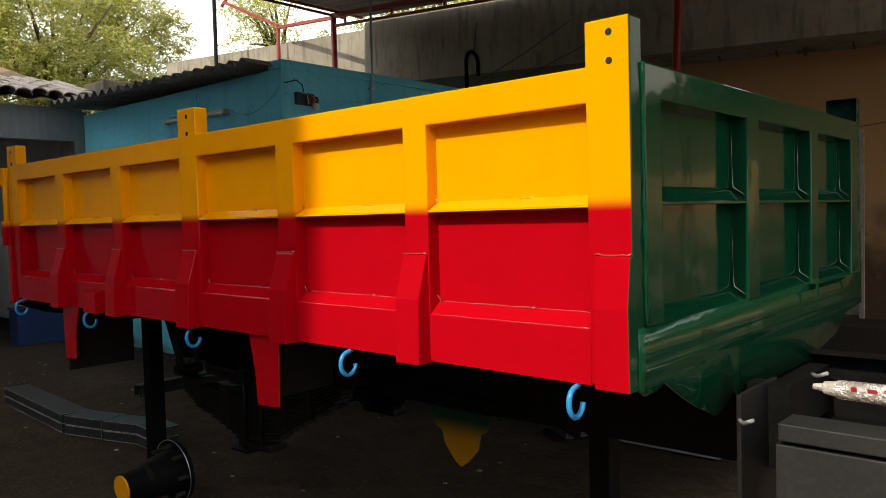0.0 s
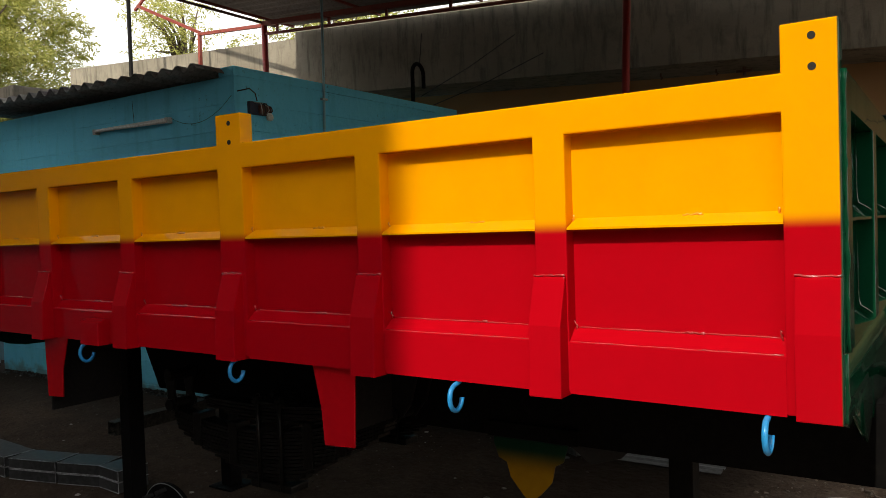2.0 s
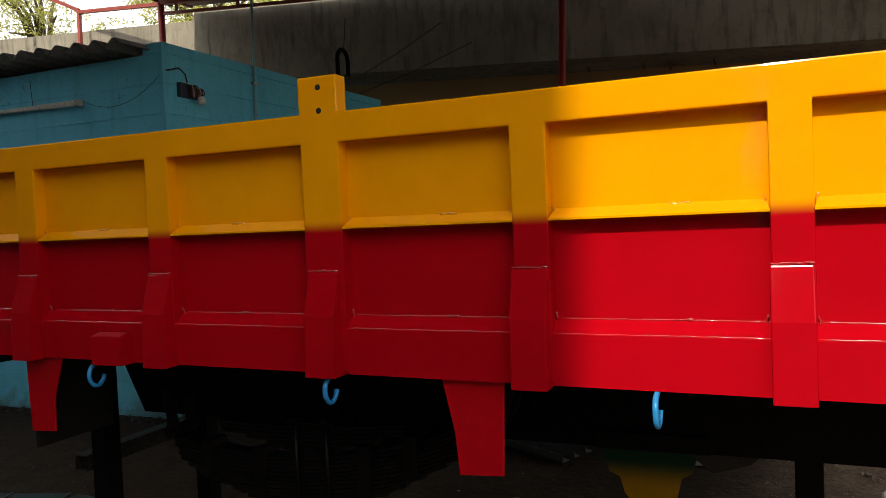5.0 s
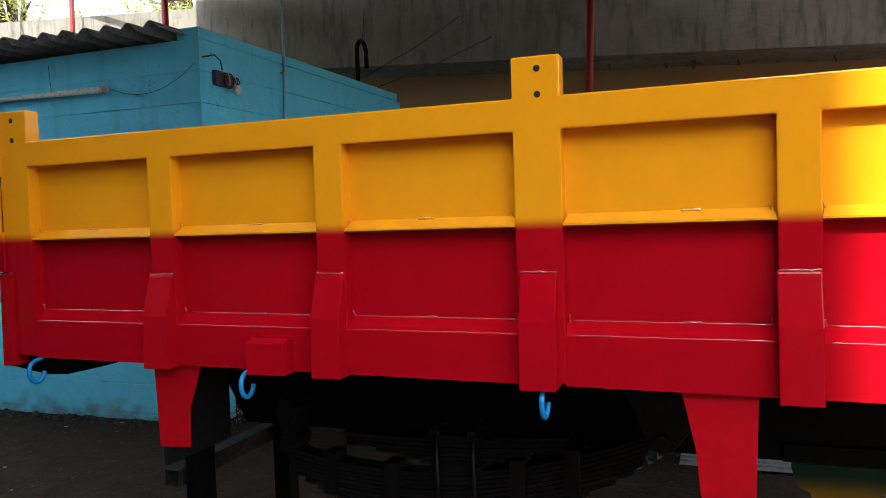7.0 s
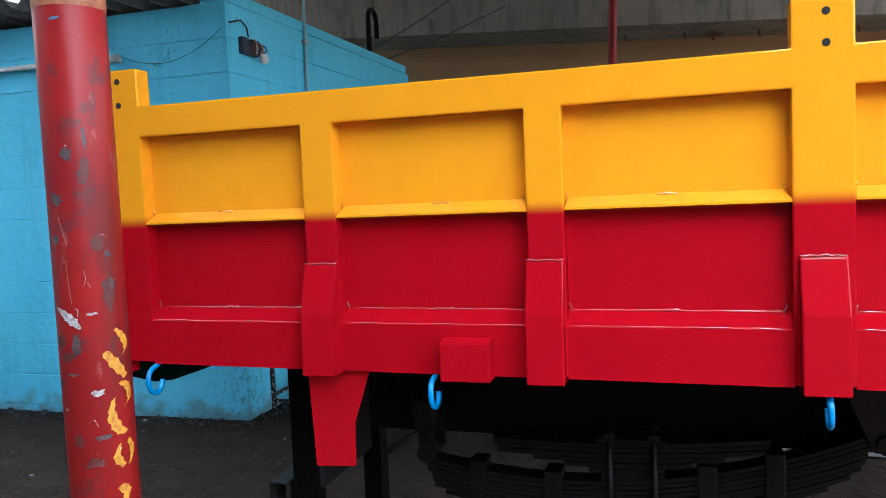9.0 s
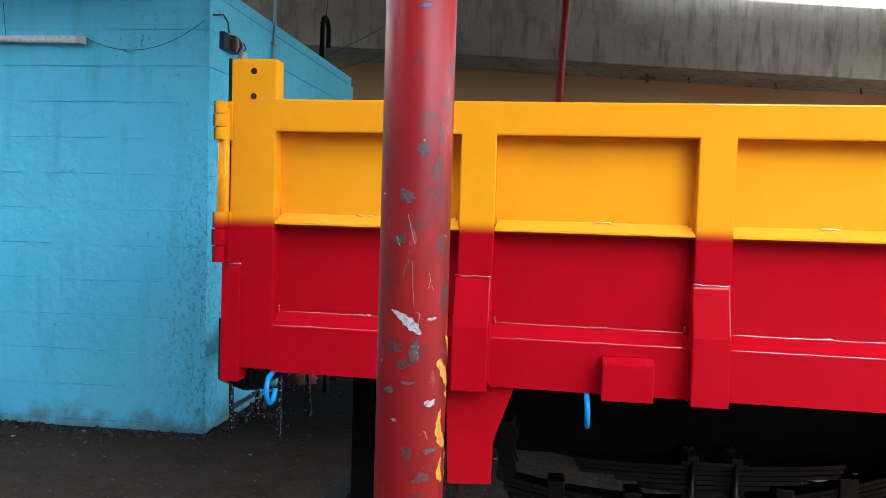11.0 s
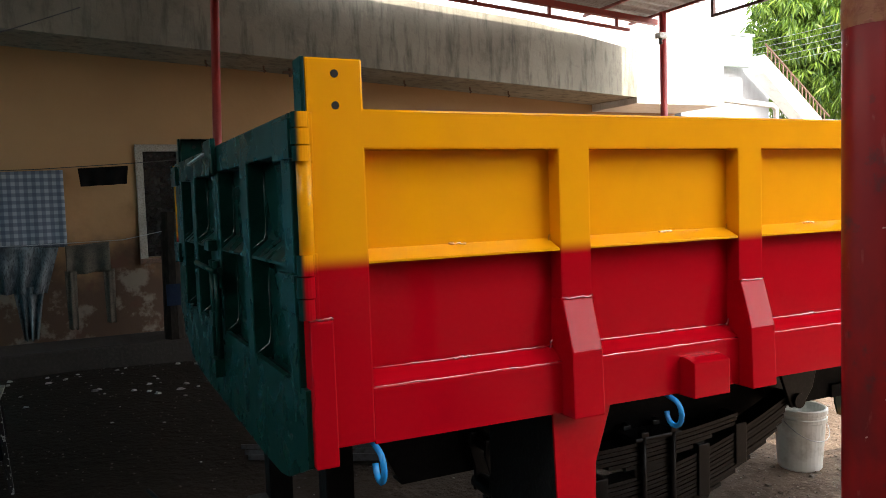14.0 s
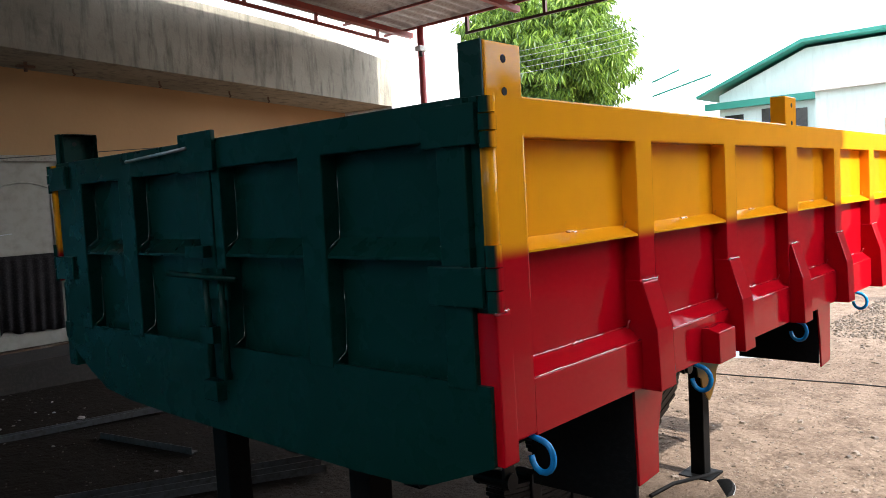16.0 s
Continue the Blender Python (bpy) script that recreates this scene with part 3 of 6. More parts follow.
def side(near):
    """One long side; near is the side with its face at FY, the other is its mirror at BY."""
    def yy(d):
        return FY + d if near else BY - d
    # The far side's shade is put in with the darker tail green.
    skin = paint if near else green_as_lit
    s = part("side_panel", boxes((XR + 0.02, XF - 0.02, *sorted((yy(D), yy(D + 0.006))), BOT + 0.002, TOP - 0.004)), skin, BODY)
    rects = [(XR + 0.012, XF, RAIL, TOP)] + [(x0, x1, fall_z(BOT, (x0 + x1) / 2) + 0.002, 2.006 if k else TOP) for x0, x1, k in POSTS]
    part("side_frame", plate_frame(rects, yy(0), yy(0.056)), skin, s, bevel=0.005)
    for i, (x0, x1, kind_) in enumerate(POSTS):
        if kind_:
            # Each hole is a near-black disc on the face, its depth only colour.
            for z in (1.972, 1.904):
                bm = bmesh.new()
                xc = (x0 + x1) / 2 + (0.006 if i else 0.0)
                tube(bm, [(xc, yy(-0.0012), z), (xc, yy(0.001), z)], 0.0088, 20)
                part("bolt_hole_disc", bm, painted_shade, s)
        # swelling cap at the foot of each post
        if i == 0:
            c0, c1 = XR - 0.004, -4.606
            prof = [(yy(0), 1.444), (yy(-0.012), 1.438), (yy(-0.016), 1.118), (yy(D), 1.118), (yy(D), 1.444)]
        elif i == 6:
            c0, c1 = -0.866, XF - 0.0005
            prof = [(yy(0), 1.44), (yy(-0.010), 1.436), (yy(-0.026), 1.31), (yy(-0.022), 1.112), (yy(D), 1.112), (yy(D), 1.44)]
        else:
            c0, c1 = (x0 + 0.012, x1 - 0.018) if kind_ else (x0 - 0.004, x1 - 0.004)
            prof = [(yy(0.002), 1.436), (yy(-0.008), 1.432), (yy(-0.046), 1.305), (yy(-0.052), fall_z(1.141, c0)), (yy(D), fall_z(1.141, c0)), (yy(D), 1.436)]
        bm = bmesh.new()
        prism(bm, prof, "x", c0, c1)
        foot = part("post_foot", bm, skin, s, bevel=0.004)
        # weld run over the cap
        if near:
            bm = bmesh.new()
            rnd = random.Random(i + 7)
            ztop = prof[0][1]
            tube(bm, [(c0 + (c1 - c0) * q / 9, yy(-0.006 + rnd.uniform(-0.002, 0.002)), ztop + rnd.uniform(-0.002, 0.003)) for q in range(10)], [rnd.uniform(0.0014, 0.0032) for q in range(10)], 7)
            part("weld_bead", bm, weld_paint, foot, smooth=True)
    bays = [(POSTS[i][1], POSTS[i + 1][0]) for i in range(6)]
    for k, (a, b_) in enumerate(bays):
        bm = bmesh.new()
        # ledge with bevelled ends
        f0, f1 = yy(0.003), yy(D)
        e = 0.008
        v = [bm.verts.new(p) for p in ((a, f0, SPLIT), (b_, f0, SPLIT), (b_, f1, SPLIT), (a, f1, SPLIT), (a, f0, SPLIT + 0.006), (b_, f0, SPLIT + 0.006), (b_ - e, f1, SPLIT + 0.031), (a + e, f1, SPLIT + 0.031))]
        for f in ((3, 2, 1, 0), (4, 5, 6, 7), (0, 1, 5, 4), (1, 2, 6, 5), (2, 3, 7, 6), (3, 0, 4, 7)):
            bm.faces.new([v[i] for i in f])
        part("ledge", bm, ledge_paint if near else green_as_lit, s, bevel=0.001)
        # lower skirt with its sloped shoulder
        bm = bmesh.new()
        for xq in (a - 0.001, b_ + 0.001):
            prof = [(D, 1.312), (D - 0.003, 1.311), (0.004, 1.2785), (0.0005, 1.2745), (0.0, 1.148), (D, 1.148)]
            ring = [bm.verts.new((xq, yy(d), fall_z(z, xq, 0.006 if z > 1.2 else 0.0092))) for d, z in prof]
            if xq < a:
                first = ring
        for k2 in range(6):
            bm.faces.new((first[k2], first[(k2 + 1) % 6], ring[(k2 + 1) % 6], ring[k2]))
        bm.faces.new(first)
        bm.faces.new(ring)
        part("skirt", bm, skin, s)
        # weld runs along ledge and skirt
        if not near:
            continue
        rnd = random.Random(100 + k)
        xm = a + (b_ - a) * rnd.uniform(0.45, 0.62)
        for zc, d0, l0, l1 in ((1.312, D - 0.003, a + 0.010, b_ - 0.012), (1.2775, 0.0035, a + 0.004, b_ - 0.004)):
            bm = bmesh.new()
            tube(bm, [(l0 + (l1 - l0) * q / 24, yy(d0), fall_z(zc, l0 + (l1 - l0) * q / 24, 0.006) + rnd.uniform(-0.0008, 0.0008)) for q in range(25)], [rnd.choice((0.0011, 0.0014, 0.0017, 0.0017, 0.0026)) for q in range(25)], 8)
            part("weld_run", bm, weld_paint, s, smooth=True)
        for zc, d0 in ((fall_z(1.313, xm, 0.006), D - 0.004), (SPLIT + 0.030, D - 0.003)):
            bm = bmesh.new()
            tube(bm, [(xm + (q - 4) * 0.006, yy(d0 - rnd.uniform(0, 0.003)), zc + rnd.uniform(-0.002, 0.002)) for q in range(9)], [rnd.uniform(0.0010, 0.0048) for q in range(9)], 7)
            part("weld_bead", bm, weld_paint, s, smooth=True)
        for xo in (a + 0.006, b_ - 0.012):
            for zc in (SPLIT + 0.016, fall_z(1.306, xo, 0.006)):
                bm = bmesh.new()
                tube(bm, [(xo + rnd.uniform(-0.003, 0.003), yy(D - 0.006 - 0.002 * q), zc + 0.006 * q) for q in range(5)], [rnd.uniform(0.0014, 0.0036) for q in range(5)], 7)
                part("weld_bead", bm, weld_paint, s, smooth=True)
    # step box under the second bay
    if near:
        bm = bmesh.new()
        prism(bm, [(yy(D), 1.135), (yy(-0.055), 1.135), (yy(-0.055), 1.232), (yy(-0.02), 1.243), (yy(D), 1.243)], "x", -3.622, -3.492)
        part("lamp_box", bm, skin, s, bevel=0.004)
    return s


side(True)
side(False)
part("floor", boxes((XR + 0.03, XF - 0.03, FY + D + 0.01, BY - D - 0.01, 1.145, 1.19)), black, BODY)


def end_frame(x_out, sgn, bars_y, z0, z1, ledge_z, holder, dep=0.05):
    """Framed end panel: x_out its outer face, sgn the way outwards (+1 or -1), bars at the given y spans."""
    xi = x_out - sgn * dep
    coat = green if sgn > 0 else green_as_lit
    part("panel", boxes((*sorted((xi, xi - sgn * 0.006)), bars_y[0][0], bars_y[-1][1], z0, z1)), coat, holder)
    bm = plate_frame([(a, b_, z0, z1) for a, b_ in bars_y] + [(bars_y[0][0], bars_y[-1][1], z1 - 0.085, z1)], x_out, xi)
    for v in bm.verts:
        v.co = (v.co.y, v.co.x, v.co.z)
    part("frame", bm, coat, holder, bevel=0.005)
    for (a, b_), (c, d) in zip(bars_y, bars_y[1:]):
        bm = bmesh.new()
        prism(bm, [(x_out - sgn * 0.004, ledge_z - 0.02), (x_out - sgn * 0.004, ledge_z - 0.012), (xi, ledge_z + 0.03), (xi, ledge_z - 0.02)], "y", b_, c)
        part("ledge", bm, coat, holder, bevel=0.002)
        if sgn > 0:
            bm = bmesh.new()
            prism(bm, [(x_out - 0.002, z0 - 0.004), (x_out - 0.002, z0), (xi, z0 + 0.034), (xi, z0 - 0.004)], "y", b_ - 0.002, c + 0.002)
            part("bottom_flange", bm, coat, holder, bevel=0.0015)
        for zc in (ledge_z + 0.02, z0 + 0.03):
            for yw, d in ((b_ + 0.006, 1), (c - 0.006, -1)):
                bm = bmesh.new()
                top_ = zc + (0.22 if zc > ledge_z else 0.20)
                tube(bm, [(xi + sgn * 0.005, yw, top_), (xi + sgn * 0.005, yw + d * 0.001, zc + 0.10), (xi + sgn * 0.006, yw, zc + 0.03), (xi + sgn * 0.010, yw + d * 0.003, zc + 0.010), (xi + sgn * 0.024, yw + d * 0.004, zc + 0.002), (xi + sgn * 0.042, yw + d * 0.002, zc - 0.012)], [0.0005, 0.0007, 0.0011, 0.0026, 0.0020, 0.0012], 7)
                part("weld_bead", bm, weld_green if sgn > 0 else weld_green_as_lit, holder, smooth=True)


# front headboard
HEAD = part("headboard", boxes((XF - 0.06, XF - 0.052, FY + 0.05, BY - 0.05, 1.24, TOP)), green, BODY)
end_frame(XF + 0.006, 1, [(FY + 0.06, 1.757), (2.335, 2.44), (2.975, 3.065), (3.53, BY - 0.06)], 1.262, TOP + 0.004, 1.578, HEAD)
bm = bmesh.new()
low_edge = [(FY + 0.02, 1.115), (1.655, 1.095), (1.72, 1.098), (1.76, 1.108), (1.81, 1.082), (1.87, 1.05), (1.96, 1.005), (2.08, 0.957), (2.11, 0.962), (2.19, 0.985), (2.245, 1.02), (2.25, 0.985), (2.30, 0.98), (2.9, 0.98), (2.98, 0.97), (3.07, 1.0), (3.3, 1.03), (3.45, 1.10), (BY - 0.02, 1.115)]
rows = []
for yq, zq in low_edge:
    # the plate hangs straight; a small bulge is shaped in for a light streak
    prof = [(0.004, 1.262), (0.004, 1.19), (0.004, 1.178), (0.0056, 1.166), (0.0065, 1.157), (0.0056, 1.148), (0.003, 1.139), (0.002, 1.130), (0.002, 1.122)]
    prof = [(dx, max(z, zq + 0.004)) for dx, z in prof] + [(0.002, zq)]
    rows.append([bm.verts.new((XF + dx, yq, z)) for dx, z in prof] + [bm.verts.new((XF + dx - 0.012, yq, z)) for dx, z in prof[::-1]])
for a, b_ in zip(rows, rows[1:]):
    for k in range(len(a)):
        bm.faces.new((a[k], a[(k + 1) % len(a)], b_[(k + 1) % len(a)], b_[k]))
bm.faces.new(rows[0])
bm.faces.new(rows[-1])
part("valance", bm, green, HEAD, "glossy green plate with a cut-out lower edge", smooth=True)
bm = bmesh.new()
box(bm, XF + 0.002, XF + 0.040, 2.93, 3.52, 1.263, 1.268)
SILL = part("sill_strip", bm, green, HEAD)
for yq in (2.935, 3.50):
    bm = bmesh.new()
    prism(bm, [(XF + 0.030, 1.2625), (XF + 0.038, 1.2625), (XF + 0.037, 1.215), (XF + 0.033, 1.20)], "y", yq, yq + 0.012)
    part("tab", bm, green, SILL)

# rough weld where the headboard meets the corner stakes
rnd = random.Random(77)
for yw in (FY + 0.057, BY - 0.057):
    bm = bmesh.new()
    tube(bm, [(XF + 0.003 + rnd.uniform(-0.002, 0.002), yw + rnd.uniform(-0.002, 0.002), 1.90 - 0.0265 * q) for q in range(25)], [rnd.uniform(0.002, 0.0065) for q in range(25)], 7)
    part("weld_run", bm, green, HEAD, smooth=True)
bm = bmesh.new()
tube(bm, [(XF - 0.02 + rnd.uniform(-0.002, 0.002), FY + 0.05 + 0.085 * q, TOP + 0.003 + rnd.uniform(-0.001, 0.001)) for q in range(24)], [rnd.uniform(0.001, 0.005) for q in range(24)], 6)
part("weld_run", bm, weld_green, HEAD, smooth=True)

# rear tailgate, two doors
XT = -4.674
for bars in ([(1.645, 1.727), (2.106, 2.20), (2.555, 2.60)], [(2.606, 2.68), (3.073, 3.17), (3.455, 3.655)]):
    dr = part("tailgate_door", boxes((XT + 0.055, XT + 0.062, bars[0][0], bars[-1][1], 1.262, 1.892)), green_as_lit, BODY)
    end_frame(XT, -1, bars, 1.276, 1.892, 1.572, dr)
bm = bmesh.new()
prism(bm, [(FY + 0.004, 1.29), (FY + 0.004, 1.118), (1.66, 1.098), (1.71, 1.078), (1.79, 1.046), (1.87, 1.031), (2.04, 1.027), (2.5, 1.032), (2.9, 1.036), (3.2, 1.046), (3.38, 1.065), (3.50, 1.115), (3.60, 1.172), (BY - 0.004, 1.235), (BY - 0.004, 1.29)], "x", XT + 0.003, XT + 0.016)
part("tail_skirt", bm, green_as_lit, BODY, "green tail skirt plate with chamfered corners")
# corner posts of the tail, green
for y0, y1 in ((FY + 0.002, FY + 0.036), (BY - 0.036, BY - 0.002)):
    part("tail_post", boxes((XT + 0.016, XR + 0.011, y0, y1, 1.118, 1.892)), green_as_lit, BODY, bevel=0.004)
    part("tail_stake", boxes((XR + 0.002, XR + 0.0115, min(y0, y1) - 0.0, min(y0, y1) + 0.06 if y0 < 2 else max(y0, y1), 1.85, 2.007)), green_as_lit, BODY, bevel=0.003)


def hinge(y, sgn, z0, z1):
    h = part("hinge", boxes((XR - 0.016, XR + 0.02, *sorted((y, y - sgn * 0.012)), z0, z1)), paint, BODY, bevel=0.003)
    n = 3
    for k in range(n):
        a = z0 + (z1 - z0) * k / n
        b_ = z0 + (z1 - z0) * (k + 1) / n
        bm = bmesh.new()
        tube(bm, [(XR - 0.010, y - sgn * 0.016, a + 0.0015), (XR - 0.010, y - sgn * 0.016, b_ - 0.0015)], 0.0185 + 0.002 * (k % 2), 18)
        part("knuckle", bm, paint, h, smooth=False)
    part("strap", boxes((XT - 0.012, XT + 0.0, *sorted((y, y + sgn * 0.15)), z0 + 0.01, z0 + 0.095)), green_as_lit, h, bevel=0.003)


for y, sgn in ((FY, 1), (BY, -1)):
    hinge(y, sgn, 1.782, 1.888)
    hinge(y, sgn, 1.447, 1.588)
    bm = bmesh.new()
    tube(bm, [(XR - 0.003, y - sgn * 0.010, 1.46), (XR - 0.003, y - sgn * 0.010, 1.87)], 0.0165, 14)
    part("hinge_rod", bm, paint, BODY, smooth=True)

# latch of the tailgate
LATCH = part("latch", boxes((XT - 0.016, XT - 0.001, 2.53, 2.68, 1.43, 1.50)), green_as_lit, BODY, "green tailgate latch", bevel=0.004)
for y in (2.555, 2.635):
    bm = bmesh.new()
    tube(bm, [(XT - 0.018, y, 1.20), (XT - 0.018, y, 1.52)], 0.011, 12)
    part("bolt", bm, green_as_lit, LATCH, smooth=True)
bm = bmesh.new()
tube(bm, [(XT - 0.045, 2.44, 1.497), (XT - 0.045, 2.80, 1.503)], 0.009, 10)
part("handle", bm, green_as_lit, LATCH, smooth=True)
for d in ((XT - 0.03, XT + 0.004, 2.60, 2.67, 1.13, 1.19), (XT - 0.03, XT - 0.001, 2.60, 2.67, 1.30, 1.35), (XT - 0.03, XT - 0.001, 2.62, 2.72, 1.55, 1.585)):
    part("guide", boxes(d), green_as_lit, LATCH, bevel=0.003)
bm = bmesh.new()
tube(bm, [(XT - 0.02, 2.69, 1.872), (XT - 0.02, 3.06, 1.858)], 0.0055, 10)
part("top_bolt", bm, galv, LATCH, "bright steel slide bolt", smooth=True)
part("top_plate", boxes((XT - 0.016, XT - 0.001, 2.56, 2.74, 1.80, 1.915)), green_as_lit, LATCH, bevel=0.003)

# rope hooks
for x in (-4.515, -3.655, -2.722, -1.785, -0.93):
    bm = bmesh.new()
    dz = fall_z(0.0, x)
    pts = [(x, FY + 0.035, 1.150 + dz), (x, FY + 0.010, 1.142 + dz)]
    for k in range(11):
        a = radians(75 - k * 25)
        pts.append((x + 0.004 * k / 10, FY - 0.008 - 0.031 * math.cos(a), 1.100 + dz + 0.037 * math.sin(a)))
    tube(bm, pts, 0.0075, 10)
    part("rope_hook", bm, hook_blue, BODY, "bright blue bent steel rope hook", smooth=True)

# mudguard brackets and flaps
for x_in, x_out, low in ((-4.03, -3.842, -3.90), (-2.378, -2.188, -2.335)):
    if x_out > -3:
        pts = [(x_in, 1.152), (x_out, 1.152), (x_out - 0.012, 0.866), (low + 0.005, 0.858), (low - 0.005, 0.98)]
    else:
        pts = [(x_in, 1.152), (x_out, 1.152), (low + 0.003, 0.992), (low, 0.872), (x_in + 0.012, 0.866)]
    bm = bmesh.new()
    prism(bm, pts, "y", FY + 0.018, FY + 0.026)
    g = part("mudguard_bracket", bm, bracket_red, BODY, "red folded steel mudguard bracket", bevel=0.002)
    xs, zf = (x_in + 0.052, 0.872) if x_out > -3 else (x_in + 0.02, 0.80)
    bm = bmesh.new()
    prism(bm, pts, "y", BY - 0.026, BY - 0.018)
    gf = part("mudguard_bracket", bm, bracket_red, BODY, "red folded steel mudguard bracket", bevel=0.002)
    part("mud_flap", boxes((xs - 0.008, xs + 0.008, 3.32, BY - 0.03, zf, 1.12)), rubber, gf, "black rubber mud flap", bevel=0.003)
    part("mud_flap", boxes((xs - 0.008, xs + 0.008, FY + 0.03, 1.985, zf, 1.12)), rubber, g, "black rubber mud flap", bevel=0.003)

# ---- chassis ----
CHASSIS = thing("chassis", (-2.0, 2.65, 0.8), "black truck chassis frame with leaf springs, no wheels", "chassis")
for y in (2.32, 3.03):
    w = 0.075 * (1 if y < 2.6 else -1)
    k = 1 if w > 0 else -1
    bm = bmesh.new()
    prism(bm, [(y, 0.757), (y + w, 0.757), (y + w, 0.765), (y + k * 0.008, 0.765), (y + k * 0.008, 1.002), (y + w, 1.002), (y + w, 1.01), (y, 1.01)], "x", -4.30, -0.64 if y < 2.6 else -0.5)
    for v in bm.verts:
        if v.co.x < -4.2 and v.co.z < 0.9:
            v.co.x = -4.17
    part("rail", bm, black, CHASSIS)
for x in (-4.0, -3.2, -2.0, -1.42, -0.75):
    part("cross_member", boxes((x - 0.05, x + 0.05, 2.40, 2.95, 0.80, 0.97)), black, CHASSIS, bevel=0.004)
for x in (-4.15, -3.5, -2.7, -1.9, -1.1):
    part("bearer", boxes((x - 0.03, x + 0.03, FY + 0.40, BY - 0.40, 1.012, 1.145)), black, CHASSIS)
part("bearer", boxes((-4.28, -0.85, 2.2, 2.34, 1.012, 1.058)), black, CHASSIS)


def leaf(x0, x1, y0, y1, zc, sag, tilt, thick):
    """One curved spring leaf, low in the middle, rising towards the front eye."""
    bm = bmesh.new()
    n = 16
    rows = []
    for i in range(n + 1):
        x = x0 + (x1 - x0) * i / n
        z = zc + sag * ((x - MID) / 0.9) ** 2 + tilt * (x - MID)
        rows.append([bm.verts.new(p) for p in ((x, y0, z - thick), (x, y1, z - thick), (x, y1, z), (x, y0, z))])
    for a, b_ in zip(rows, rows[1:]):
        for k in range(4):
            bm.faces.new((a[k], a[(k + 1) % 4], b_[(k + 1) % 4], b_[k]))
    bm.faces.new(rows[0][::-1])
    bm.faces.new(rows[-1])
    return bm


MID = -3.195
spring_black = worn("oiled_spring_steel", (0.0035, 0.0034, 0.0034), (0.006, 0.0058, 0.0056), (0.012, 0.011, 0.010), 8, 60, 0.36, spec=0.22, bs=0.1, bd=0.002)
SAG, TILT, CAMBER_Z = 0.190, 0.107, 0.661
for y in (2.20, 3.07):
    sp = part("leaf_spring", leaf(MID - 0.69, MID + 0.71, y, y + 0.08, CAMBER_Z, SAG, TILT, 0.013), spring_black, CHASSIS, "black stacked leaf spring")
    for k, h in enumerate((0.69, 0.685, 0.68, 0.67, 0.66, 0.63, 0.57, 0.48, 0.40, 0.32, 0.26, 0.21, 0.17), 1):
        part("leaf", leaf(MID - h - 0.005 * (k % 3), MID + h, y + 0.002 * (k % 2), y + 0.08, CAMBER_Z - 0.0165 * k, SAG, TILT, 0.0135), spring_black, sp)
    for k, h in enumerate((0.435, 0.43, 0.42, 0.30, 0.20, 0.12)):
        part("helper_leaf", leaf(MID - h - 0.02, MID + h - 0.02, y + 0.002 * (k % 2), y + 0.08, 0.783 - 0.0165 * k, 0.08, 0.045, 0.0135), spring_black, sp)
    for x in (MID - 0.07, MID + 0.07):
        for yo in (-0.018, 0.084):
            bm = bmesh.new()
            tube(bm, [(x, y + yo + 0.007, 0.40), (x, y + yo + 0.007, 0.832)], 0.011, 8)
            part("u_bolt", bm, spring_black, sp, smooth=True)
            part("nut", boxes((x - 0.018, x + 0.018, y + yo - 0.006, y + yo + 0.020, 0.803, 0.822)), spring_black, sp, bevel=0.004)
    part("clamp", boxes((MID - 0.11, MID + 0.11, y - 0.018, y + 0.098, 0.785, 0.802)), spring_black, sp, bevel=0.006)
    part("spacer", boxes((MID - 0.10, MID + 0.10, y + 0.004, y + 0.076, 0.650, 0.688)), spring_black, sp, bevel=0.003)
    for x in (-3.71, -3.452, -2.966, -2.77):
        u = x - MID
        zt = CAMBER_Z + SAG * (u / 0.9) ** 2 + TILT * u
        dp = 0.135 if abs(u) > 0.4 else 0.175
        part("clip", boxes((x - 0.029, x + 0.029, y - 0.008, y + 0.088, zt - dp, zt + 0.028)), spring_black, sp, bevel=0.005)
    # hanging shackle at the rear, fixed eye at the front
    x = MID - 0.69
    for yo in (-0.022, 0.088):
        bm = bmesh.new()
        prism(bm, [(x - 0.03, 0.70), (x + 0.015, 0.69), (x + 0.042, 0.73), (x + 0.026, 0.79), (x + 0.042, 0.86), (x + 0.02, 0.90), (x - 0.04, 0.90), (x - 0.045, 0.85), (x - 0.025, 0.78)], "y", y + yo, y + yo + 0.014)
        part("shackle", bm, spring_black, sp, bevel=0.004)
    for xq, zq in ((x, 0.722), (x, 0.872), (MID + 0.725, 0.826)):
        bm = bmesh.new()
        tube(bm, [(xq, y - 0.035, zq), (xq, y + 0.115, zq)], 0.030, 16)
        part("pin", bm, spring_black, sp)
    x = MID + 0.725
    for yo in (-0.022, 0.088):
        bm = bmesh.new()
        prism(bm, [(x - 0.035, 0.80), (x + 0.03, 0.795), (x + 0.09, 0.87), (x + 0.13, 1.0), (x - 0.12, 1.0), (x - 0.07, 0.88)], "y", y + yo, y + yo + 0.014)
        part("hanger", bm, spring_black, sp, bevel=0.004)
    part("axle_pad", boxes((MID - 0.13, MID + 0.13, y - 0.018, y + 0.098, 0.395, 0.428)), spring_black, sp, bevel=0.006)

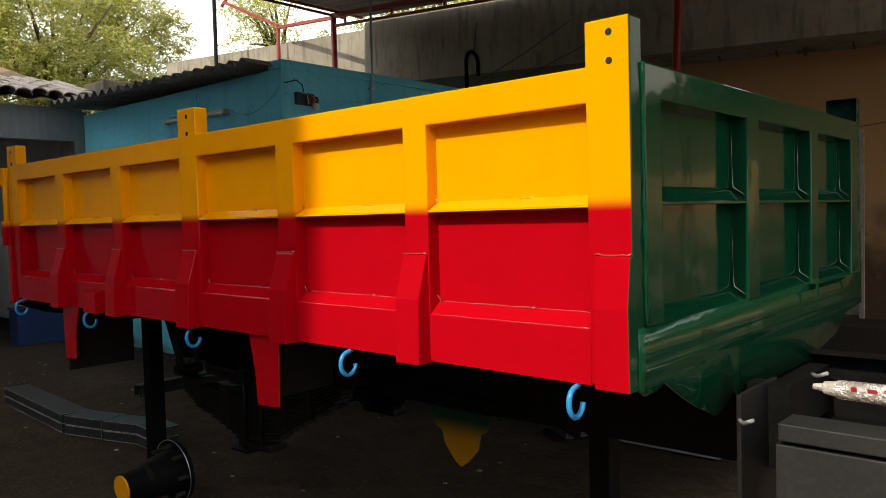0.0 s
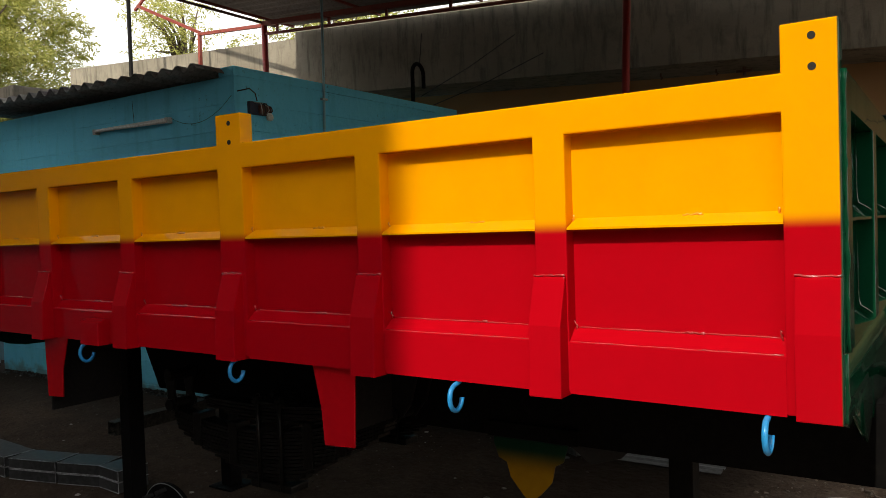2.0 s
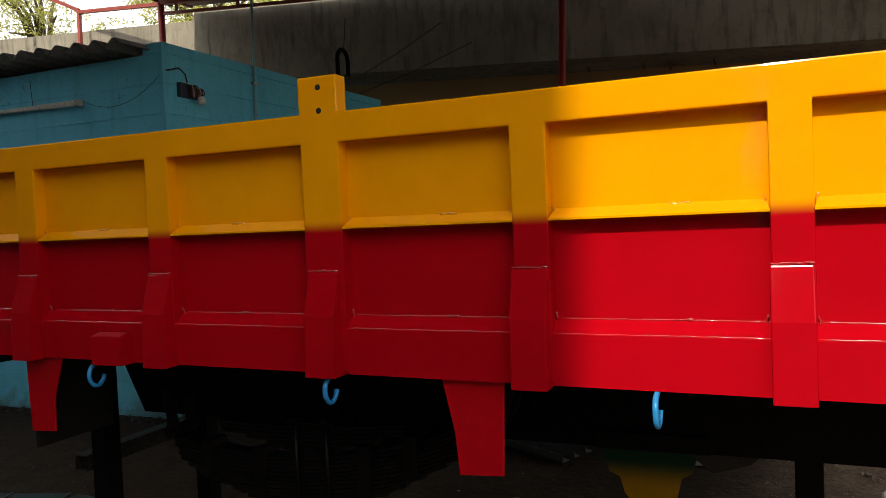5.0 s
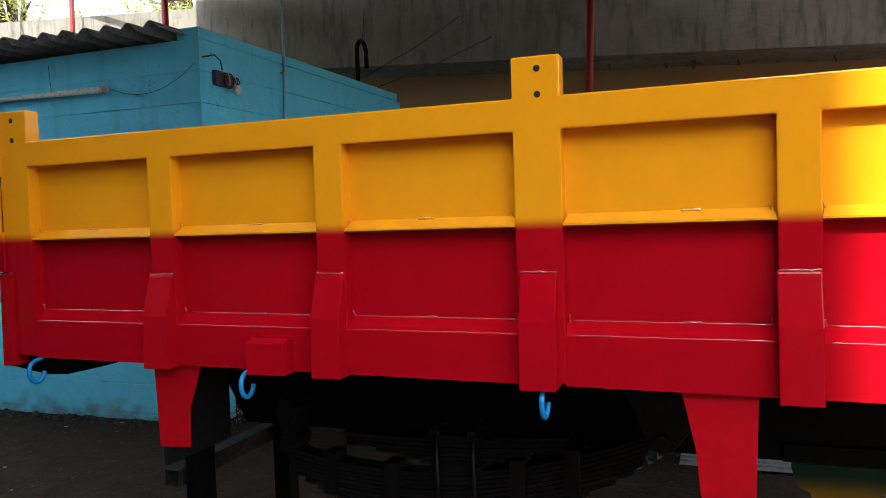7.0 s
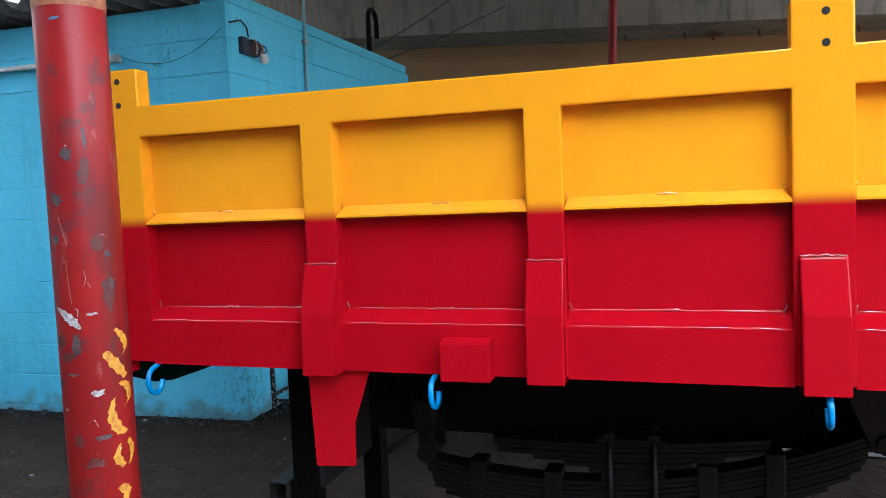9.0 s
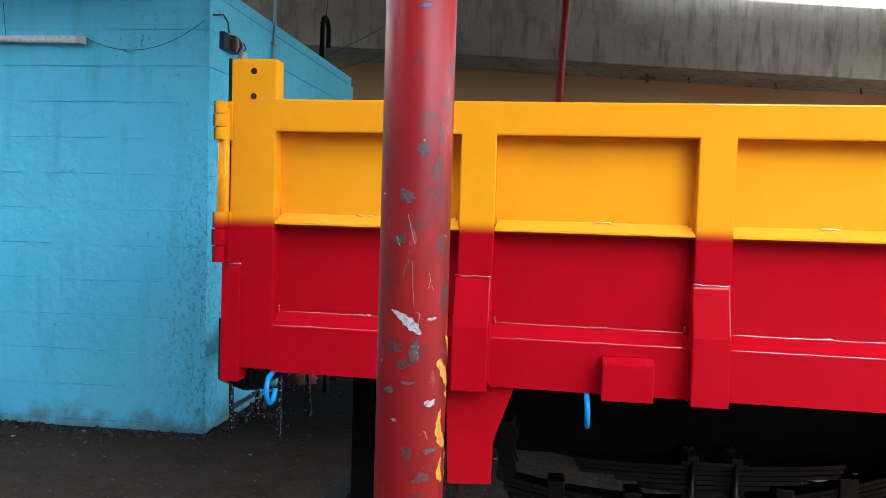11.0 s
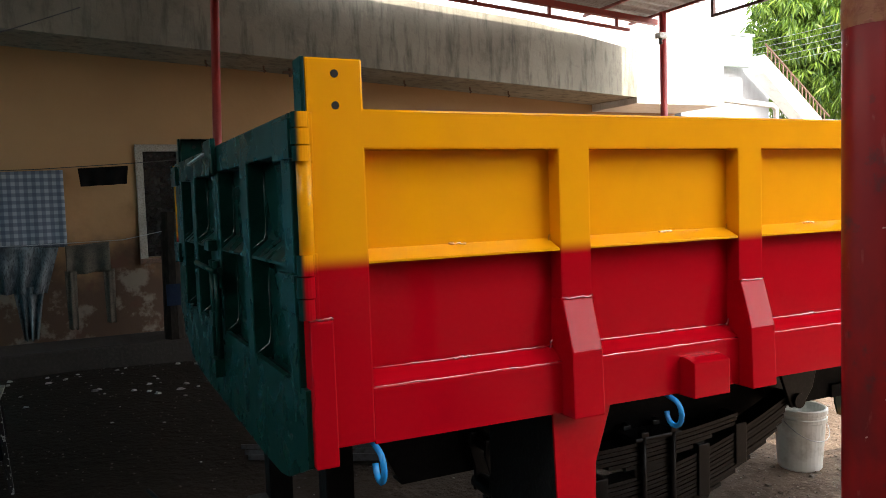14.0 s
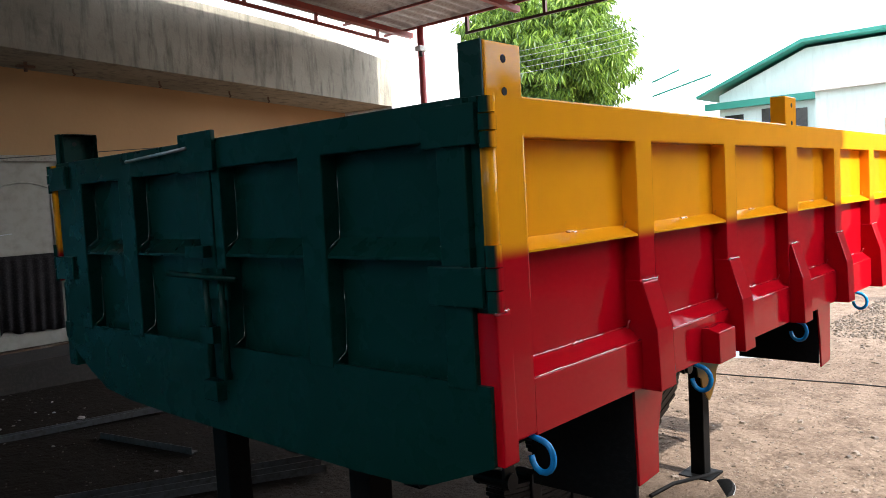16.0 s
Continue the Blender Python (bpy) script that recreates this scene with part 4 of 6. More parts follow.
# ---- support stands ----
def box_section(length, w, t=0.006):
    """A hollow square steel section along x from the origin, open at both ends."""
    bm = bmesh.new()
    outer = [(-w / 2, 0), (w / 2, 0), (w / 2, w), (-w / 2, w)]
    inner = [(-w / 2 + t, t), (w / 2 - t, t), (w / 2 - t, w - t), (-w / 2 + t, w - t)]
    ends = []
    for x in (0.0, length):
        ends.append(([bm.verts.new((x, *p)) for p in outer], [bm.verts.new((x, *p)) for p in inner]))
    for q in range(4):
        r = (q + 1) % 4
        bm.faces.new((ends[0][0][q], ends[0][0][r], ends[1][0][r], ends[1][0][q]))
        bm.faces.new((ends[0][1][r], ends[0][1][q], ends[1][1][q], ends[1][1][r]))
        for o, n in ends:
            bm.faces.new((o[q], n[q], n[r], o[r]))
    bmesh.ops.recalc_face_normals(bm, faces=bm.faces)
    return bm


brace_steel = worn("grey_green_steel", (0.014, 0.014, 0.012), (0.028, 0.028, 0.024), (0.06, 0.055, 0.05), 5, 50, 0.6, spec=0.2)


def stand(x, y, top=0.80):
    g = ground_z(x, y)
    s = thing("support_stand", (x, y, g), "black square steel support stand under the chassis", "stand", "support stands")
    part("leg", boxes((x - 0.045, x + 0.045, y - 0.045, y + 0.045, g + 0.012, top)), black, s, bevel=0.006)
    part("foot_plate", boxes((x - 0.10, x + 0.10, y - 0.10, y + 0.10, g, g + 0.012)), black, s, bevel=0.002)
    if y > 2.9:
        bm = box_section(0.80, 0.075)
        bm.transform(Matrix.Translation((x - 0.0835, 2.24, 0.475)) @ Matrix.Rotation(radians(90), 4, "Z"))
        part("brace", bm, brace_steel, s, "grey hollow steel brace between the stands", bevel=0.002)
    part("head_plate", boxes((x - 0.05, x + 0.05, y - 0.05, y + 0.05, top - 0.012, top - 0.001)), black, s, bevel=0.002)


for sx, sy, top_ in ((-4.40, 2.30, 1.145), (-4.42, 3.0, 1.145), (-1.42, 2.59, 0.80)):
    stand(sx, sy, top_)


# ---- rods and cloth on the ground ----
rod = thing("bent_rod", (-4.8, 4.5, 0), "bent dark steel rod lying on the dirt", "rod")
bm = bmesh.new()
tube(bm, [(xr, yr, ground_z(xr, yr) + 0.013 + dz) for xr, yr, dz in ((-4.78, 4.87, 0.0), (-4.74, 4.62, 0.02), (-4.80, 4.35, 0.01), (-4.81, 4.10, 0.0))], 0.012, 8)
part("bar", bm, black, rod, smooth=True)
rod = thing("bent_rod", (-1.6, 2.7, 0), "dark steel rod lying beside the support stand", "rod")
bm = bmesh.new()
tube(bm, [(xr, yr, ground_z(xr, yr) + 0.013) for xr, yr in ((-1.95, 2.66), (-1.70, 2.64), (-1.36, 2.50))], 0.012, 8)
part("bar", bm, black, rod, smooth=True)

bundle = thing("cloth_bundle", (-5.94, 6.35, 0), "crumpled dark red cloth heaped on the dirt", "cloth")
bm = bmesh.new()
rng = random.Random(12)
rings = []
for q, (rr, zz) in enumerate(((0.11, 0.0), (0.105, 0.04), (0.085, 0.075), (0.06, 0.10), (0.025, 0.115))):
    rings.append([bm.verts.new((-5.94 + rr * rng.uniform(0.72, 1.2) * math.cos(math.tau * n / 26) * 1.25, 6.35 + rr * rng.uniform(0.72, 1.2) * math.sin(math.tau * n / 26), ground_z(-5.9, 6.35) + zz * (1 + rng.uniform(-0.35, 0.35)))) for n in range(26)])
for ra, rb in zip(rings, rings[1:]):
    for n in range(26):
        bm.faces.new((ra[n], ra[(n + 1) % 26], rb[(n + 1) % 26], rb[n]))
bm.faces.new(rings[-1])
part("folds", bm, worn("faded_red_cloth", (0.16, 0.03, 0.03), (0.24, 0.05, 0.045), (0.10, 0.02, 0.02), 9, 60, 0.9), bundle, smooth=True)


# ---- marks on the pillar ----
def on_pipe(pts, half, material, name, lift=0.0009):
    """A brushed stroke on the pillar: (degrees, height) points and half widths in metres."""
    bm = bmesh.new()
    rad = PR + lift
    rows = []
    n = 5 * (len(pts) - 1)
    P = [pts[0], *pts, pts[-1]]
    W = [half[0], *half, half[-1]]

    def cr(a, b_, c, d, t):
        return 0.5 * (2 * b_ + (c - a) * t + (2 * a - 5 * b_ + 4 * c - d) * t * t + (3 * b_ - a - 3 * c + d) * t ** 3)
    fine = []
    for i in range(n + 1):
        j = min(i // 5, len(pts) - 2)
        t = i / 5 - j
        fine.append((tuple(cr(*(P[j + q][k] for q in range(4)), t) for k in (0, 1)), max(0.0006, cr(*(W[j + q] for q in range(4)), t)) * (1 + 0.25 * math.sin(i * 2.3 + pts[0][1] * 40))))
    pts, half = [f[0] for f in fine], [f[1] for f in fine]
    for (a, z), w in zip(pts, half):
        da = math.degrees(w / rad) * 0.75
        rows.append([bm.verts.new((PX + rad * math.cos(radians(a + s * da)), PY + rad * math.sin(radians(a + s * da)), z + s * w * 0.5)) for s in (-1, -0.4, 0.4, 1)])
    for a, b_ in zip(rows, rows[1:]):
        for k in range(3):
            bm.faces.new((a[k], a[k + 1], b_[k + 1], b_[k]))
    part(name, bm, material, PILLAR)


mark_yellow = worn("brushed_yellow", (0.72, 0.36, 0.03), (0.62, 0.30, 0.03), (0.4, 0.12, 0.02), 20, 90, 0.5)
mark_grey = worn("scraped_grey", (0.45, 0.43, 0.41), (0.55, 0.53, 0.5), (0.2, 0.18, 0.17), 30, 120, 0.7, bs=0.5)
mark_dark = worn("dark_scuff", (0.05, 0.045, 0.05), (0.09, 0.08, 0.08), (0.16, 0.05, 0.04), 30, 120, 0.5)
for pts, half in (
        ([(-14, 1.412), (0, 1.398), (8, 1.380), (-4, 1.366)], [0.003, 0.007, 0.008, 0.004]),
        ([(-34, 1.376), (-16, 1.352), (2, 1.330)], [0.006, 0.010, 0.006]),
        ([(-12, 1.322), (4, 1.314), (8, 1.292), (-6, 1.282)], [0.004, 0.008, 0.008, 0.004]),
        ([(-26, 1.296), (-30, 1.27), (-18, 1.244), (-4, 1.238)], [0.005, 0.009, 0.009, 0.005]),
        ([(-20, 1.220), (-26, 1.200), (-14, 1.182)], [0.004, 0.008, 0.005]),
        ([(-2, 1.224), (6, 1.204), (-2, 1.184)], [0.004, 0.008, 0.005]),
        ([(-24, 1.150), (-12, 1.136), (-22, 1.108), (-6, 1.098)], [0.007, 0.010, 0.008, 0.009])):
    on_pipe(pts, half, mark_yellow, "yellow_brush_mark")
on_pipe([(-116, 1.454), (-100, 1.446), (-82, 1.432), (-68, 1.418)], [0.001, 0.006, 0.009, 0.002], mark_grey, "scrape")
on_pipe([(-96, 1.345), (-84, 1.342), (-72, 1.346)], [0.002, 0.005, 0.001], mark_dark, "scuff")
on_pipe([(-80, 1.911), (-66, 1.911)], [0.006, 0.005], worn("blue_scuff", (0.06, 0.12, 0.2), (0.1, 0.16, 0.24), None, 30, 90, 0.5), "blue_scuff")



def pipe_patch(angle, z, w, h, material, name, seed, tilt=0.0):
    """A ragged scuff on the pillar, w and h its half sizes in metres."""
    rng = random.Random(seed)
    bm = bmesh.new()
    rad = PR + 0.0005
    n = 18

    def at(u, v):
        a = radians(angle) + u / rad
        return (PX + rad * math.cos(a), PY + rad * math.sin(a), z + v)
    rings = []
    rough = [rng.uniform(0.55, 1.15) for q in range(n)]
    for k in (0.34, 0.67, 1.0):
        ring = []
        for q in range(n):
            a = math.tau * q / n
            r = k * (rough[q] if k > 0.9 else 0.5 + 0.5 * rough[q])
            u, v = w * r * math.cos(a), h * r * math.sin(a)
            ring.append(bm.verts.new(at(u + tilt * v, v)))
        rings.append(ring)
    bm.faces.new(rings[0])
    for a, b_ in zip(rings, rings[1:]):
        for q in range(n):
            bm.faces.new((a[q], a[(q + 1) % n], b_[(q + 1) % n], b_[q]))
    part(name, bm, material, PILLAR)


scratch_tan = worn("scratched_primer", (0.36, 0.22, 0.19), (0.42, 0.33, 0.30), (0.25, 0.06, 0.05), 30, 120, 0.6)
scuff_brown = worn("brown_scuff", (0.13, 0.022, 0.018), (0.10, 0.03, 0.025), (0.06, 0.035, 0.032), 30, 90, 0.5)
for ang, z, w, h, m_, tl in ((-41, 1.723, 0.004, 0.020, mark_dark, 0.0), (-71, 1.698, 0.010, 0.013, mark_dark, 0.0), (-46, 1.668, 0.009, 0.026, scuff_brown, 0.1), (-95, 1.628, 0.014, 0.012, mark_dark, -0.3),
                             (-104, 1.562, 0.012, 0.010, mark_dark, 0.2), (-31, 1.557, 0.012, 0.014, scuff_brown, 0.0), (-17, 1.536, 0.007, 0.006, mark_dark, 0.0), (-18, 1.475, 0.014, 0.034, scuff_brown, 0.1), (-14, 1.488, 0.006, 0.010, mark_dark, 0.0),
                             (-50, 1.441, 0.010, 0.003, mark_grey, 0.6), (-77, 1.392, 0.008, 0.022, mark_dark, 0.05), (-92, 1.372, 0.016, 0.008, scuff_brown, 0.3), (-49, 1.311, 0.012, 0.006, mark_grey, 0.5), (-46, 1.236, 0.014, 0.005, mark_dark, 0.9),
                             (-112, 1.398, 0.018, 0.010, scuff_brown, 0.4), (-118, 1.33, 0.010, 0.006, mark_dark, 0.2), (-108, 1.285, 0.005, 0.003, mark_grey, 0.0), (-86, 1.235, 0.010, 0.012, scuff_brown, 0.0), (-60, 1.195, 0.018, 0.010, scuff_brown, 0.4)):
    pipe_patch(ang, z, w, h, m_, "scuff", int(z * 1000), tl)
for pts, half in (([(-57, 1.512), (-54, 1.500), (-58, 1.488)], [0.0008, 0.0016, 0.0008]), ([(-60, 1.486), (-52, 1.492), (-48, 1.484)], [0.0006, 0.0014, 0.0006]), ([(-92, 1.60), (-86, 1.575), (-80, 1.555)], [0.0004, 0.0010, 0.0004]),
                  ([(-84, 1.53), (-82, 1.49), (-79, 1.46)], [0.0004, 0.0011, 0.0004]), ([(-76, 1.452), (-70, 1.448), (-72, 1.436)], [0.0008, 0.0022, 0.0010]), ([(-34, 1.566), (-26, 1.569), (-20, 1.566)], [0.0004, 0.0010, 0.0004]),
                  ([(-118, 1.56), (-110, 1.565), (-104, 1.552)], [0.0004, 0.0012, 0.0004]), ([(-66, 1.262), (-58, 1.268), (-52, 1.256)], [0.0005, 0.0016, 0.0005])):
    on_pipe(pts, [0.55 * h for h in half], scratch_tan, "scratch", 0.0012)

bm = bmesh.new()
lathe(bm, PX, PY, [(PR + 0.0006, 1.932), (PR + 0.0009, 1.936), (PR + 0.0009, 1.972), (PR + 0.0006, 1.976)], 48, False)
part("primer_band", bm, worn("orange_primer", (0.42, 0.17, 0.07), (0.34, 0.12, 0.05), (0.25, 0.05, 0.03), 20, 60, 0.5), PILLAR, "worn orange primer band", smooth=True)

# ---- fixtures on the hut ----
tubelight = thing("tube_light", (-7.55, HY, 2.7), "fluorescent tube light on a slim white batten", "lamp")
part("batten", boxes((-8.25, -7.0, HY - 0.03, HY - 0.002, 2.715, 2.75)), white_paint, tubelight, bevel=0.004)
bm = bmesh.new()
tube(bm, [(-8.21, HY - 0.05, 2.725), (-7.03, HY - 0.05, 2.705)], 0.014, 14)
part("tube", bm, white_plastic, tubelight, smooth=True)
for x in (-8.23, -7.01):
    part("end_cap", boxes((x - 0.02, x + 0.02, HY - 0.068, HY - 0.002, 2.69, 2.745)), mark_grey, tubelight, bevel=0.004)

board_wood = worn("dark_red_board", (0.10, 0.028, 0.02), (0.15, 0.05, 0.035), (0.05, 0.03, 0.03), 6, 40, 0.7)
board_blue = worn("blue_black_board", (0.016, 0.030, 0.060), (0.030, 0.050, 0.085), (0.05, 0.03, 0.03), 5, 40, 0.6)
cable_black = worn("black_cable", (0.012, 0.012, 0.012), (0.02, 0.02, 0.02), None, 5, 40, 0.5)
bulb = thing("wall_bulb", (HX, 5.02, 2.74), "small bulb and holder on a wooden block", "lamp")
part("block", boxes((HX + 0.002, HX + 0.04, 4.78, 5.00, 2.70, 2.82)), board_blue, bulb, bevel=0.004)
for k in range(4):
    bm = bmesh.new()
    yk = 4.84 + 0.045 * k
    tube(bm, [(HX + 0.04, yk, 2.81), (HX + 0.10, yk + 0.02, 2.80 - 0.01 * k), (HX + 0.105, yk + 0.03, 2.74), (HX + 0.085, yk + 0.05 - 0.02 * k, 2.70)], 0.005, 6)
    part("wire", bm, cable_black if k % 2 else mark_grey, bulb, smooth=True)
part("holder", boxes((HX + 0.04, HX + 0.08, 4.88, 5.02, 2.70, 2.79)), board_wood, bulb, bevel=0.01)
bm = bmesh.new()
lathe(bm, HX + 0.10, 4.97, [(0.006, 2.64), (0.028, 2.65), (0.036, 2.675), (0.028, 2.70), (0.016, 2.715)], 16)
part("bulb", bm, white_plastic, bulb, smooth=True)
bm = bmesh.new()
tube(bm, [(HX + 0.01, 4.66, 2.90), (HX + 0.02, 4.80, 2.94), (HX + 0.03, 4.86, 2.90), (HX + 0.03, 4.88, 2.83)], 0.006, 8)
part("wire", bm, cable_black, bulb, smooth=True)

conduit = thing("conduit", (HX, 5.84, 2.3), "pale painted electric conduit pipe on the hut wall", "conduit")
bm = bmesh.new()
tube(bm, [(HX + 0.02, 5.85, 4.15), (HX + 0.02, 5.83, 3.0), (HX + 0.02, 5.80, 2.28)], 0.014, 10)
part("pipe", bm, worn("painted_conduit", (0.20, 0.42, 0.50), (0.30, 0.46, 0.52), None, 8, 40, 0.5), conduit, smooth=True)
for z in (2.5, 2.95):
    part("clamp", boxes((HX + 0.001, HX + 0.038, 5.79, 5.87, z, z + 0.02)), galv, conduit)

meter = thing("meter_board", (HX, 6.1, 2.08), "electric fuse board with grey switches and loose wires", "fuse board")
part("back_board", boxes((HX + 0.001, HX + 0.022, 5.30, 6.20, 1.975, 2.262)), board_wood, meter, bevel=0.003)
part("side_plank", boxes((HX + 0.022, HX + 0.040, 5.28, 5.37, 1.96, 2.26)), hut_blue, meter, bevel=0.003)
part("door_panel", boxes((HX + 0.001, HX + 0.028, 6.202, 6.70, 1.80, 2.33)), board_blue, meter, bevel=0.004)
part("door_panel", boxes((HX + 0.001, HX + 0.026, 5.78, 6.20, 1.79, 1.973)), board_blue, meter, bevel=0.004)
part("hinged_board", boxes((HX + 0.001, HX + 0.034, 6.702, 6.92, 1.755, 2.30)), board_wood, meter, "rusty dark red hinged board", bevel=0.004)
part("board_edge", boxes((HX + 0.034, HX + 0.046, 6.84, 6.93, 1.77, 2.30)), cable_black, meter, bevel=0.003)
part("rust_strip", boxes((HX + 0.001, HX + 0.030, 6.33, 6.70, 1.755, 1.798)), board_wood, meter, bevel=0.003)
switch_grey = worn("switch_grey", (0.42, 0.42, 0.40), (0.5, 0.5, 0.48), (0.3, 0.29, 0.27), 10, 50, 0.5)
for k in range(3):
    y0 = 5.62 + k * 0.185
    sw = part("switch", boxes((HX + 0.03, HX + 0.14, y0, y0 + 0.175, 2.04, 2.215)), switch_grey, meter, bevel=0.006)
    for zl in (2.075, 2.13, 2.185):
        part("lever", boxes((HX + 0.14, HX + 0.152, y0 + 0.05, y0 + 0.13, zl - 0.012, zl + 0.010)), cable_black if zl < 2.1 else white_plastic, sw, bevel=0.003)
fs = part("fuse_box", boxes((HX + 0.025, HX + 0.09, 5.40, 5.96, 1.862, 1.945)), worn("old_cream", (0.48, 0.46, 0.36), (0.55, 0.52, 0.42), (0.25, 0.22, 0.17), 8, 50, 0.55), meter, bevel=0.005)
for k in range(4):
    part("fuse", boxes((HX + 0.09, HX + 0.102, 5.58 + k * 0.09, 5.645 + k * 0.09, 1.875, 1.93)), white_plastic if k % 2 else cable_black, fs, bevel=0.003)
rnd = random.Random(5)
for k in range(9):
    bm = bmesh.new()
    y0 = 5.72 + 0.085 * k
    tube(bm, [(HX + 0.05, y0, 2.20), (HX + 0.10, y0 + 0.03, 2.27 + rnd.uniform(0, 0.09)), (HX + 0.08, y0 + 0.10, 2.30 + rnd.uniform(0, 0.04)), (HX + 0.04, y0 + 0.18, 2.22)], rnd.uniform(0.006, 0.011), 6)
    part("wire", bm, cable_black if k % 4 else mark_grey, meter, smooth=True)
bm = bmesh.new()
tube(bm, [(HX + 0.03, 6.50, 1.757), (HX + 0.04, 6.62, 1.64)], 0.012, 6)
part("wire", bm, cable_black, meter)

hookpipe = thing("bent_pipe", (-6.2, 7.75, 3.1), "black bent pipe hook standing on the hut coping", "pipe")
bm = bmesh.new()
pts = [(-6.2, 7.62, 3.10), (-6.2, 7.62, 3.50)] + [(-6.2, 7.74 - 0.12 * math.cos(radians(a)), 3.52 + 0.13 * math.sin(radians(a))) for a in range(0, 181, 20)] + [(-6.2, 7.86, 3.36)]
tube(bm, pts, 0.026, 12)
part("pipe", bm, black, hookpipe, smooth=True)
cord = thing("overhead_cable", (-6.2, 8.2, 3.2), "thin black cords strung to the parapet", "cable")
for a, b_ in (((-6.2, 7.80, 3.25), (-5.3, 8.68, 4.05)), ((-6.15, 7.9, 3.12), (-4.9, 8.68, 3.75)), ((-6.22, 7.8, 3.62), (-6.2, 7.85, 4.05))):
    bm = bmesh.new()
    tube(bm, [a, tuple((p + q) / 2 - (0.03 if i == 2 else 0) for i, (p, q) in enumerate(zip(a, b_))), b_], 0.006, 6)
    part("cord", bm, cable_black, cord)
# cable swag on the front wall of the hut
swag = thing("wall_cable", (-7.0, HY, 2.5), "thin black cable sagging across the hut wall", "cable")
for a, b_, sag in (((-7.0, 2.74), (-6.12, 2.86), 0.14), ((-7.62, 2.98), (-7.60, 2.74), 0.0)):
    bm = bmesh.new()
    tube(bm, [(a[0] + (b_[0] - a[0]) * q / 10, HY - 0.008, a[1] + (b_[1] - a[1]) * q / 10 - sag * 4 * (q / 10) * (1 - q / 10)) for q in range(11)], 0.0022, 6)
    part("cable", bm, cable_black, swag)

# ---- stool and machine beside the hut ----


def spattered(name, base, spot):
    m, nt, b = mat_base(name)
    v = coords(nt)
    col = mix(nt, noise_fac(nt, v, 5.0, 4.0, 0.3, 0.7), base, tuple(2.2 * c for c in base))
    col = mix(nt, noise_fac(nt, v, 55.0, 2.0, 0.60, 0.64), col, spot)
    link(nt, col, b.inputs["Base Color"])
    b.inputs["Roughness"].default_value = 0.6
    b.inputs["Specular IOR Level"].default_value = 0.2
    return m


spotted = spattered("paint_spattered_steel", (0.012, 0.012, 0.012), (0.50, 0.50, 0.48))
stool = thing("stool", (-5.72, 4.95, 0), "paint-spattered steel stool with thin legs", "stool")
part("seat", boxes((-5.97, -5.52, 4.66, 5.28, 0.655, 0.672)), spattered("grey_spattered_plate", (0.055, 0.06, 0.05), (0.30, 0.32, 0.28)), stool, bevel=0.003)
for x0, y0, x1, y1 in ((-5.93, 4.70, -5.92, 4.70), (-5.57, 4.70, -5.56, 4.66), (-5.93, 5.22, -5.94, 5.24), (-5.57, 5.22, -5.52, 5.26)):
    bm = bmesh.new()
    tube(bm, [(x0, y0, 0.656), (x1, y1, 0.0)], 0.019, 4)
    part("leg", bm, spotted, stool)
part("rail", boxes((-5.93, -5.915, 4.70, 5.22, 0.17, 0.195)), spotted, stool)
part("rail", boxes((-5.93, -5.56, 4.69, 4.705, 0.13, 0.155)), spotted, stool)
part("rail", boxes((-5.93, -5.56, 5.215, 5.23, 0.20, 0.225)), spotted, stool)
tin = thing("paint_tin", (-5.80, 4.90, 0.673), "small green-stained tin upside down on the stool", "tin")
bm = bmesh.new()
lathe(bm, -5.80, 4.90, [(0.085, 0.6725), (0.088, 0.685), (0.080, 0.69), (0.076, 0.78), (0.079, 0.786), (0.070, 0.788)], 24)
part("can", bm, worn("green_stained_tin", (0.025, 0.055, 0.018), (0.05, 0.085, 0.03), (0.14, 0.15, 0.10), 12, 60, 0.5), tin, smooth=True)
press = thing("bench_grinder", (-5.72, 6.3, 0), "greasy black bench grinder on a tripod stand", "grinder")
for dx, dy in ((-0.28, -0.45), (0.10, -0.25), (0.05, 0.40)):
    bm = bmesh.new()
    tube(bm, [(-5.72, 6.3, 1.02), (-5.72 + dx, 6.3 + dy, 0.0)], 0.035, 6)
    part("leg", bm, black, press)
bm = bmesh.new()
tube(bm, [(-5.72, 6.10, 1.10), (-5.72, 6.55, 1.10)], 0.10, 20)
part("motor", bm, black, press, smooth=False)
bm = bmesh.new()
tube(bm, [(-5.72, 5.98, 1.10), (-5.72, 6.04, 1.10)], 0.085, 24)
part("wheel", bm, black, press)
part("guard", boxes((-5.82, -5.62, 5.95, 6.08, 1.10, 1.22)), black, press, bevel=0.02)
part("post", boxes((-5.78, -5.66, 6.22, 6.38, 0.30, 1.02)), black, press, bevel=0.01)

# ---- window, door ----
w0, w1, wz0, wz1 = WIN
frame_grey = worn("weathered_white_paint", (0.36, 0.34, 0.30), (0.28, 0.26, 0.23), (0.17, 0.14, 0.11), 3, 60, 0.6, spec=0.2)
win = thing("window_1", ((w0 + w1) / 2, WY, wz0), "weathered white framed window with dark panes", "window", kind="structure")
part("window_frame", boxes((w0 - 0.05, w0 + 0.035, WY - 0.03, WY + 0.06, wz0 - 0.03, wz1 + 0.06)), frame_grey, win, bevel=0.006)
part("window_frame", boxes((w1 - 0.035, w1 + 0.05, WY - 0.03, WY + 0.06, wz0 - 0.03, wz1 + 0.06)), frame_grey, win, bevel=0.006)
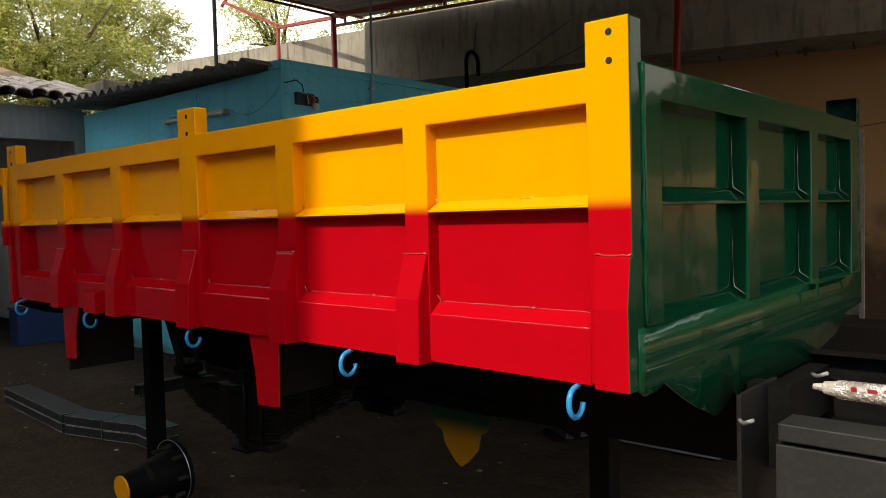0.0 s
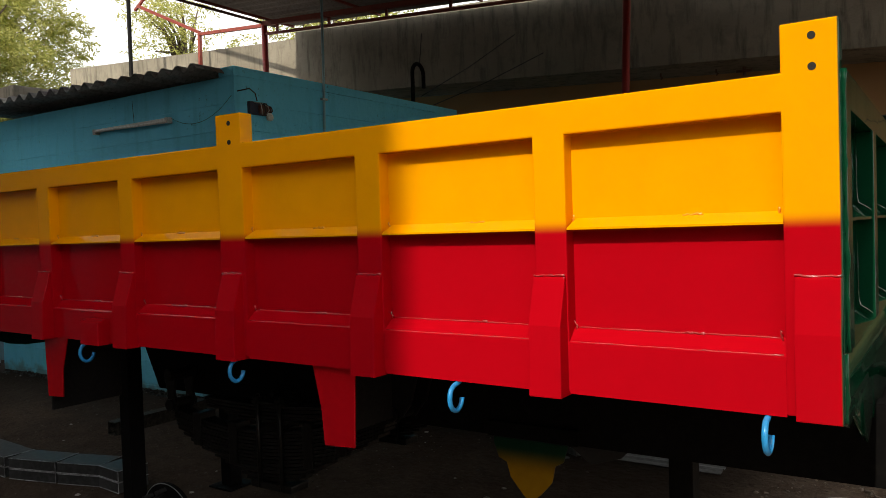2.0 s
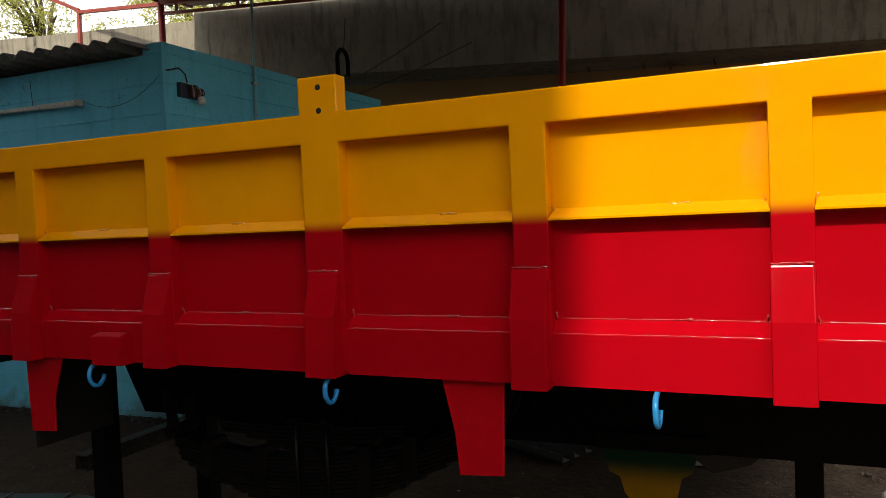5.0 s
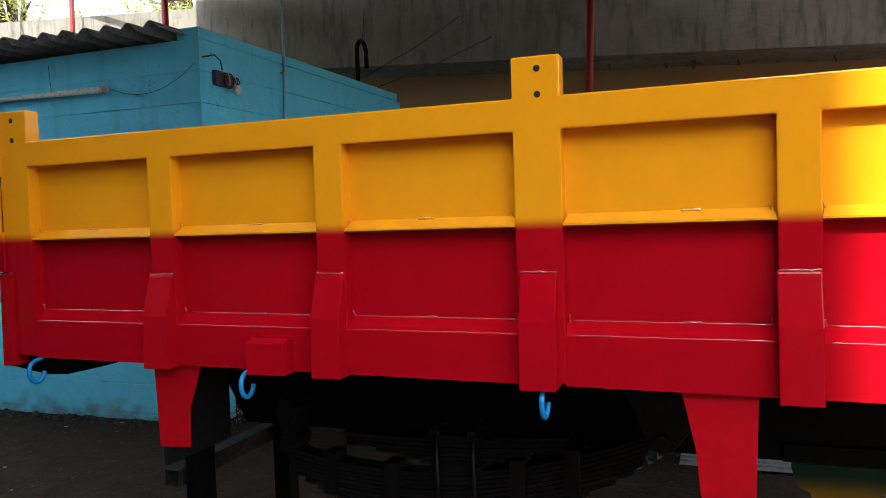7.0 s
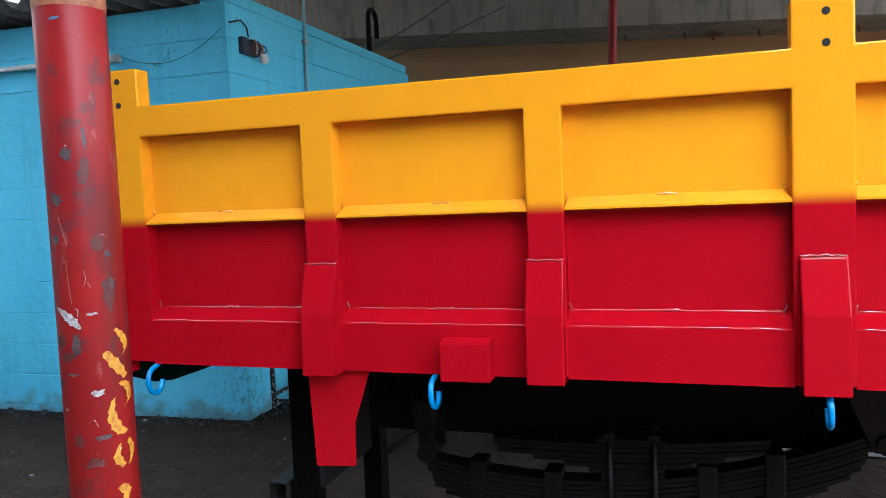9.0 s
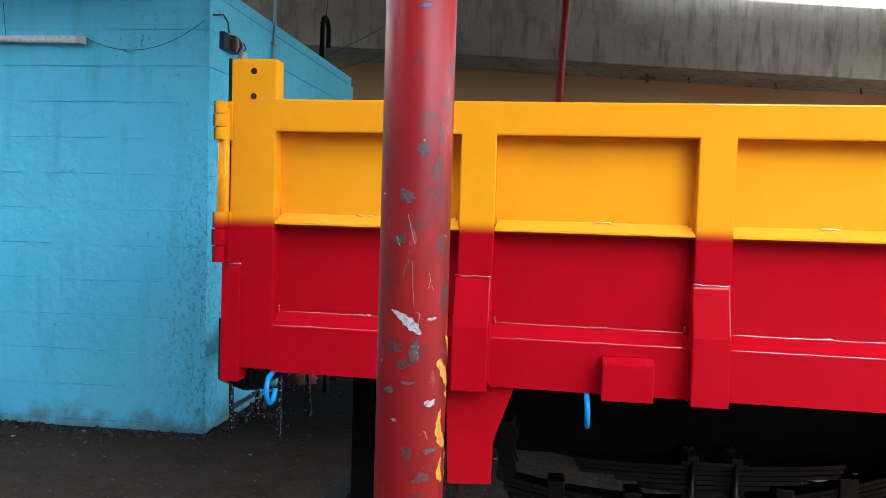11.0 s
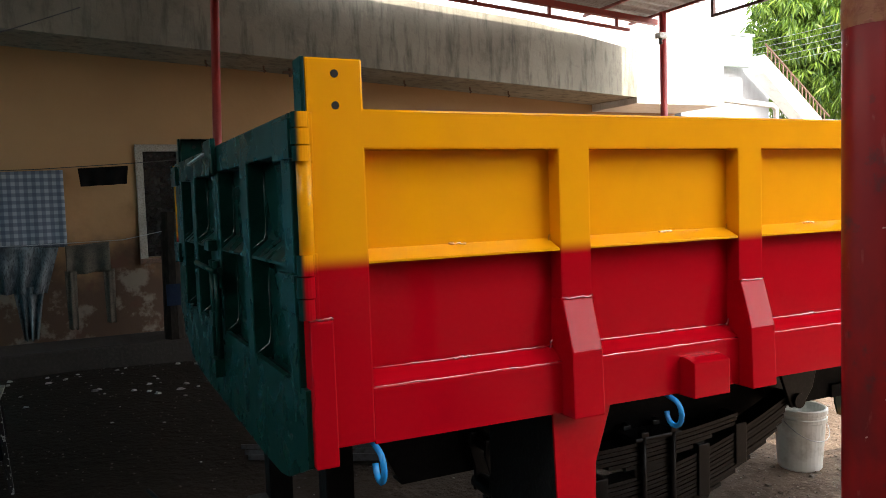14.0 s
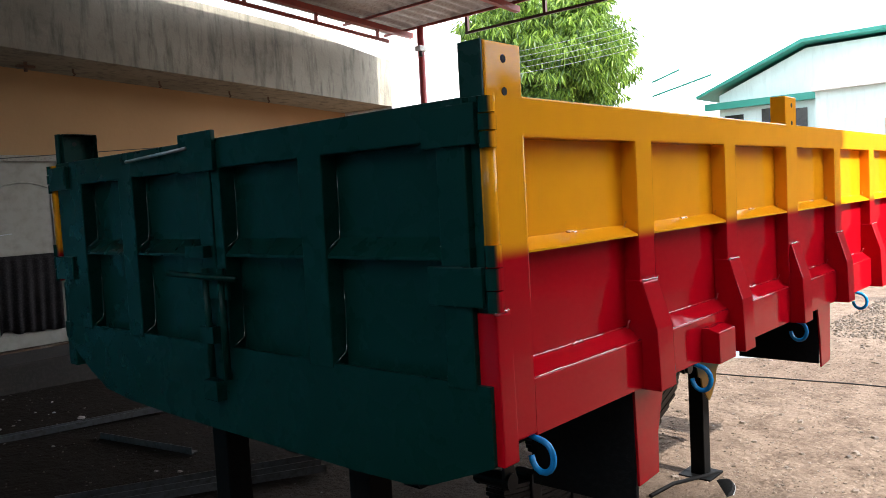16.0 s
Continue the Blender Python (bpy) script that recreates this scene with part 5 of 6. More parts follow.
part("window_frame", boxes((w0 + 0.035, w1 - 0.035, WY - 0.03, WY + 0.06, wz1 - 0.02, wz1 + 0.06)), frame_grey, win, bevel=0.006)
part("window_sill", boxes((w0 - 0.06, w1 + 0.06, WY - 0.06, WY - 0.031, wz0 - 0.07, wz0 - 0.01)), rust, win, bevel=0.006)
part("mullion", boxes((w0 + 0.42, w0 + 0.49, WY - 0.03, WY + 0.05, wz0 - 0.02, wz1 - 0.022)), frame_grey, win, bevel=0.005)
glass_dark = worn("dusty_dark_glass", (0.008, 0.009, 0.009), (0.014, 0.014, 0.013), (0.03, 0.03, 0.028), 4, 30, 0.22, bs=0.03)
for a, b_ in ((w0 + 0.037, w0 + 0.418), (w0 + 0.492, w1 - 0.037)):
    part("pane", boxes((a, b_, WY + 0.10, WY + 0.106, wz0, wz1 - 0.022)), glass_dark, win)
for k in range(9):
    z = wz0 + 0.10 + k * 0.135
    bm = bmesh.new()
    box(bm, w0 + 0.036, w0 + 0.075, WY + 0.035, WY + 0.055, z - 0.012, z + 0.012)
    part("louvre_clip", bm, black, win)
shirt = thing("hanging_shirt", (-3.62, WY, 1.3), "grey shirt hanging in the window", "clothing")


def cloth(pts_top, drop, folds=5, amp=0.03, nx=24, nz=14, thick=0.004, taper=1.0, seed=1, hem=0.0):
    """A hanging cloth: a top edge from a to b, dropping with folds."""
    bm = bmesh.new()
    a, b_ = Vector(pts_top[0]), Vector(pts_top[1])
    across = (b_ - a)
    out = Vector((across.y, -across.x, 0)).normalized()
    rows = []
    for side_ in (0, 1):
        for j in range(nz + 1):
            t = j / nz
            row = []
            for i in range(nx + 1):
                u = i / nx
                uu = 0.5 + (u - 0.5) * (1 + (taper - 1) * t)
                w = math.sin(u * folds * math.tau + seed + t * 0.8) * amp * (0.25 + t) + noise.noise(Vector((u * 3, t * 2, seed))) * amp
                p = a + across * uu + out * (w + side_ * thick)
                p.z -= drop * t * (1 + hem * noise.noise(Vector((u * 4, 9, seed))))
                row.append(bm.verts.new(p))
            rows.append(row)
    n = nz + 1
    for s_ in (0, 1):
        for j in range(nz):
            r0, r1 = rows[s_ * n + j], rows[s_ * n + j + 1]
            for i in range(nx):
                bm.faces.new((r0[i], r0[i + 1], r1[i + 1], r1[i]))
    for j in range(nz):
        for i in (0, nx):
            bm.faces.new((rows[j][i], rows[j + 1][i], rows[n + j + 1][i], rows[n + j][i]))
    for i in range(nx):
        for j in (0, nz):
            bm.faces.new((rows[j][i], rows[j][i + 1], rows[n + j][i + 1], rows[n + j][i]))
    return bm


fabric_grey = worn("grey_fabric", (0.16, 0.17, 0.17), (0.22, 0.23, 0.23), (0.1, 0.1, 0.1), 6, 80, 0.9, spec=0.05)
fabric_black = worn("black_fabric", (0.006, 0.0055, 0.0055), (0.010, 0.009, 0.009), None, 6, 80, 0.95, spec=0.02)
denim = worn("faded_denim", (0.035, 0.042, 0.048), (0.17, 0.19, 0.20), (0.018, 0.021, 0.024), 9, 60, 0.9, spec=0.05, stretch=(1, 1, 0.4))
khaki = worn("grey_khaki", (0.06, 0.05, 0.04), (0.11, 0.095, 0.075), (0.04, 0.035, 0.03), 6, 70, 0.9, spec=0.05)


def checked():
    m, nt, b = mat_base("checked_cotton")
    col = None
    for ax in ("X", "Z"):
        v = z_of(nt, ax)
        mu = nt.nodes.new("ShaderNodeMath")
        mu.operation = "MULTIPLY"
        mu.inputs[1].default_value = math.tau / 0.078
        link(nt, v, mu.inputs[0])
        sn = nt.nodes.new("ShaderNodeMath")
        sn.operation = "SINE"
        link(nt, mu.outputs[0], sn.inputs[0])
        st = ramp(nt, sn.outputs[0], -0.25, 0.25)
        base = (0.27, 0.29, 0.32) if col is None else col
        col = mix(nt, scale_fac(nt, st, 0.62), base, (0.055, 0.072, 0.11))
    link(nt, col, b.inputs["Base Color"])
    b.inputs["Roughness"].default_value = 0.92
    return m


part("cloth", cloth(((-3.72, WY - 0.005, 2.18), (-3.58, WY - 0.005, 2.18)), 0.98, 2, 0.03, taper=2.0, seed=3), fabric_grey, shirt, smooth=True)

d0, d1, dz0, dz1 = DOOR
door = thing("door_1", ((d0 + d1) / 2, WY, dz0), "white panelled door with a dark curtain over its lower half", "door", kind="structure")
part("door_frame", boxes((d0 - 0.25, d1 + 0.06, WY - 0.03, WY + 0.05, dz1, dz1 + 0.07)), frame_grey, door, bevel=0.006)
part("door_frame", boxes((d1, d1 + 0.06, WY - 0.03, WY + 0.05, dz0 - 0.02, dz1 - 0.001)), frame_grey, door, bevel=0.006)
part("door_frame", boxes((d0 - 0.06, d0, WY - 0.03, WY + 0.05, dz0 - 0.02, dz1 - 0.001)), frame_grey, door, bevel=0.006)
cream_door = worn("cream_enamel", (0.30, 0.28, 0.235), (0.25, 0.23, 0.19), (0.20, 0.18, 0.15), 2, 9, 0.5, bs=0.05)
leafd = part("door_leaf", boxes((d0 + 0.004, d1 - 0.004, WY + 0.03, WY + 0.07, dz0 + 0.01, dz1 - 0.004)), cream_door, door)
bm = bmesh.new()
dm, dw = (d0 + d1) / 2, (d1 - d0) / 2 - 0.10
pts = [(dm - dw, WY + 0.026, dz1 - 1.0), (dm - dw, WY + 0.026, dz1 - 0.30)] + [(dm - dw + 2 * dw * q / 12, WY + 0.026, dz1 - 0.30 + 0.07 * math.sin(math.pi * q / 12)) for q in range(1, 12)] + [(dm + dw, WY + 0.026, dz1 - 0.30), (dm + dw, WY + 0.026, dz1 - 1.0)]
tube(bm, pts, 0.011, 6)
part("moulding", bm, cream_door, leafd, smooth=True)
part("kick_rail", boxes((d0 + 0.004, d1 - 0.004, WY + 0.018, WY + 0.03, dz0 + 0.01, dz0 + 0.16)), cream_door, leafd, bevel=0.003)
curtain = thing("door_curtain", (-2.58, WY, 0.5), "dark purple-grey curtain hung across the white door", "curtain")
fabric_plum = worn("plum_fabric", (0.012, 0.011, 0.012), (0.025, 0.022, 0.023), (0.04, 0.036, 0.036), 6, 60, 0.9, spec=0.05)
part("cloth", cloth(((-2.94, WY - 0.0, 1.30), (-2.26, WY - 0.0, 1.30)), 0.86, 6, 0.022, 36, seed=2, hem=0.12), fabric_plum, curtain, smooth=True)

# ---- washing line ----
LY = 9.28
line = thing("washing_line", (-5.2, LY, 2.15), "thin washing line strung along the house wall", "washing line")
bm = bmesh.new()
tube(bm, [(-9.0, LY, 2.16), (-7, LY, 2.12), (-5.4, LY, 2.16), (-4.4, LY, 2.22), (-2.0, LY, 2.40), (1.4, 8.0, 2.6)], 0.0045, 6)
part("cord", bm, cable_black, line)
for nm, a, b_, drop, m, f, amp_, tp, lab in (
        ("checked_towel", (-5.98, 2.135), (-5.155, 2.15), 0.83, checked(), 3, 0.012, 1.0, "blue and white checked towel on the washing line"),
        ("black_garment", (-5.01, 2.165), (-4.50, 2.19), 0.20, fabric_black, 3, 0.012, 0.92, "small black garment on the washing line"),
        ("jeans", (-6.22, 1.37), (-5.24, 1.33), 0.50, denim, 5, 0.05, 0.72, "faded blue jeans hung over a rope"),
        ("jeans_leg", (-5.70, 0.92), (-5.40, 0.92), 0.57, denim, 3, 0.045, 0.45, ""),
        ("trousers", (-5.18, 1.33), (-4.74, 1.36), 0.32, khaki, 2, 0.02, 1.0, "grey-brown trousers hung over a rope"),
        ("trouser_leg", (-5.20, 1.06), (-5.08, 1.06), 0.64, khaki, 1, 0.02, 0.8, ""),
        ("trouser_leg", (-4.82, 1.06), (-4.70, 1.06), 0.60, khaki, 1, 0.02, 0.8, "")):
    if lab:
        g = thing(nm, ((a[0] + b_[0]) / 2, LY, a[1] - drop), lab, "towel" if "towel" in nm else "clothing")
    part("cloth" if lab else nm, cloth(((a[0], LY - (0.0 if a[1] > 2 else 0.06), a[1]), (b_[0], LY - (0.0 if a[1] > 2 else 0.06), b_[1])), drop, f, amp_, 30, 16, taper=tp, seed=len(nm), hem=0.06), m, g, smooth=True)
rope = thing("lower_rope", (-5.4, LY, 1.36), "second rope under the washing line", "rope")
bm = bmesh.new()
tube(bm, [(-6.5, LY - 0.06, 1.40), (-5.6, LY - 0.06, 1.355), (-4.6, LY - 0.06, 1.37), (-4.10, 9.03, 1.47), (-2.9, LY, 1.55)], 0.004, 6)
part("cord", bm, galv, rope)
woodpost = thing("timber_post", (-4.1, 9.02, 0.2), "dark weathered timber post on the plinth", "post")
bm = bmesh.new()
tube(bm, [(-4.12, 9.1, 0.238), (-4.12, 9.1, 0.8), (-4.11, 9.1, 1.3), (-4.10, 9.1, 1.66)], [0.115, 0.105, 0.11, 0.10], 9)
part("trunk", bm, worn("black_timber", (0.010, 0.0085, 0.0075), (0.02, 0.016, 0.013), (0.03, 0.024, 0.02), 5, 30, 0.9, stretch=(1, 1, 0.3), spec=0.05), woodpost)
part("blue_patch", boxes((-4.20, -4.05, 8.982, 8.99, 0.62, 0.86)), worn("faded_blue", (0.008, 0.014, 0.03), (0.012, 0.02, 0.04), None, 8, 40, 0.8, spec=0.05), woodpost)

# ---- security camera on the corner post ----
cctv = thing("security_camera", (1.67, 7.56, 3.55), "small white security camera hanging from the corner post", "camera")
part("box", boxes((1.55, 1.69, 7.48, 7.58, 3.60, 3.67)), white_plastic, cctv, bevel=0.01)
bm = bmesh.new()
tube(bm, [(1.59, 7.52, 3.60), (1.58, 7.50, 3.53)], 0.022, 12)
part("lens", bm, cable_black, cctv, smooth=True)

# ---- things on the ground ----
def hub(name, x, y, z, ax, label, cap_mat):
    h = thing(name, (x, y, 0), label, "wheel hub")
    d = Vector(ax).normalized()
    c = Vector((x, y, z))
    side0 = d.orthogonal().normalized()
    up0 = d.cross(side0)
    bm = bmesh.new()
    tube(bm, [c - d * 0.27, c - d * 0.16, c - d * 0.14, c + d * 0.02], [0.080, 0.084, 0.10, 0.125], 24)
    part("barrel", bm, black, h)
    bm = bmesh.new()
    tube(bm, [c + d * 0.02, c + d * 0.045], 0.175, 32)
    part("flange", bm, black, h, bevel=0.004)
    bm = bmesh.new()
    tube(bm, [c + (side0 * math.cos(k * math.tau / 40) + up0 * math.sin(k * math.tau / 40)) * 0.174 + d * 0.0195 for k in range(41)], 0.0022, 5)
    part("rim", bm, galv, h, "bright flange edge")
    bm = bmesh.new()
    tube(bm, [c - d * 0.272, c - d * 0.282], 0.072, 24)
    part("cap", bm, cap_mat, h)
    side_ = d.orthogonal().normalized()
    up_ = d.cross(side_)
    for k in range(8):
        q = c + (side_ * math.cos(k * math.tau / 8) + up_ * math.sin(k * math.tau / 8)) * 0.145
        bm = bmesh.new()
        tube(bm, [q - d * 0.035, q + d * 0.02], 0.012, 8)
        part("stud", bm, grey_steel, h)


hub("wheel_hub", -3.83, 2.07, 0.180, (-0.04, 0.99, 0.05), "black wheel hub with studs and a yellow cap on the ground", yellow_paint)
hub("wheel_hub", -1.62, 2.44, -0.19, (-0.3, 0.5, 0.8), "greasy black wheel hub lying on the dirt", black)
angle_steel = worn("mill_steel", (0.05, 0.052, 0.055), (0.085, 0.088, 0.09), (0.03, 0.025, 0.02), 4, 30, 0.45, bs=0.1, spec=0.4)
duct_grey = worn("duct_grey", (0.018, 0.019, 0.020), (0.034, 0.036, 0.037), (0.06, 0.062, 0.064), 6, 30, 0.4, bs=0.15, spec=0.4)
grey_edge = worn("pale_edge", (0.50, 0.53, 0.55), (0.12, 0.12, 0.13), (0.01, 0.01, 0.01), 9, 40, 0.5)
duct = thing("steel_duct", (-5.9, 2.5, 0), "dark grey steel box sections lying on the ground", "steel section")
for (xa, ya), (xb, yb) in (((-7.3, 2.52), (-5.86, 2.42)), ((-5.84, 2.42), (-5.46, 2.52)), ((-5.44, 2.52), (-5.12, 2.62)), ((-5.10, 2.62), (-4.86, 2.60))):
    for z0 in (0.0, 0.072):
        n = Vector((yb - ya, xa - xb, 0)).normalized() * 0.10
        bm = bmesh.new()
        pts = [(xa - n.x, ya - n.y), (xb - n.x, yb - n.y), (xb + n.x, yb + n.y), (xa + n.x, ya + n.y)]
        prism(bm, pts, "z", z0 + 0.002, z0 + 0.070)
        sec = part("section", bm, duct_grey, duct, bevel=0.004)
        bm = bmesh.new()
        for zq in (z0 + 0.004, z0 + 0.068):
            tube(bm, [(xa + n.x * 1.005, ya + n.y * 1.005, zq), (xb + n.x * 1.005, yb + n.y * 1.005, zq)], 0.003, 5)
        tube(bm, [(xb + n.x, yb + n.y, z0 + 0.004), (xb + n.x, yb + n.y, z0 + 0.069), (xb - n.x, yb - n.y, z0 + 0.070)], 0.003, 5)
        part("edge", bm, grey_edge, sec, "pale edge")
for (xa, ya), (xb, yb) in (((-3.95, 7.30), (-2.55, 6.98)), ((-3.95, 7.23), (-2.55, 6.91)), ((-4.1, 5.5), (-2.7, 4.75)), ((-4.1, 5.36), (-2.75, 4.63)), ((-4.1, 5.24), (-2.8, 4.52)), ((-3.3, 6.6), (-3.1, 5.6))):
    b_ = thing("steel_angle", ((xa + xb) / 2, (ya + yb) / 2, 0), "length of steel angle lying on the ground", "steel bar", "steel lengths on the ground")
    n = Vector((yb - ya, xa - xb, 0)).normalized() * 0.03
    bm = bmesh.new()
    for s0, s1, z0, z1 in ((-1, 1, 0.002, 0.010), (0.8, 1, 0.010, 0.05)):
        prism(bm, [(xa + n.x * s0, ya + n.y * s0), (xb + n.x * s0, yb + n.y * s0), (xb + n.x * s1, yb + n.y * s1), (xa + n.x * s1, ya + n.y * s1)], "z", z0 - 0.04, z1 - 0.04)
    part("bar", bm, angle_steel, b_)

BX, BYY = -0.95, 3.42
BZ = ground_z(BX, BYY)
bucket = thing("bucket", (BX, BYY, BZ), "dirty white plastic paint bucket standing on the dirt", "bucket")
bm = bmesh.new()
lathe(bm, BX, BYY, [(0.105, 0.004), (0.11, 0.01), (0.128, 0.24), (0.136, 0.245), (0.136, 0.262), (0.130, 0.266), (0.130, 0.28), (0.138, 0.284), (0.138, 0.305), (0.130, 0.31), (0.122, 0.306), (0.104, 0.02)], 32, False)
bmesh.ops.translate(bm, vec=(0, 0, BZ), verts=bm.verts)
bmesh.ops.scale(bm, vec=(1.2, 1.2, 1.3), space=Matrix.Translation((-BX, -BYY, -BZ)), verts=bm.verts)
part("pail", bm, worn("bucket_white", (0.80, 0.80, 0.76), (0.72, 0.72, 0.67), (0.5, 0.48, 0.42), 5, 14, 0.4), bucket, smooth=False)
bm = bmesh.new()
tube(bm, [(BX + 0.168 * math.cos(radians(a)), BYY - 0.02 - 0.15 * math.sin(radians(a)), BZ + 0.33 - 0.12 * math.sin(radians(a))) for a in range(0, 181, 15)], 0.003, 6)
part("handle", bm, galv, bucket)

sheet_grey = worn("sheet_grey", (0.20, 0.22, 0.23), (0.27, 0.29, 0.30), (0.16, 0.16, 0.16), 2, 30, 0.5, metal=0.3)
strip = thing("ribbed_sheet", (-2.22, 4.88, ground_z(-2.22, 4.88)), "narrow pale ribbed metal sheet lying on the dirt", "sheet")
bm = bmesh.new()
zs = ground_z(-2.22, 4.88) + 0.012
sect = [(4.76, 0.0), (4.82, 0.0), (4.83, 0.014), (4.85, 0.014), (4.86, 0.0), (4.90, 0.0), (4.91, 0.014), (4.93, 0.014), (4.94, 0.0), (5.0, 0.0)]
prism(bm, [(y, zs + z) for y, z in sect] + [(y, zs + z - 0.003) for y, z in sect[::-1]], "x", -2.58, -1.84)
part("plate", bm, worn("pale_ribbed_metal", (0.15, 0.16, 0.165), (0.20, 0.21, 0.215), (0.10, 0.10, 0.10), 3, 30, 0.5), strip)
sheet = thing("steel_sheet", (2.6, 3.8, 0), "flat grey steel sheet lying on the yard", "sheet")
bm = bmesh.new()
prism(bm, [(2.0, 4.25), (2.57, 3.08), (3.25, 3.38), (2.75, 4.55)], "z", ground_z(2.6, 3.8) + 0.012, ground_z(2.6, 3.8) + 0.02)
part("plate", bm, sheet_grey, sheet)
sheet = thing("steel_sheet", (3.4, 3.9, 0), "flat grey steel sheet lying on the yard", "sheet")
bm = bmesh.new()
prism(bm, [(2.80, 4.62), (3.32, 3.45), (3.95, 3.72), (3.55, 4.75)], "z", ground_z(3.4, 3.9) + 0.014, ground_z(3.4, 3.9) + 0.022)
part("plate", bm, sheet_grey, sheet)
hose = thing("hose", (1.5, 2.6, 0), "thin grey hose snaking over the dirt", "hose")
bm = bmesh.new()
tube(bm, [(1.29 + 0.022 * q, 3.77 - 0.12 * q + 0.02 * math.sin(q * 1.3), ground_z(1.29 + 0.022 * q, 3.77 - 0.12 * q) + 0.006) for q in range(22)], 0.007, 6)
part("tube", bm, grey_steel, hose, smooth=True)

# spade-shaped ornament plates under the chassis

def ornament(x, y, z, label):
    o = thing("ornament_plate", (x, y, z), label, "ornament")
    out = [(-0.155, 0.0), (-0.155, -0.02), (-0.135, -0.08), (-0.10, -0.095), (-0.085, -0.15), (-0.03, -0.215), (0.0, -0.235), (0.04, -0.205), (0.09, -0.15), (0.105, -0.085), (0.14, -0.065), (0.16, 0.0)]
    bm = bmesh.new()
    prism(bm, [(x + a, z + b_) for a, b_ in out], "y", y - 0.004, y + 0.004)
    m, nt, b = mat_base("ornament_enamel")
    col = mix(nt, ramp(nt, z_of(nt), z - 0.03, z - 0.13), (0.004, 0.035, 0.018), (0.33, 0.17, 0.008))
    v = noise_fac(nt, coords(nt), 20, 4, 0.3, 0.7)
    link(nt, mix(nt, scale_fac(nt, v, 0.2), col, (0.3, 0.3, 0.3), "MULTIPLY"), b.inputs["Base Color"])
    b.inputs["Roughness"].default_value = 0.4
    b.inputs["Specular IOR Level"].default_value = 0.15
    part("plate", bm, m, o, bevel=0.002)
    part("hanger", boxes((x - 0.18, x + 0.20, y - 0.006, y + 0.006, z + 0.001, z + 0.06)), black, o, "black hanger strip", bevel=0.003)


ornament(-1.92, 2.312, 0.755, "spade-shaped yellow and green plate hung under the chassis rail")

# gusset on the chassis stand
gus = thing("gusset_plate", (-1.75, 2.25, 0.8), "grey steel gusset plate beside the stand", "bracket")
bm = bmesh.new()
prism(bm, [(-1.90, 0.90), (-1.60, 0.90), (-1.56, 0.74), (-1.60, 0.70), (-1.72, 0.66), (-1.80, 0.72)], "y", 2.42, 2.43)
part("plate", bm, grey_steel, gus, bevel=0.002)

# front of the chassis: box section and a sealant can
front = thing("battery_box", (0.4, 2.25, 0.85), "dark grey steel box along the front of the chassis", "box")
part("case", boxes((-0.64, -0.28, 2.19, 2.312, 0.50, 0.872)), grey_steel, front, bevel=0.005)
part("lid", boxes((-0.63, -0.28, 2.18, 2.312, 0.885, 0.935)), grey_steel, front, bevel=0.005)
part("end_plate", boxes((-0.716, -0.702, 2.10, 2.40, 0.55, 1.02)), rubber, front, bevel=0.003)
can = thing("sealant_can", (-0.33, 2.20, 0.98), "crumpled silver sealant can with red print", "can")
bm = bmesh.new()
tube(bm, [(-0.49, 2.252, 1.036), (-0.40, 2.248, 1.036), (-0.285, 2.243, 1.036)], [0.026, 0.028, 0.028], 24)
part("foil", bm, worn("crumpled_foil", (0.75, 0.73, 0.70), (0.62, 0.60, 0.58), (0.9, 0.88, 0.86), 14, 60, 0.25, metal=0.7, bs=0.8, bd=0.006), can, smooth=False)
bm = bmesh.new()
tube(bm, [(-0.555, 2.255, 1.036), (-0.53, 2.254, 1.036), (-0.525, 2.254, 1.036), (-0.49, 2.252, 1.036)], [0.008, 0.012, 0.018, 0.022], 14)
part("nozzle", bm, mark_grey, can)
for k in range(4):
    a0 = -0.45 + k * 0.04
    bm = bmesh.new()
    rows = []
    for q in range(5):
        an = radians(-180 + q * 8 + 5 * (k % 2))
        rows.append([bm.verts.new((a0 + s * (0.024 if k % 3 else 0.014), 2.246 + 0.0290 * math.cos(an), 1.036 + 0.0290 * math.sin(an - 0.7))) for s in (0, 1)])
    for p, q in zip(rows, rows[1:]):
        bm.faces.new((p[0], p[1], q[1], q[0]))
    part("print_bar", bm, worn("print_red", (0.5, 0.02, 0.03), (0.4, 0.02, 0.03), None, 20, 60, 0.5) if k == 0 else bpy.data.materials["print_red"], can)
wire = thing("bent_wire", (-0.62, 2.1, 0.9), "short bent steel hooks on the chassis front", "wire")
for p in ((-0.70, 2.08, 0.955), (-0.60, 2.40, 1.04)):
    bm = bmesh.new()
    tube(bm, [p, (p[0] + 0.03, p[1] - 0.05, p[2] + 0.006), (p[0] + 0.06, p[1] - 0.06, p[2] + 0.02)], 0.006, 8)
    part("hook", bm, grey_edge, wire, smooth=True)

# ---- low building with clay tiles at the far end ----
low = thing("tiled_shed", (-13, 2.5, 0), "low grey shed with pale half-round roof tiles and a dark opening", "shed")
grey_wash = streaked("grey_limewash", (0.30, 0.32, 0.35), (0.36, 0.38, 0.41), (0.16, 0.17, 0.18), 0.4)
part("wall", boxes((-11.2, -11.0, -3.0, 3.0, -0.1, 3.2)), grey_wash, low)
part("wall", boxes((-11.2, -11.0, 3.0, 4.85, 2.75, 3.2)), grey_wash, low)
part("wall", boxes((-11.2, -11.0, 4.72, 4.85, -0.1, 2.75)), grey_wash, low)
part("wall", boxes((-15.0, -11.2, 4.85, 5.0, -0.1, 3.2)), grey_wash, low)
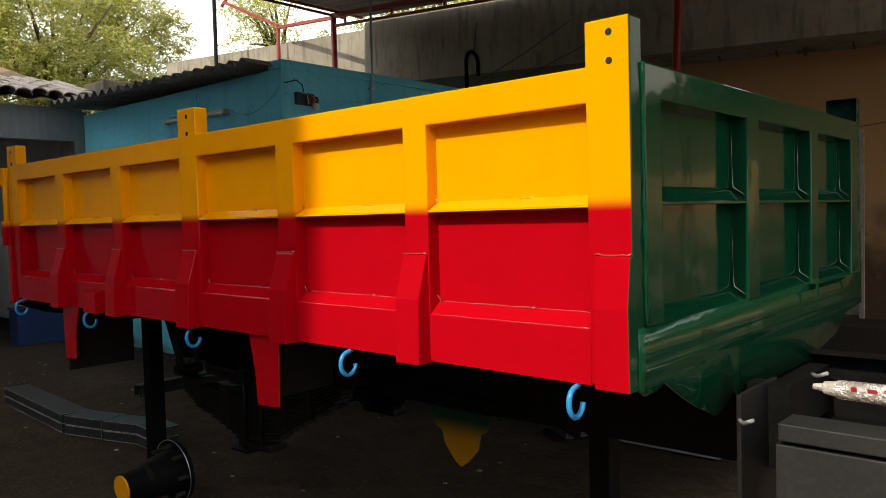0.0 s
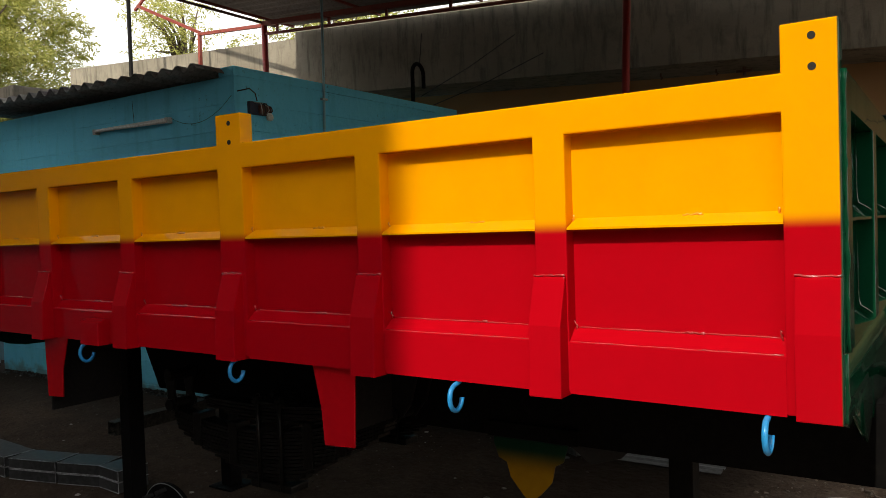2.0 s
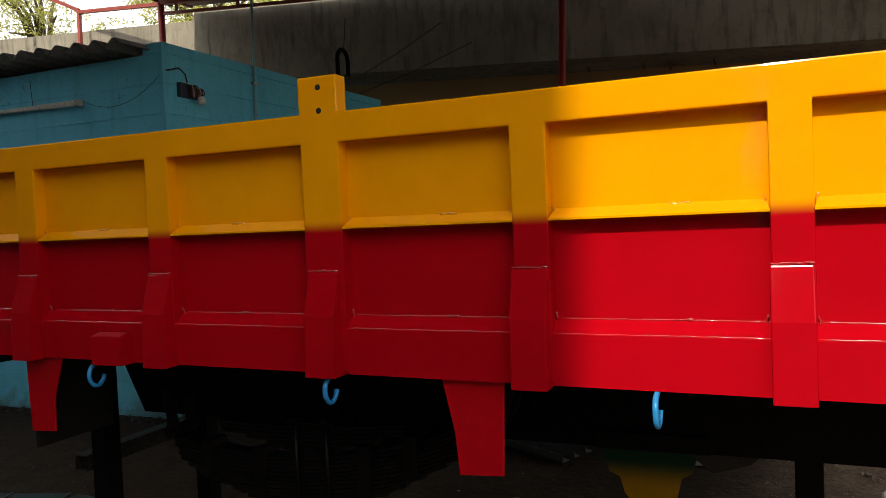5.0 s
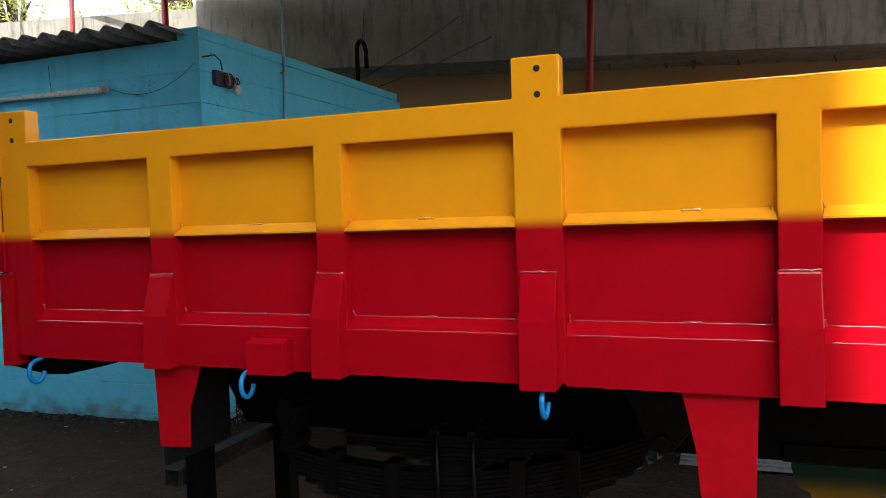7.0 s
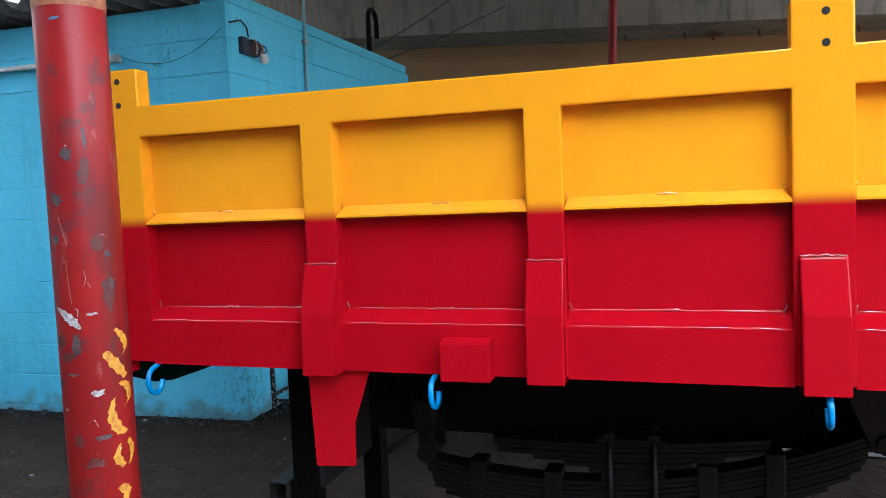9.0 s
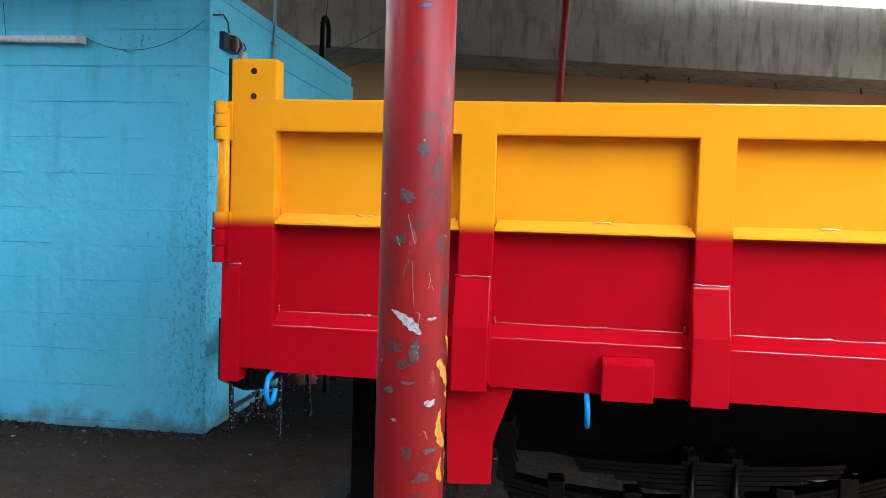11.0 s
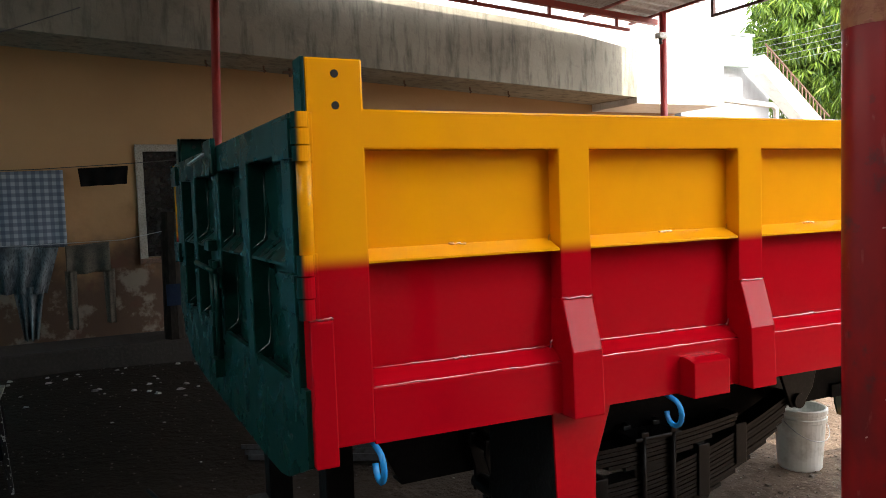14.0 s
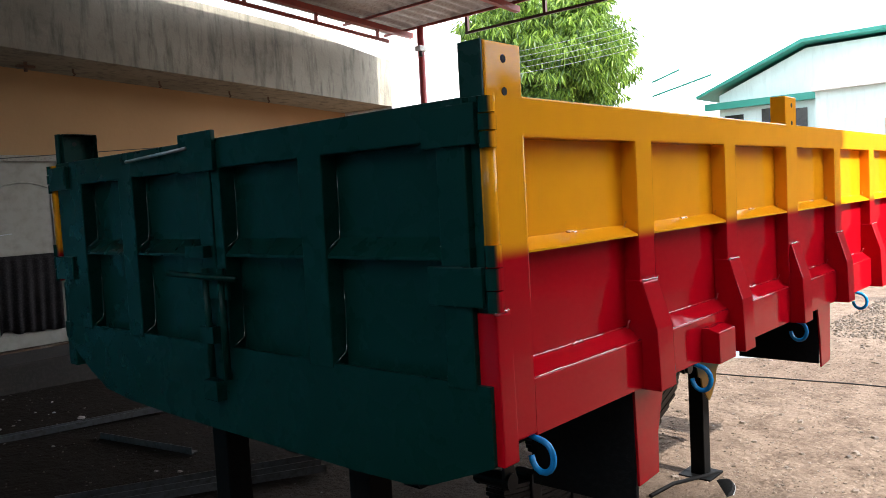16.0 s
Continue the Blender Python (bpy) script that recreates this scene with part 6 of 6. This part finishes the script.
# Shade behind the opening comes from this near-black back.
part("back", boxes((-15.0, -14.9, -3.0, 4.85, -0.1, 4.4)), painted_shade, low)
part("roof_deck", corrugated(-15.0, -10.9, -3.0, 5.1, lambda x, y: 3.30 - 0.28 * (x + 10.9), along="x", wave=0.4, amp=0.02), wood, low)
tile_me = None
for j in range(26):
    for i in range(4):
        y = 5.0 - j * 0.20
        x = -10.78 - i * 0.34
        if tile_me is None:
            bm = bmesh.new()
            n = 7
            A = [[bm.verts.new((xx, (0.115 - 0.012 * e) * math.cos(math.pi * q / n), (0.085 - 0.01 * e) * math.sin(math.pi * q / n) - t)) for q in range(n + 1)] for t in (0, 0.016) for e, xx in ((0, 0.0), (1, -0.42))]
            for q in range(n):
                bm.faces.new((A[0][q], A[0][q + 1], A[1][q + 1], A[1][q]))
                bm.faces.new((A[2][q], A[3][q], A[3][q + 1], A[2][q + 1]))
                bm.faces.new((A[0][q], A[2][q], A[2][q + 1], A[0][q + 1]))
            tile_me = bpy.data.meshes.new("tile")
            bm.to_mesh(tile_me)
            bm.free()
            tile_me.materials.append(clay)
        o = new("tile", tile_me)
        o.parent = low
        o.matrix_basis = Matrix.Translation(Vector((x, y, 3.36 - 0.28 * (x + 10.9) + 0.012 * math.sin(j * 2.1 + i))) - low.location) @ pose(0, 0, 0, 0, 15.6, 2 * math.sin(j * 1.7))
chim = thing("concrete_block", (-11.0, 5.3, 3.3), "dark concrete block on the roof edge", "block")
part("block", boxes((-11.35, -10.75, 5.05, 5.55, 3.30, 3.62)), concrete, chim, bevel=0.02)
bluebox = thing("blue_box", (-10.85, 4.15, 0), "dark blue painted steel box on the ground", "box")
part("case", boxes((-10.99, -10.70, 3.75, 4.55, 0.0, 0.47)), worn("navy_enamel", (0.01, 0.03, 0.14), (0.015, 0.045, 0.18), (0.03, 0.05, 0.1), 4, 30, 0.45), bluebox, bevel=0.01)
part("lid", boxes((-11.0, -10.68, 3.73, 4.57, 0.472, 0.50)), bpy.data.materials["navy_enamel"], bluebox, bevel=0.006)

# lean-to frame and black pole behind the hut
frame_ = thing("red_frame", (-11.2, 8.6, 3.4), "thin red steel frame reaching over the wall", "frame")
for a, b_, r in (((-11.27, 8.5, 3.6), (-11.25, 8.5, 5.03), 0.035), ((-11.25, 8.5, 5.03), (-12.9, 8.5, 5.78), 0.035), ((-11.25, 8.5, 5.0), (-9.17, 8.02, 4.70), 0.035), ((-12.7, 8.5, 5.90), (-13.0, 8.5, 5.72), 0.03)):
    bm = bmesh.new()
    tube(bm, [a, b_], r, 4)
    part("bar", bm, truss_red, frame_)
bpole = thing("black_pole", (-12.5, 8.0, 0), "thin black steel pole against the sky", "pole")
bm = bmesh.new()
tube(bm, [(-12.5, 8.0, 0), (-12.47, 8.0, 5.80)], 0.035, 10)
part("pipe", bm, black, bpole, smooth=True)


# ---- trees ----
def leaves(centres, per, length, width, droop, seed, spread):
    """Many small folded leaves fanning out from sprig centres, as one mesh."""
    rng = np.random.default_rng(seed)
    c = np.repeat(np.array(centres), per, axis=0)
    n = len(c)
    d = rng.normal(0, 1, (n, 3))
    d[:, 2] = d[:, 2] * 0.6 - droop
    d /= np.linalg.norm(d, axis=1)[:, None]
    p = c + d * length * rng.uniform(0.1, 0.5, n)[:, None] + rng.normal(0, 1, (n, 3)) * np.array(spread)
    s = np.cross(d, rng.normal(0, 1, (n, 3)))
    s /= np.linalg.norm(s, axis=1)[:, None]
    up = np.cross(s, d)
    ln = length * rng.uniform(0.6, 1.25, n)[:, None]
    wd = width * rng.uniform(0.7, 1.2, n)[:, None]
    sag = np.array([0, 0, -1.0]) * ln * 0.12 * droop
    mid = p + d * ln * 0.45
    tip = p + d * ln + sag
    v = np.stack([p, mid + s * wd - up * wd * 0.35, tip, mid - s * wd - up * wd * 0.35], 1).reshape(-1, 3)
    k = np.arange(n)[:, None] * 4
    f = np.concatenate([k + [[0, 1, 2]], k + [[0, 2, 3]]], 0)
    return v, f


def tree(name, base, centre, radii, lobes, sprigs, per, length, width, droop, seed, material, label, spread, lobe=0.34):
    """A trunk, a limb to each lobe of the crown, and sprigs of leaves over the lobes."""
    t = thing(name, base, label, "tree")
    rng = np.random.default_rng(seed)
    u = rng.normal(0, 1, (lobes, 3))
    u /= np.linalg.norm(u, axis=1)[:, None]
    rr = rng.uniform(0.30, 1.0, lobes)[:, None] ** 0.5
    cores = np.array(centre) + u * rr * (1 - lobe * 0.5) * np.array(radii)
    size = lobe * rng.uniform(0.65, 1.25, lobes)
    b0 = Vector(base)
    mid = Vector((centre[0], centre[1], centre[2] - radii[2] * 0.5))
    bm = bmesh.new()
    tube(bm, [b0, b0.lerp(mid, 0.5) + Vector((0.1, -0.1, 0)), mid], [0.26, 0.21, 0.15], 12)
    trunk = part("trunk", bm, bark, t, smooth=True)
    for core in cores[:24]:
        e = Vector(core)
        bm = bmesh.new()
        tube(bm, [mid.lerp(b0, 0.1), mid.lerp(e, 0.5) + Vector((0, 0, 0.2)), e], [0.09, 0.05, 0.015], 7)
        part("limb", bm, bark, trunk, smooth=True)
    w = rng.normal(0, 1, (lobes, sprigs, 3))
    w /= np.linalg.norm(w, axis=2)[:, :, None]
    w *= (rng.uniform(0.25, 1.0, (lobes, sprigs)) ** 0.4)[:, :, None]
    cs = (cores[:, None, :] + w * size[:, None, None] * np.array(radii)).reshape(-1, 3)
    v, f = leaves(cs, per, length, width, droop, seed + 1, spread)
    me = bpy.data.meshes.new("crown")
    me.from_pydata((v - np.array(base)).tolist(), [], f.tolist())
    me.materials.append(material)
    o = new("crown", me)
    o.parent = t
    tagged(o, kind="stuff")
    return t


tree("mango_tree", (14.5, 14.2, 0), (14.5, 14.3, 5.6), (2.75, 3.0, 2.9), 60, 60, 20, 0.27, 0.026, 1.5, 11, mango_leaf, "dense green mango tree with drooping leaves", (0.05, 0.05, 0.05), 0.33)
tree("neem_tree", (-18.0, 7.4, 0), (-18.0, 7.35, 5.7), (2.2, 3.25, 2.6), 80, 60, 18, 0.12, 0.018, 0.3, 21, neem_leaf, "airy yellow-green tree behind the sheds", (0.05, 0.05, 0.04), 0.26)
tree("neem_tree", (-19.5, 14.3, 0), (-19.0, 14.4, 7.2), (2.2, 2.2, 1.5), 14, 18, 14, 0.14, 0.02, 0.3, 33, neem_leaf, "sparse yellow-green tree beyond the wall", (0.08, 0.08, 0.05), 0.3)
tree("neem_tree", (-14.0, 16.0, 0), (-14.0, 15.0, 7.2), (2.6, 2.2, 1.6), 34, 22, 14, 0.14, 0.02, 0.3, 35, neem_leaf, "sparse yellow-green tree beyond the wall", (0.08, 0.08, 0.05), 0.26)

# ---- white building with stairs, house with green trim ----
stairs_b = thing("white_building", (7.2, 13.5, 0), "pale building with a balcony and an outside stair", "building")
cream_wall = streaked("cream_limewash", (0.36, 0.37, 0.38), (0.44, 0.45, 0.46), (0.26, 0.26, 0.26), 0.35)
part("wall", boxes((4.4, 8.9, 12.3, 16, -0.1, 4.36)), cream_wall, stairs_b)
part("upper_wall", boxes((4.4, 7.9, 13.6, 16, 4.365, 6.4)), white_wall, stairs_b)
part("balcony_parapet", boxes((7.10, 8.15, 12.06, 12.2, 4.30, 4.93)), mint_wall, stairs_b, bevel=0.01)
part("coping", boxes((7.06, 8.19, 12.03, 12.23, 4.932, 4.985)), white_wall, stairs_b)
part("column", boxes((6.08, 6.28, 12.1, 12.3, 4.365, 5.30)), cream_wall, stairs_b, bevel=0.01)
part("column", boxes((7.02, 7.12, 12.4, 12.5, 4.365, 6.0)), cream_wall, stairs_b, bevel=0.01)
bm = bmesh.new()
prism(bm, [(8.10, 4.50), (8.10, 4.12), (8.95, 3.42), (11.4, 1.6), (11.9, 1.6), (9.0, 3.84)], "y", 11.7, 12.05)
fl = part("stair_flight", bm, white_wall, stairs_b)
for k in range(16):
    x = 8.20 + k * 0.115
    z = 4.42 - k * 0.0875
    part("baluster", boxes((x, x + 0.022, 11.71, 11.73, z - 0.10, z + 0.27)), rust, fl)
bm = bmesh.new()
tube(bm, [(8.15, 11.72, 4.72), (10.1, 11.72, 3.25)], 0.022, 6)
part("handrail", bm, rust, fl)
drain = thing("drain_pipe", (4.6, 8.8, 2.95), "white plastic drain pipe at the parapet end", "pipe")
bm = bmesh.new()
tube(bm, [(3.85, 8.72, 3.06), (4.9, 8.72, 3.00), (4.98, 8.72, 2.94), (4.98, 8.72, 2.6)], 0.045, 10)
part("pipe", bm, white_plastic, drain, smooth=True)

HS = thing("house", (22, 7.5, 0), "pale house with a low gable and green roof trim", "house")
bm = bmesh.new()
prism(bm, [(11.0, -0.1), (11.0, 4.6), (8.2, 5.75), (4.9, 5.75), (2.6, 4.7), (2.6, -0.1)], "x", 20.2, 26)
part("wall", bm, mint_wall, HS)
bm = bmesh.new()
prism(bm, [(11.6, 4.62), (8.2, 5.98), (4.7, 5.98), (2.2, 4.75), (2.2, 4.64), (4.7, 5.87), (8.2, 5.87), (11.6, 4.52)], "x", 19.7, 26)
part("roof", bm, green_trim, HS, "green edged low roof")
part("annex_wall", boxes((18.2, 20.2, 3.0, 7.4, -0.1, 4.15)), mint_wall, HS)
part("fascia", boxes((19.9, 20.19, 7.5, 11.4, 4.12, 4.34)), green_trim, HS)
part("fascia", boxes((18.0, 20.19, 2.8, 7.45, 4.152, 4.26)), white_paint, HS)
for y0, y1, z0, z1 in ((10.2, 10.8, 3.2, 3.9), (9.1, 9.6, 3.1, 4.0), (8.2, 8.7, 3.1, 3.9)):
    w = part("window", boxes((20.15, 20.2, y0, y1, z0, z1)), glass_dark, HS)
    part("sill", boxes((20.08, 20.2, y0 - 0.05, y1 + 0.05, z0 - 0.08, z0 - 0.002)), white_paint, w)
rails = thing("roof_rails", (18, 12, 4.5), "two thin green metal rails in the distance", "rail")
for a, b_ in (((18, 12.35, 5.08), (18, 11.4, 5.35)), ((18, 12.35, 4.62), (18, 10.35, 5.05))):
    bm = bmesh.new()
    tube(bm, [a, b_], 0.03, 6)
    part("rail", bm, green_trim, rails)
wire_grey = worn("aluminium_wire", (0.30, 0.31, 0.31), (0.40, 0.41, 0.41), None, 5, 20, 0.5)
wires = thing("overhead_wires", (10, 9, 5), "bundle of thin overhead power wires", "wire")
for k in range(5):
    bm = bmesh.new()
    z0 = 4.25 + 0.16 * k
    tube(bm, [(10.0 + 0.1 * k, 14.0 - 1.1 * q, z0 + 0.10 * q + 0.012 * (q - 6) ** 2) for q in range(16)], 0.0045, 5)
    part("wire", bm, wire_grey, wires)

# ---- litter, gravel ----
def scatter(name, n, xr, yr, size, material, label, cat, seed, flat=0.5):
    rng = random.Random(seed)
    vs, fs = [], []
    for k in range(n):
        x, y = rng.uniform(*xr), rng.uniform(*yr)
        s = size * rng.uniform(0.4, 1.3)
        z = ground_z(x, y)
        o = len(vs)
        a0 = rng.uniform(0, 6.28)
        for q in range(5):
            a = a0 + q * 1.2566
            r = s * rng.uniform(0.7, 1.1)
            vs.append((x + r * math.cos(a), y + r * math.sin(a), z - 0.002))
        for q in range(5):
            a = a0 + q * 1.2566 + 0.3
            r = s * rng.uniform(0.4, 0.75)
            vs.append((x + r * math.cos(a), y + r * math.sin(a), z + s * flat * rng.uniform(0.5, 1.1)))
        for q in range(5):
            fs.append((o + q, o + (q + 1) % 5, o + 5 + (q + 1) % 5, o + 5 + q))
        fs.append(tuple(o + 5 + q for q in range(5)))
    me = bpy.data.meshes.new(name)
    me.from_pydata(vs, [], fs)
    me.materials.append(material)
    return tagged(new(name, me), label, cat, kind="stuff")


# Darker copy of the gravel: the yard's shade is in its colour.
stone_shaded = leaf_mat("gravel_stone_shaded", (0.03, 0.022, 0.017), (0.10, 0.08, 0.065))
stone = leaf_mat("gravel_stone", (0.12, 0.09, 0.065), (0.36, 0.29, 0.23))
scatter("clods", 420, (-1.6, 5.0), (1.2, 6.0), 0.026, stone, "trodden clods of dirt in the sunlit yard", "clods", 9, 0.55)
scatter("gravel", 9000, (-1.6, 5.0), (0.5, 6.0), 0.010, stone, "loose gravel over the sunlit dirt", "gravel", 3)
scatter("gravel", 3000, (-10.5, -2.6), (0.8, 9.0), 0.010, stone_shaded, "loose gravel of the shaded yard, its shade put into the colour", "gravel", 4)
scatter("gravel_heap", 2600, (4.2, 8.0), (1.9, 3.6), 0.022, stone, "low ridge of coarse gravel across the yard", "gravel", 5, 0.8)
paper = leaf_mat("litter_paper", (0.16, 0.15, 0.14), (0.5, 0.48, 0.45))
scatter("litter", 110, (-10.0, -2.8), (2.0, 8.8), 0.022, paper, "scraps of paper and plastic on the dirt", "litter", 6, 0.25)
scatter("litter", 46, (-6.0, -3.0), (7.4, 8.9), 0.034, paper, "scraps of paper by the plinth", "litter", 8, 0.4)

# ---- iron eyes under the sunshade ----
for x in (-3.6, -2.93, -2.12, -1.11, -0.15, 0.45):
    z = parapet_z(x) + 0.01
    e = thing("soffit_hook", (x, 9.3, z), "small rusty iron eye under the sunshade", "hook", "iron eyes under the sunshade")
    bm = bmesh.new()
    tube(bm, [(x, 9.3, z + 0.004), (x, 9.3, z - 0.04), (x + 0.02, 9.3, z - 0.06), (x, 9.3, z - 0.075)], 0.012, 6)
    part("eye", bm, rust, e)
fan = thing("fan_hook", (-2.61, 9.3, parapet_z(-2.61)), "bent iron hook with a socket under the sunshade", "hook")
z = parapet_z(-2.61) + 0.01
bm = bmesh.new()
tube(bm, [(-2.61, 9.3, z + 0.004), (-2.61, 9.3, z - 0.10)], 0.02, 8)
part("rod", bm, rust, fan)
part("plate", boxes((-2.70, -2.52, 9.27, 9.33, z - 0.06, z - 0.035)), rust, fan, bevel=0.004)

# ---- broken plaster along the foot of the hut, dug soil by the stand ----
crumbs = leaf_mat("plaster_crumbs", (0.015, 0.013, 0.011), (0.055, 0.06, 0.06))
scatter("plaster_rubble", 420, (-10.2, -6.0), (4.45, 4.62), 0.018, crumbs, "broken plaster along the foot of the hut", "rubble", 12, 0.9)
scatter("plaster_rubble", 320, (-6.08, -5.93), (4.6, 8.3), 0.018, crumbs, "broken plaster along the foot of the hut", "rubble", 13, 0.9)

# ---- limewashed blocks of the hut walls ----

def block_mesh(length, cut, ends, gap):
    """One block, 0.25 high, 14 mm deep, its face towards -y, its edges worn by `cut` along the bed and `ends` at the sides, `gap` half the bed joint."""
    bm = bmesh.new()
    h = 0.25
    back = [bm.verts.new(p) for p in ((0, 0.014, gap), (length, 0.014, gap), (length, 0.014, h - gap), (0, 0.014, h - gap))]
    rim = [bm.verts.new(p) for p in ((0, cut, gap), (length, cut, gap), (length, cut, h - gap), (0, cut, h - gap))]
    face = [bm.verts.new(p) for p in ((ends, 0, cut + gap), (length - ends, 0, cut + gap), (length - ends, 0, h - cut - gap), (ends, 0, h - cut - gap))]
    for a, b_ in ((back, rim), (rim, face)):
        for k in range(4):
            bm.faces.new((a[k], a[(k + 1) % 4], b_[(k + 1) % 4], b_[k]))
    bm.faces.new(face)
    bmesh.ops.recalc_face_normals(bm, faces=bm.faces)
    me = bpy.data.meshes.new("block")
    bm.to_mesh(me)
    bm.free()
    me.materials.append(hut_blue)
    return me


BLOCK_MESH = [[block_mesh(w, c, e, g) for c, e, g in ((0.004, 0.0, 0.0034), (0.003, 0.0, 0.0022), (0.0008, 0.0, 0.0006), (0.005, 0.0, 0.0028), (0.002, 0.0, 0.0014))] for w in (0.46, 0.23)]
rnd = random.Random(91)
walls = [o for o in bpy.data.objects if o.parent == HUT and o.name.startswith("wall")]
for wall_, length, turn in ((walls[0], 4.30, False), (walls[1], 3.80, True)):
    for r in range(-1, 12):
        z, at, d0 = 0.046 + 0.25 * r, 0.0, rnd.uniform(-0.002, 0.001)
        while at < length - 0.1:
            half = (r % 2 and at == 0.0) or at + 0.46 > length + 0.12
            o = new("block", BLOCK_MESH[1 if half else 0][rnd.choice((0, 1, 1, 2, 2, 3, 4, 4))])
            o.parent = wall_
            d = d0 + rnd.uniform(-0.0004, 0.0004)
            if turn:
                m = Matrix.Translation((HX + d, HY + 0.0125 + at, z)) @ Matrix.Rotation(radians(90), 4, "Z")
            else:
                m = Matrix.Translation((HX - at - (0.23 if half else 0.46), HY - d, z))
            o.matrix_basis = Matrix.Translation(-HUT.location) @ m
            at += 0.23 if half else 0.46
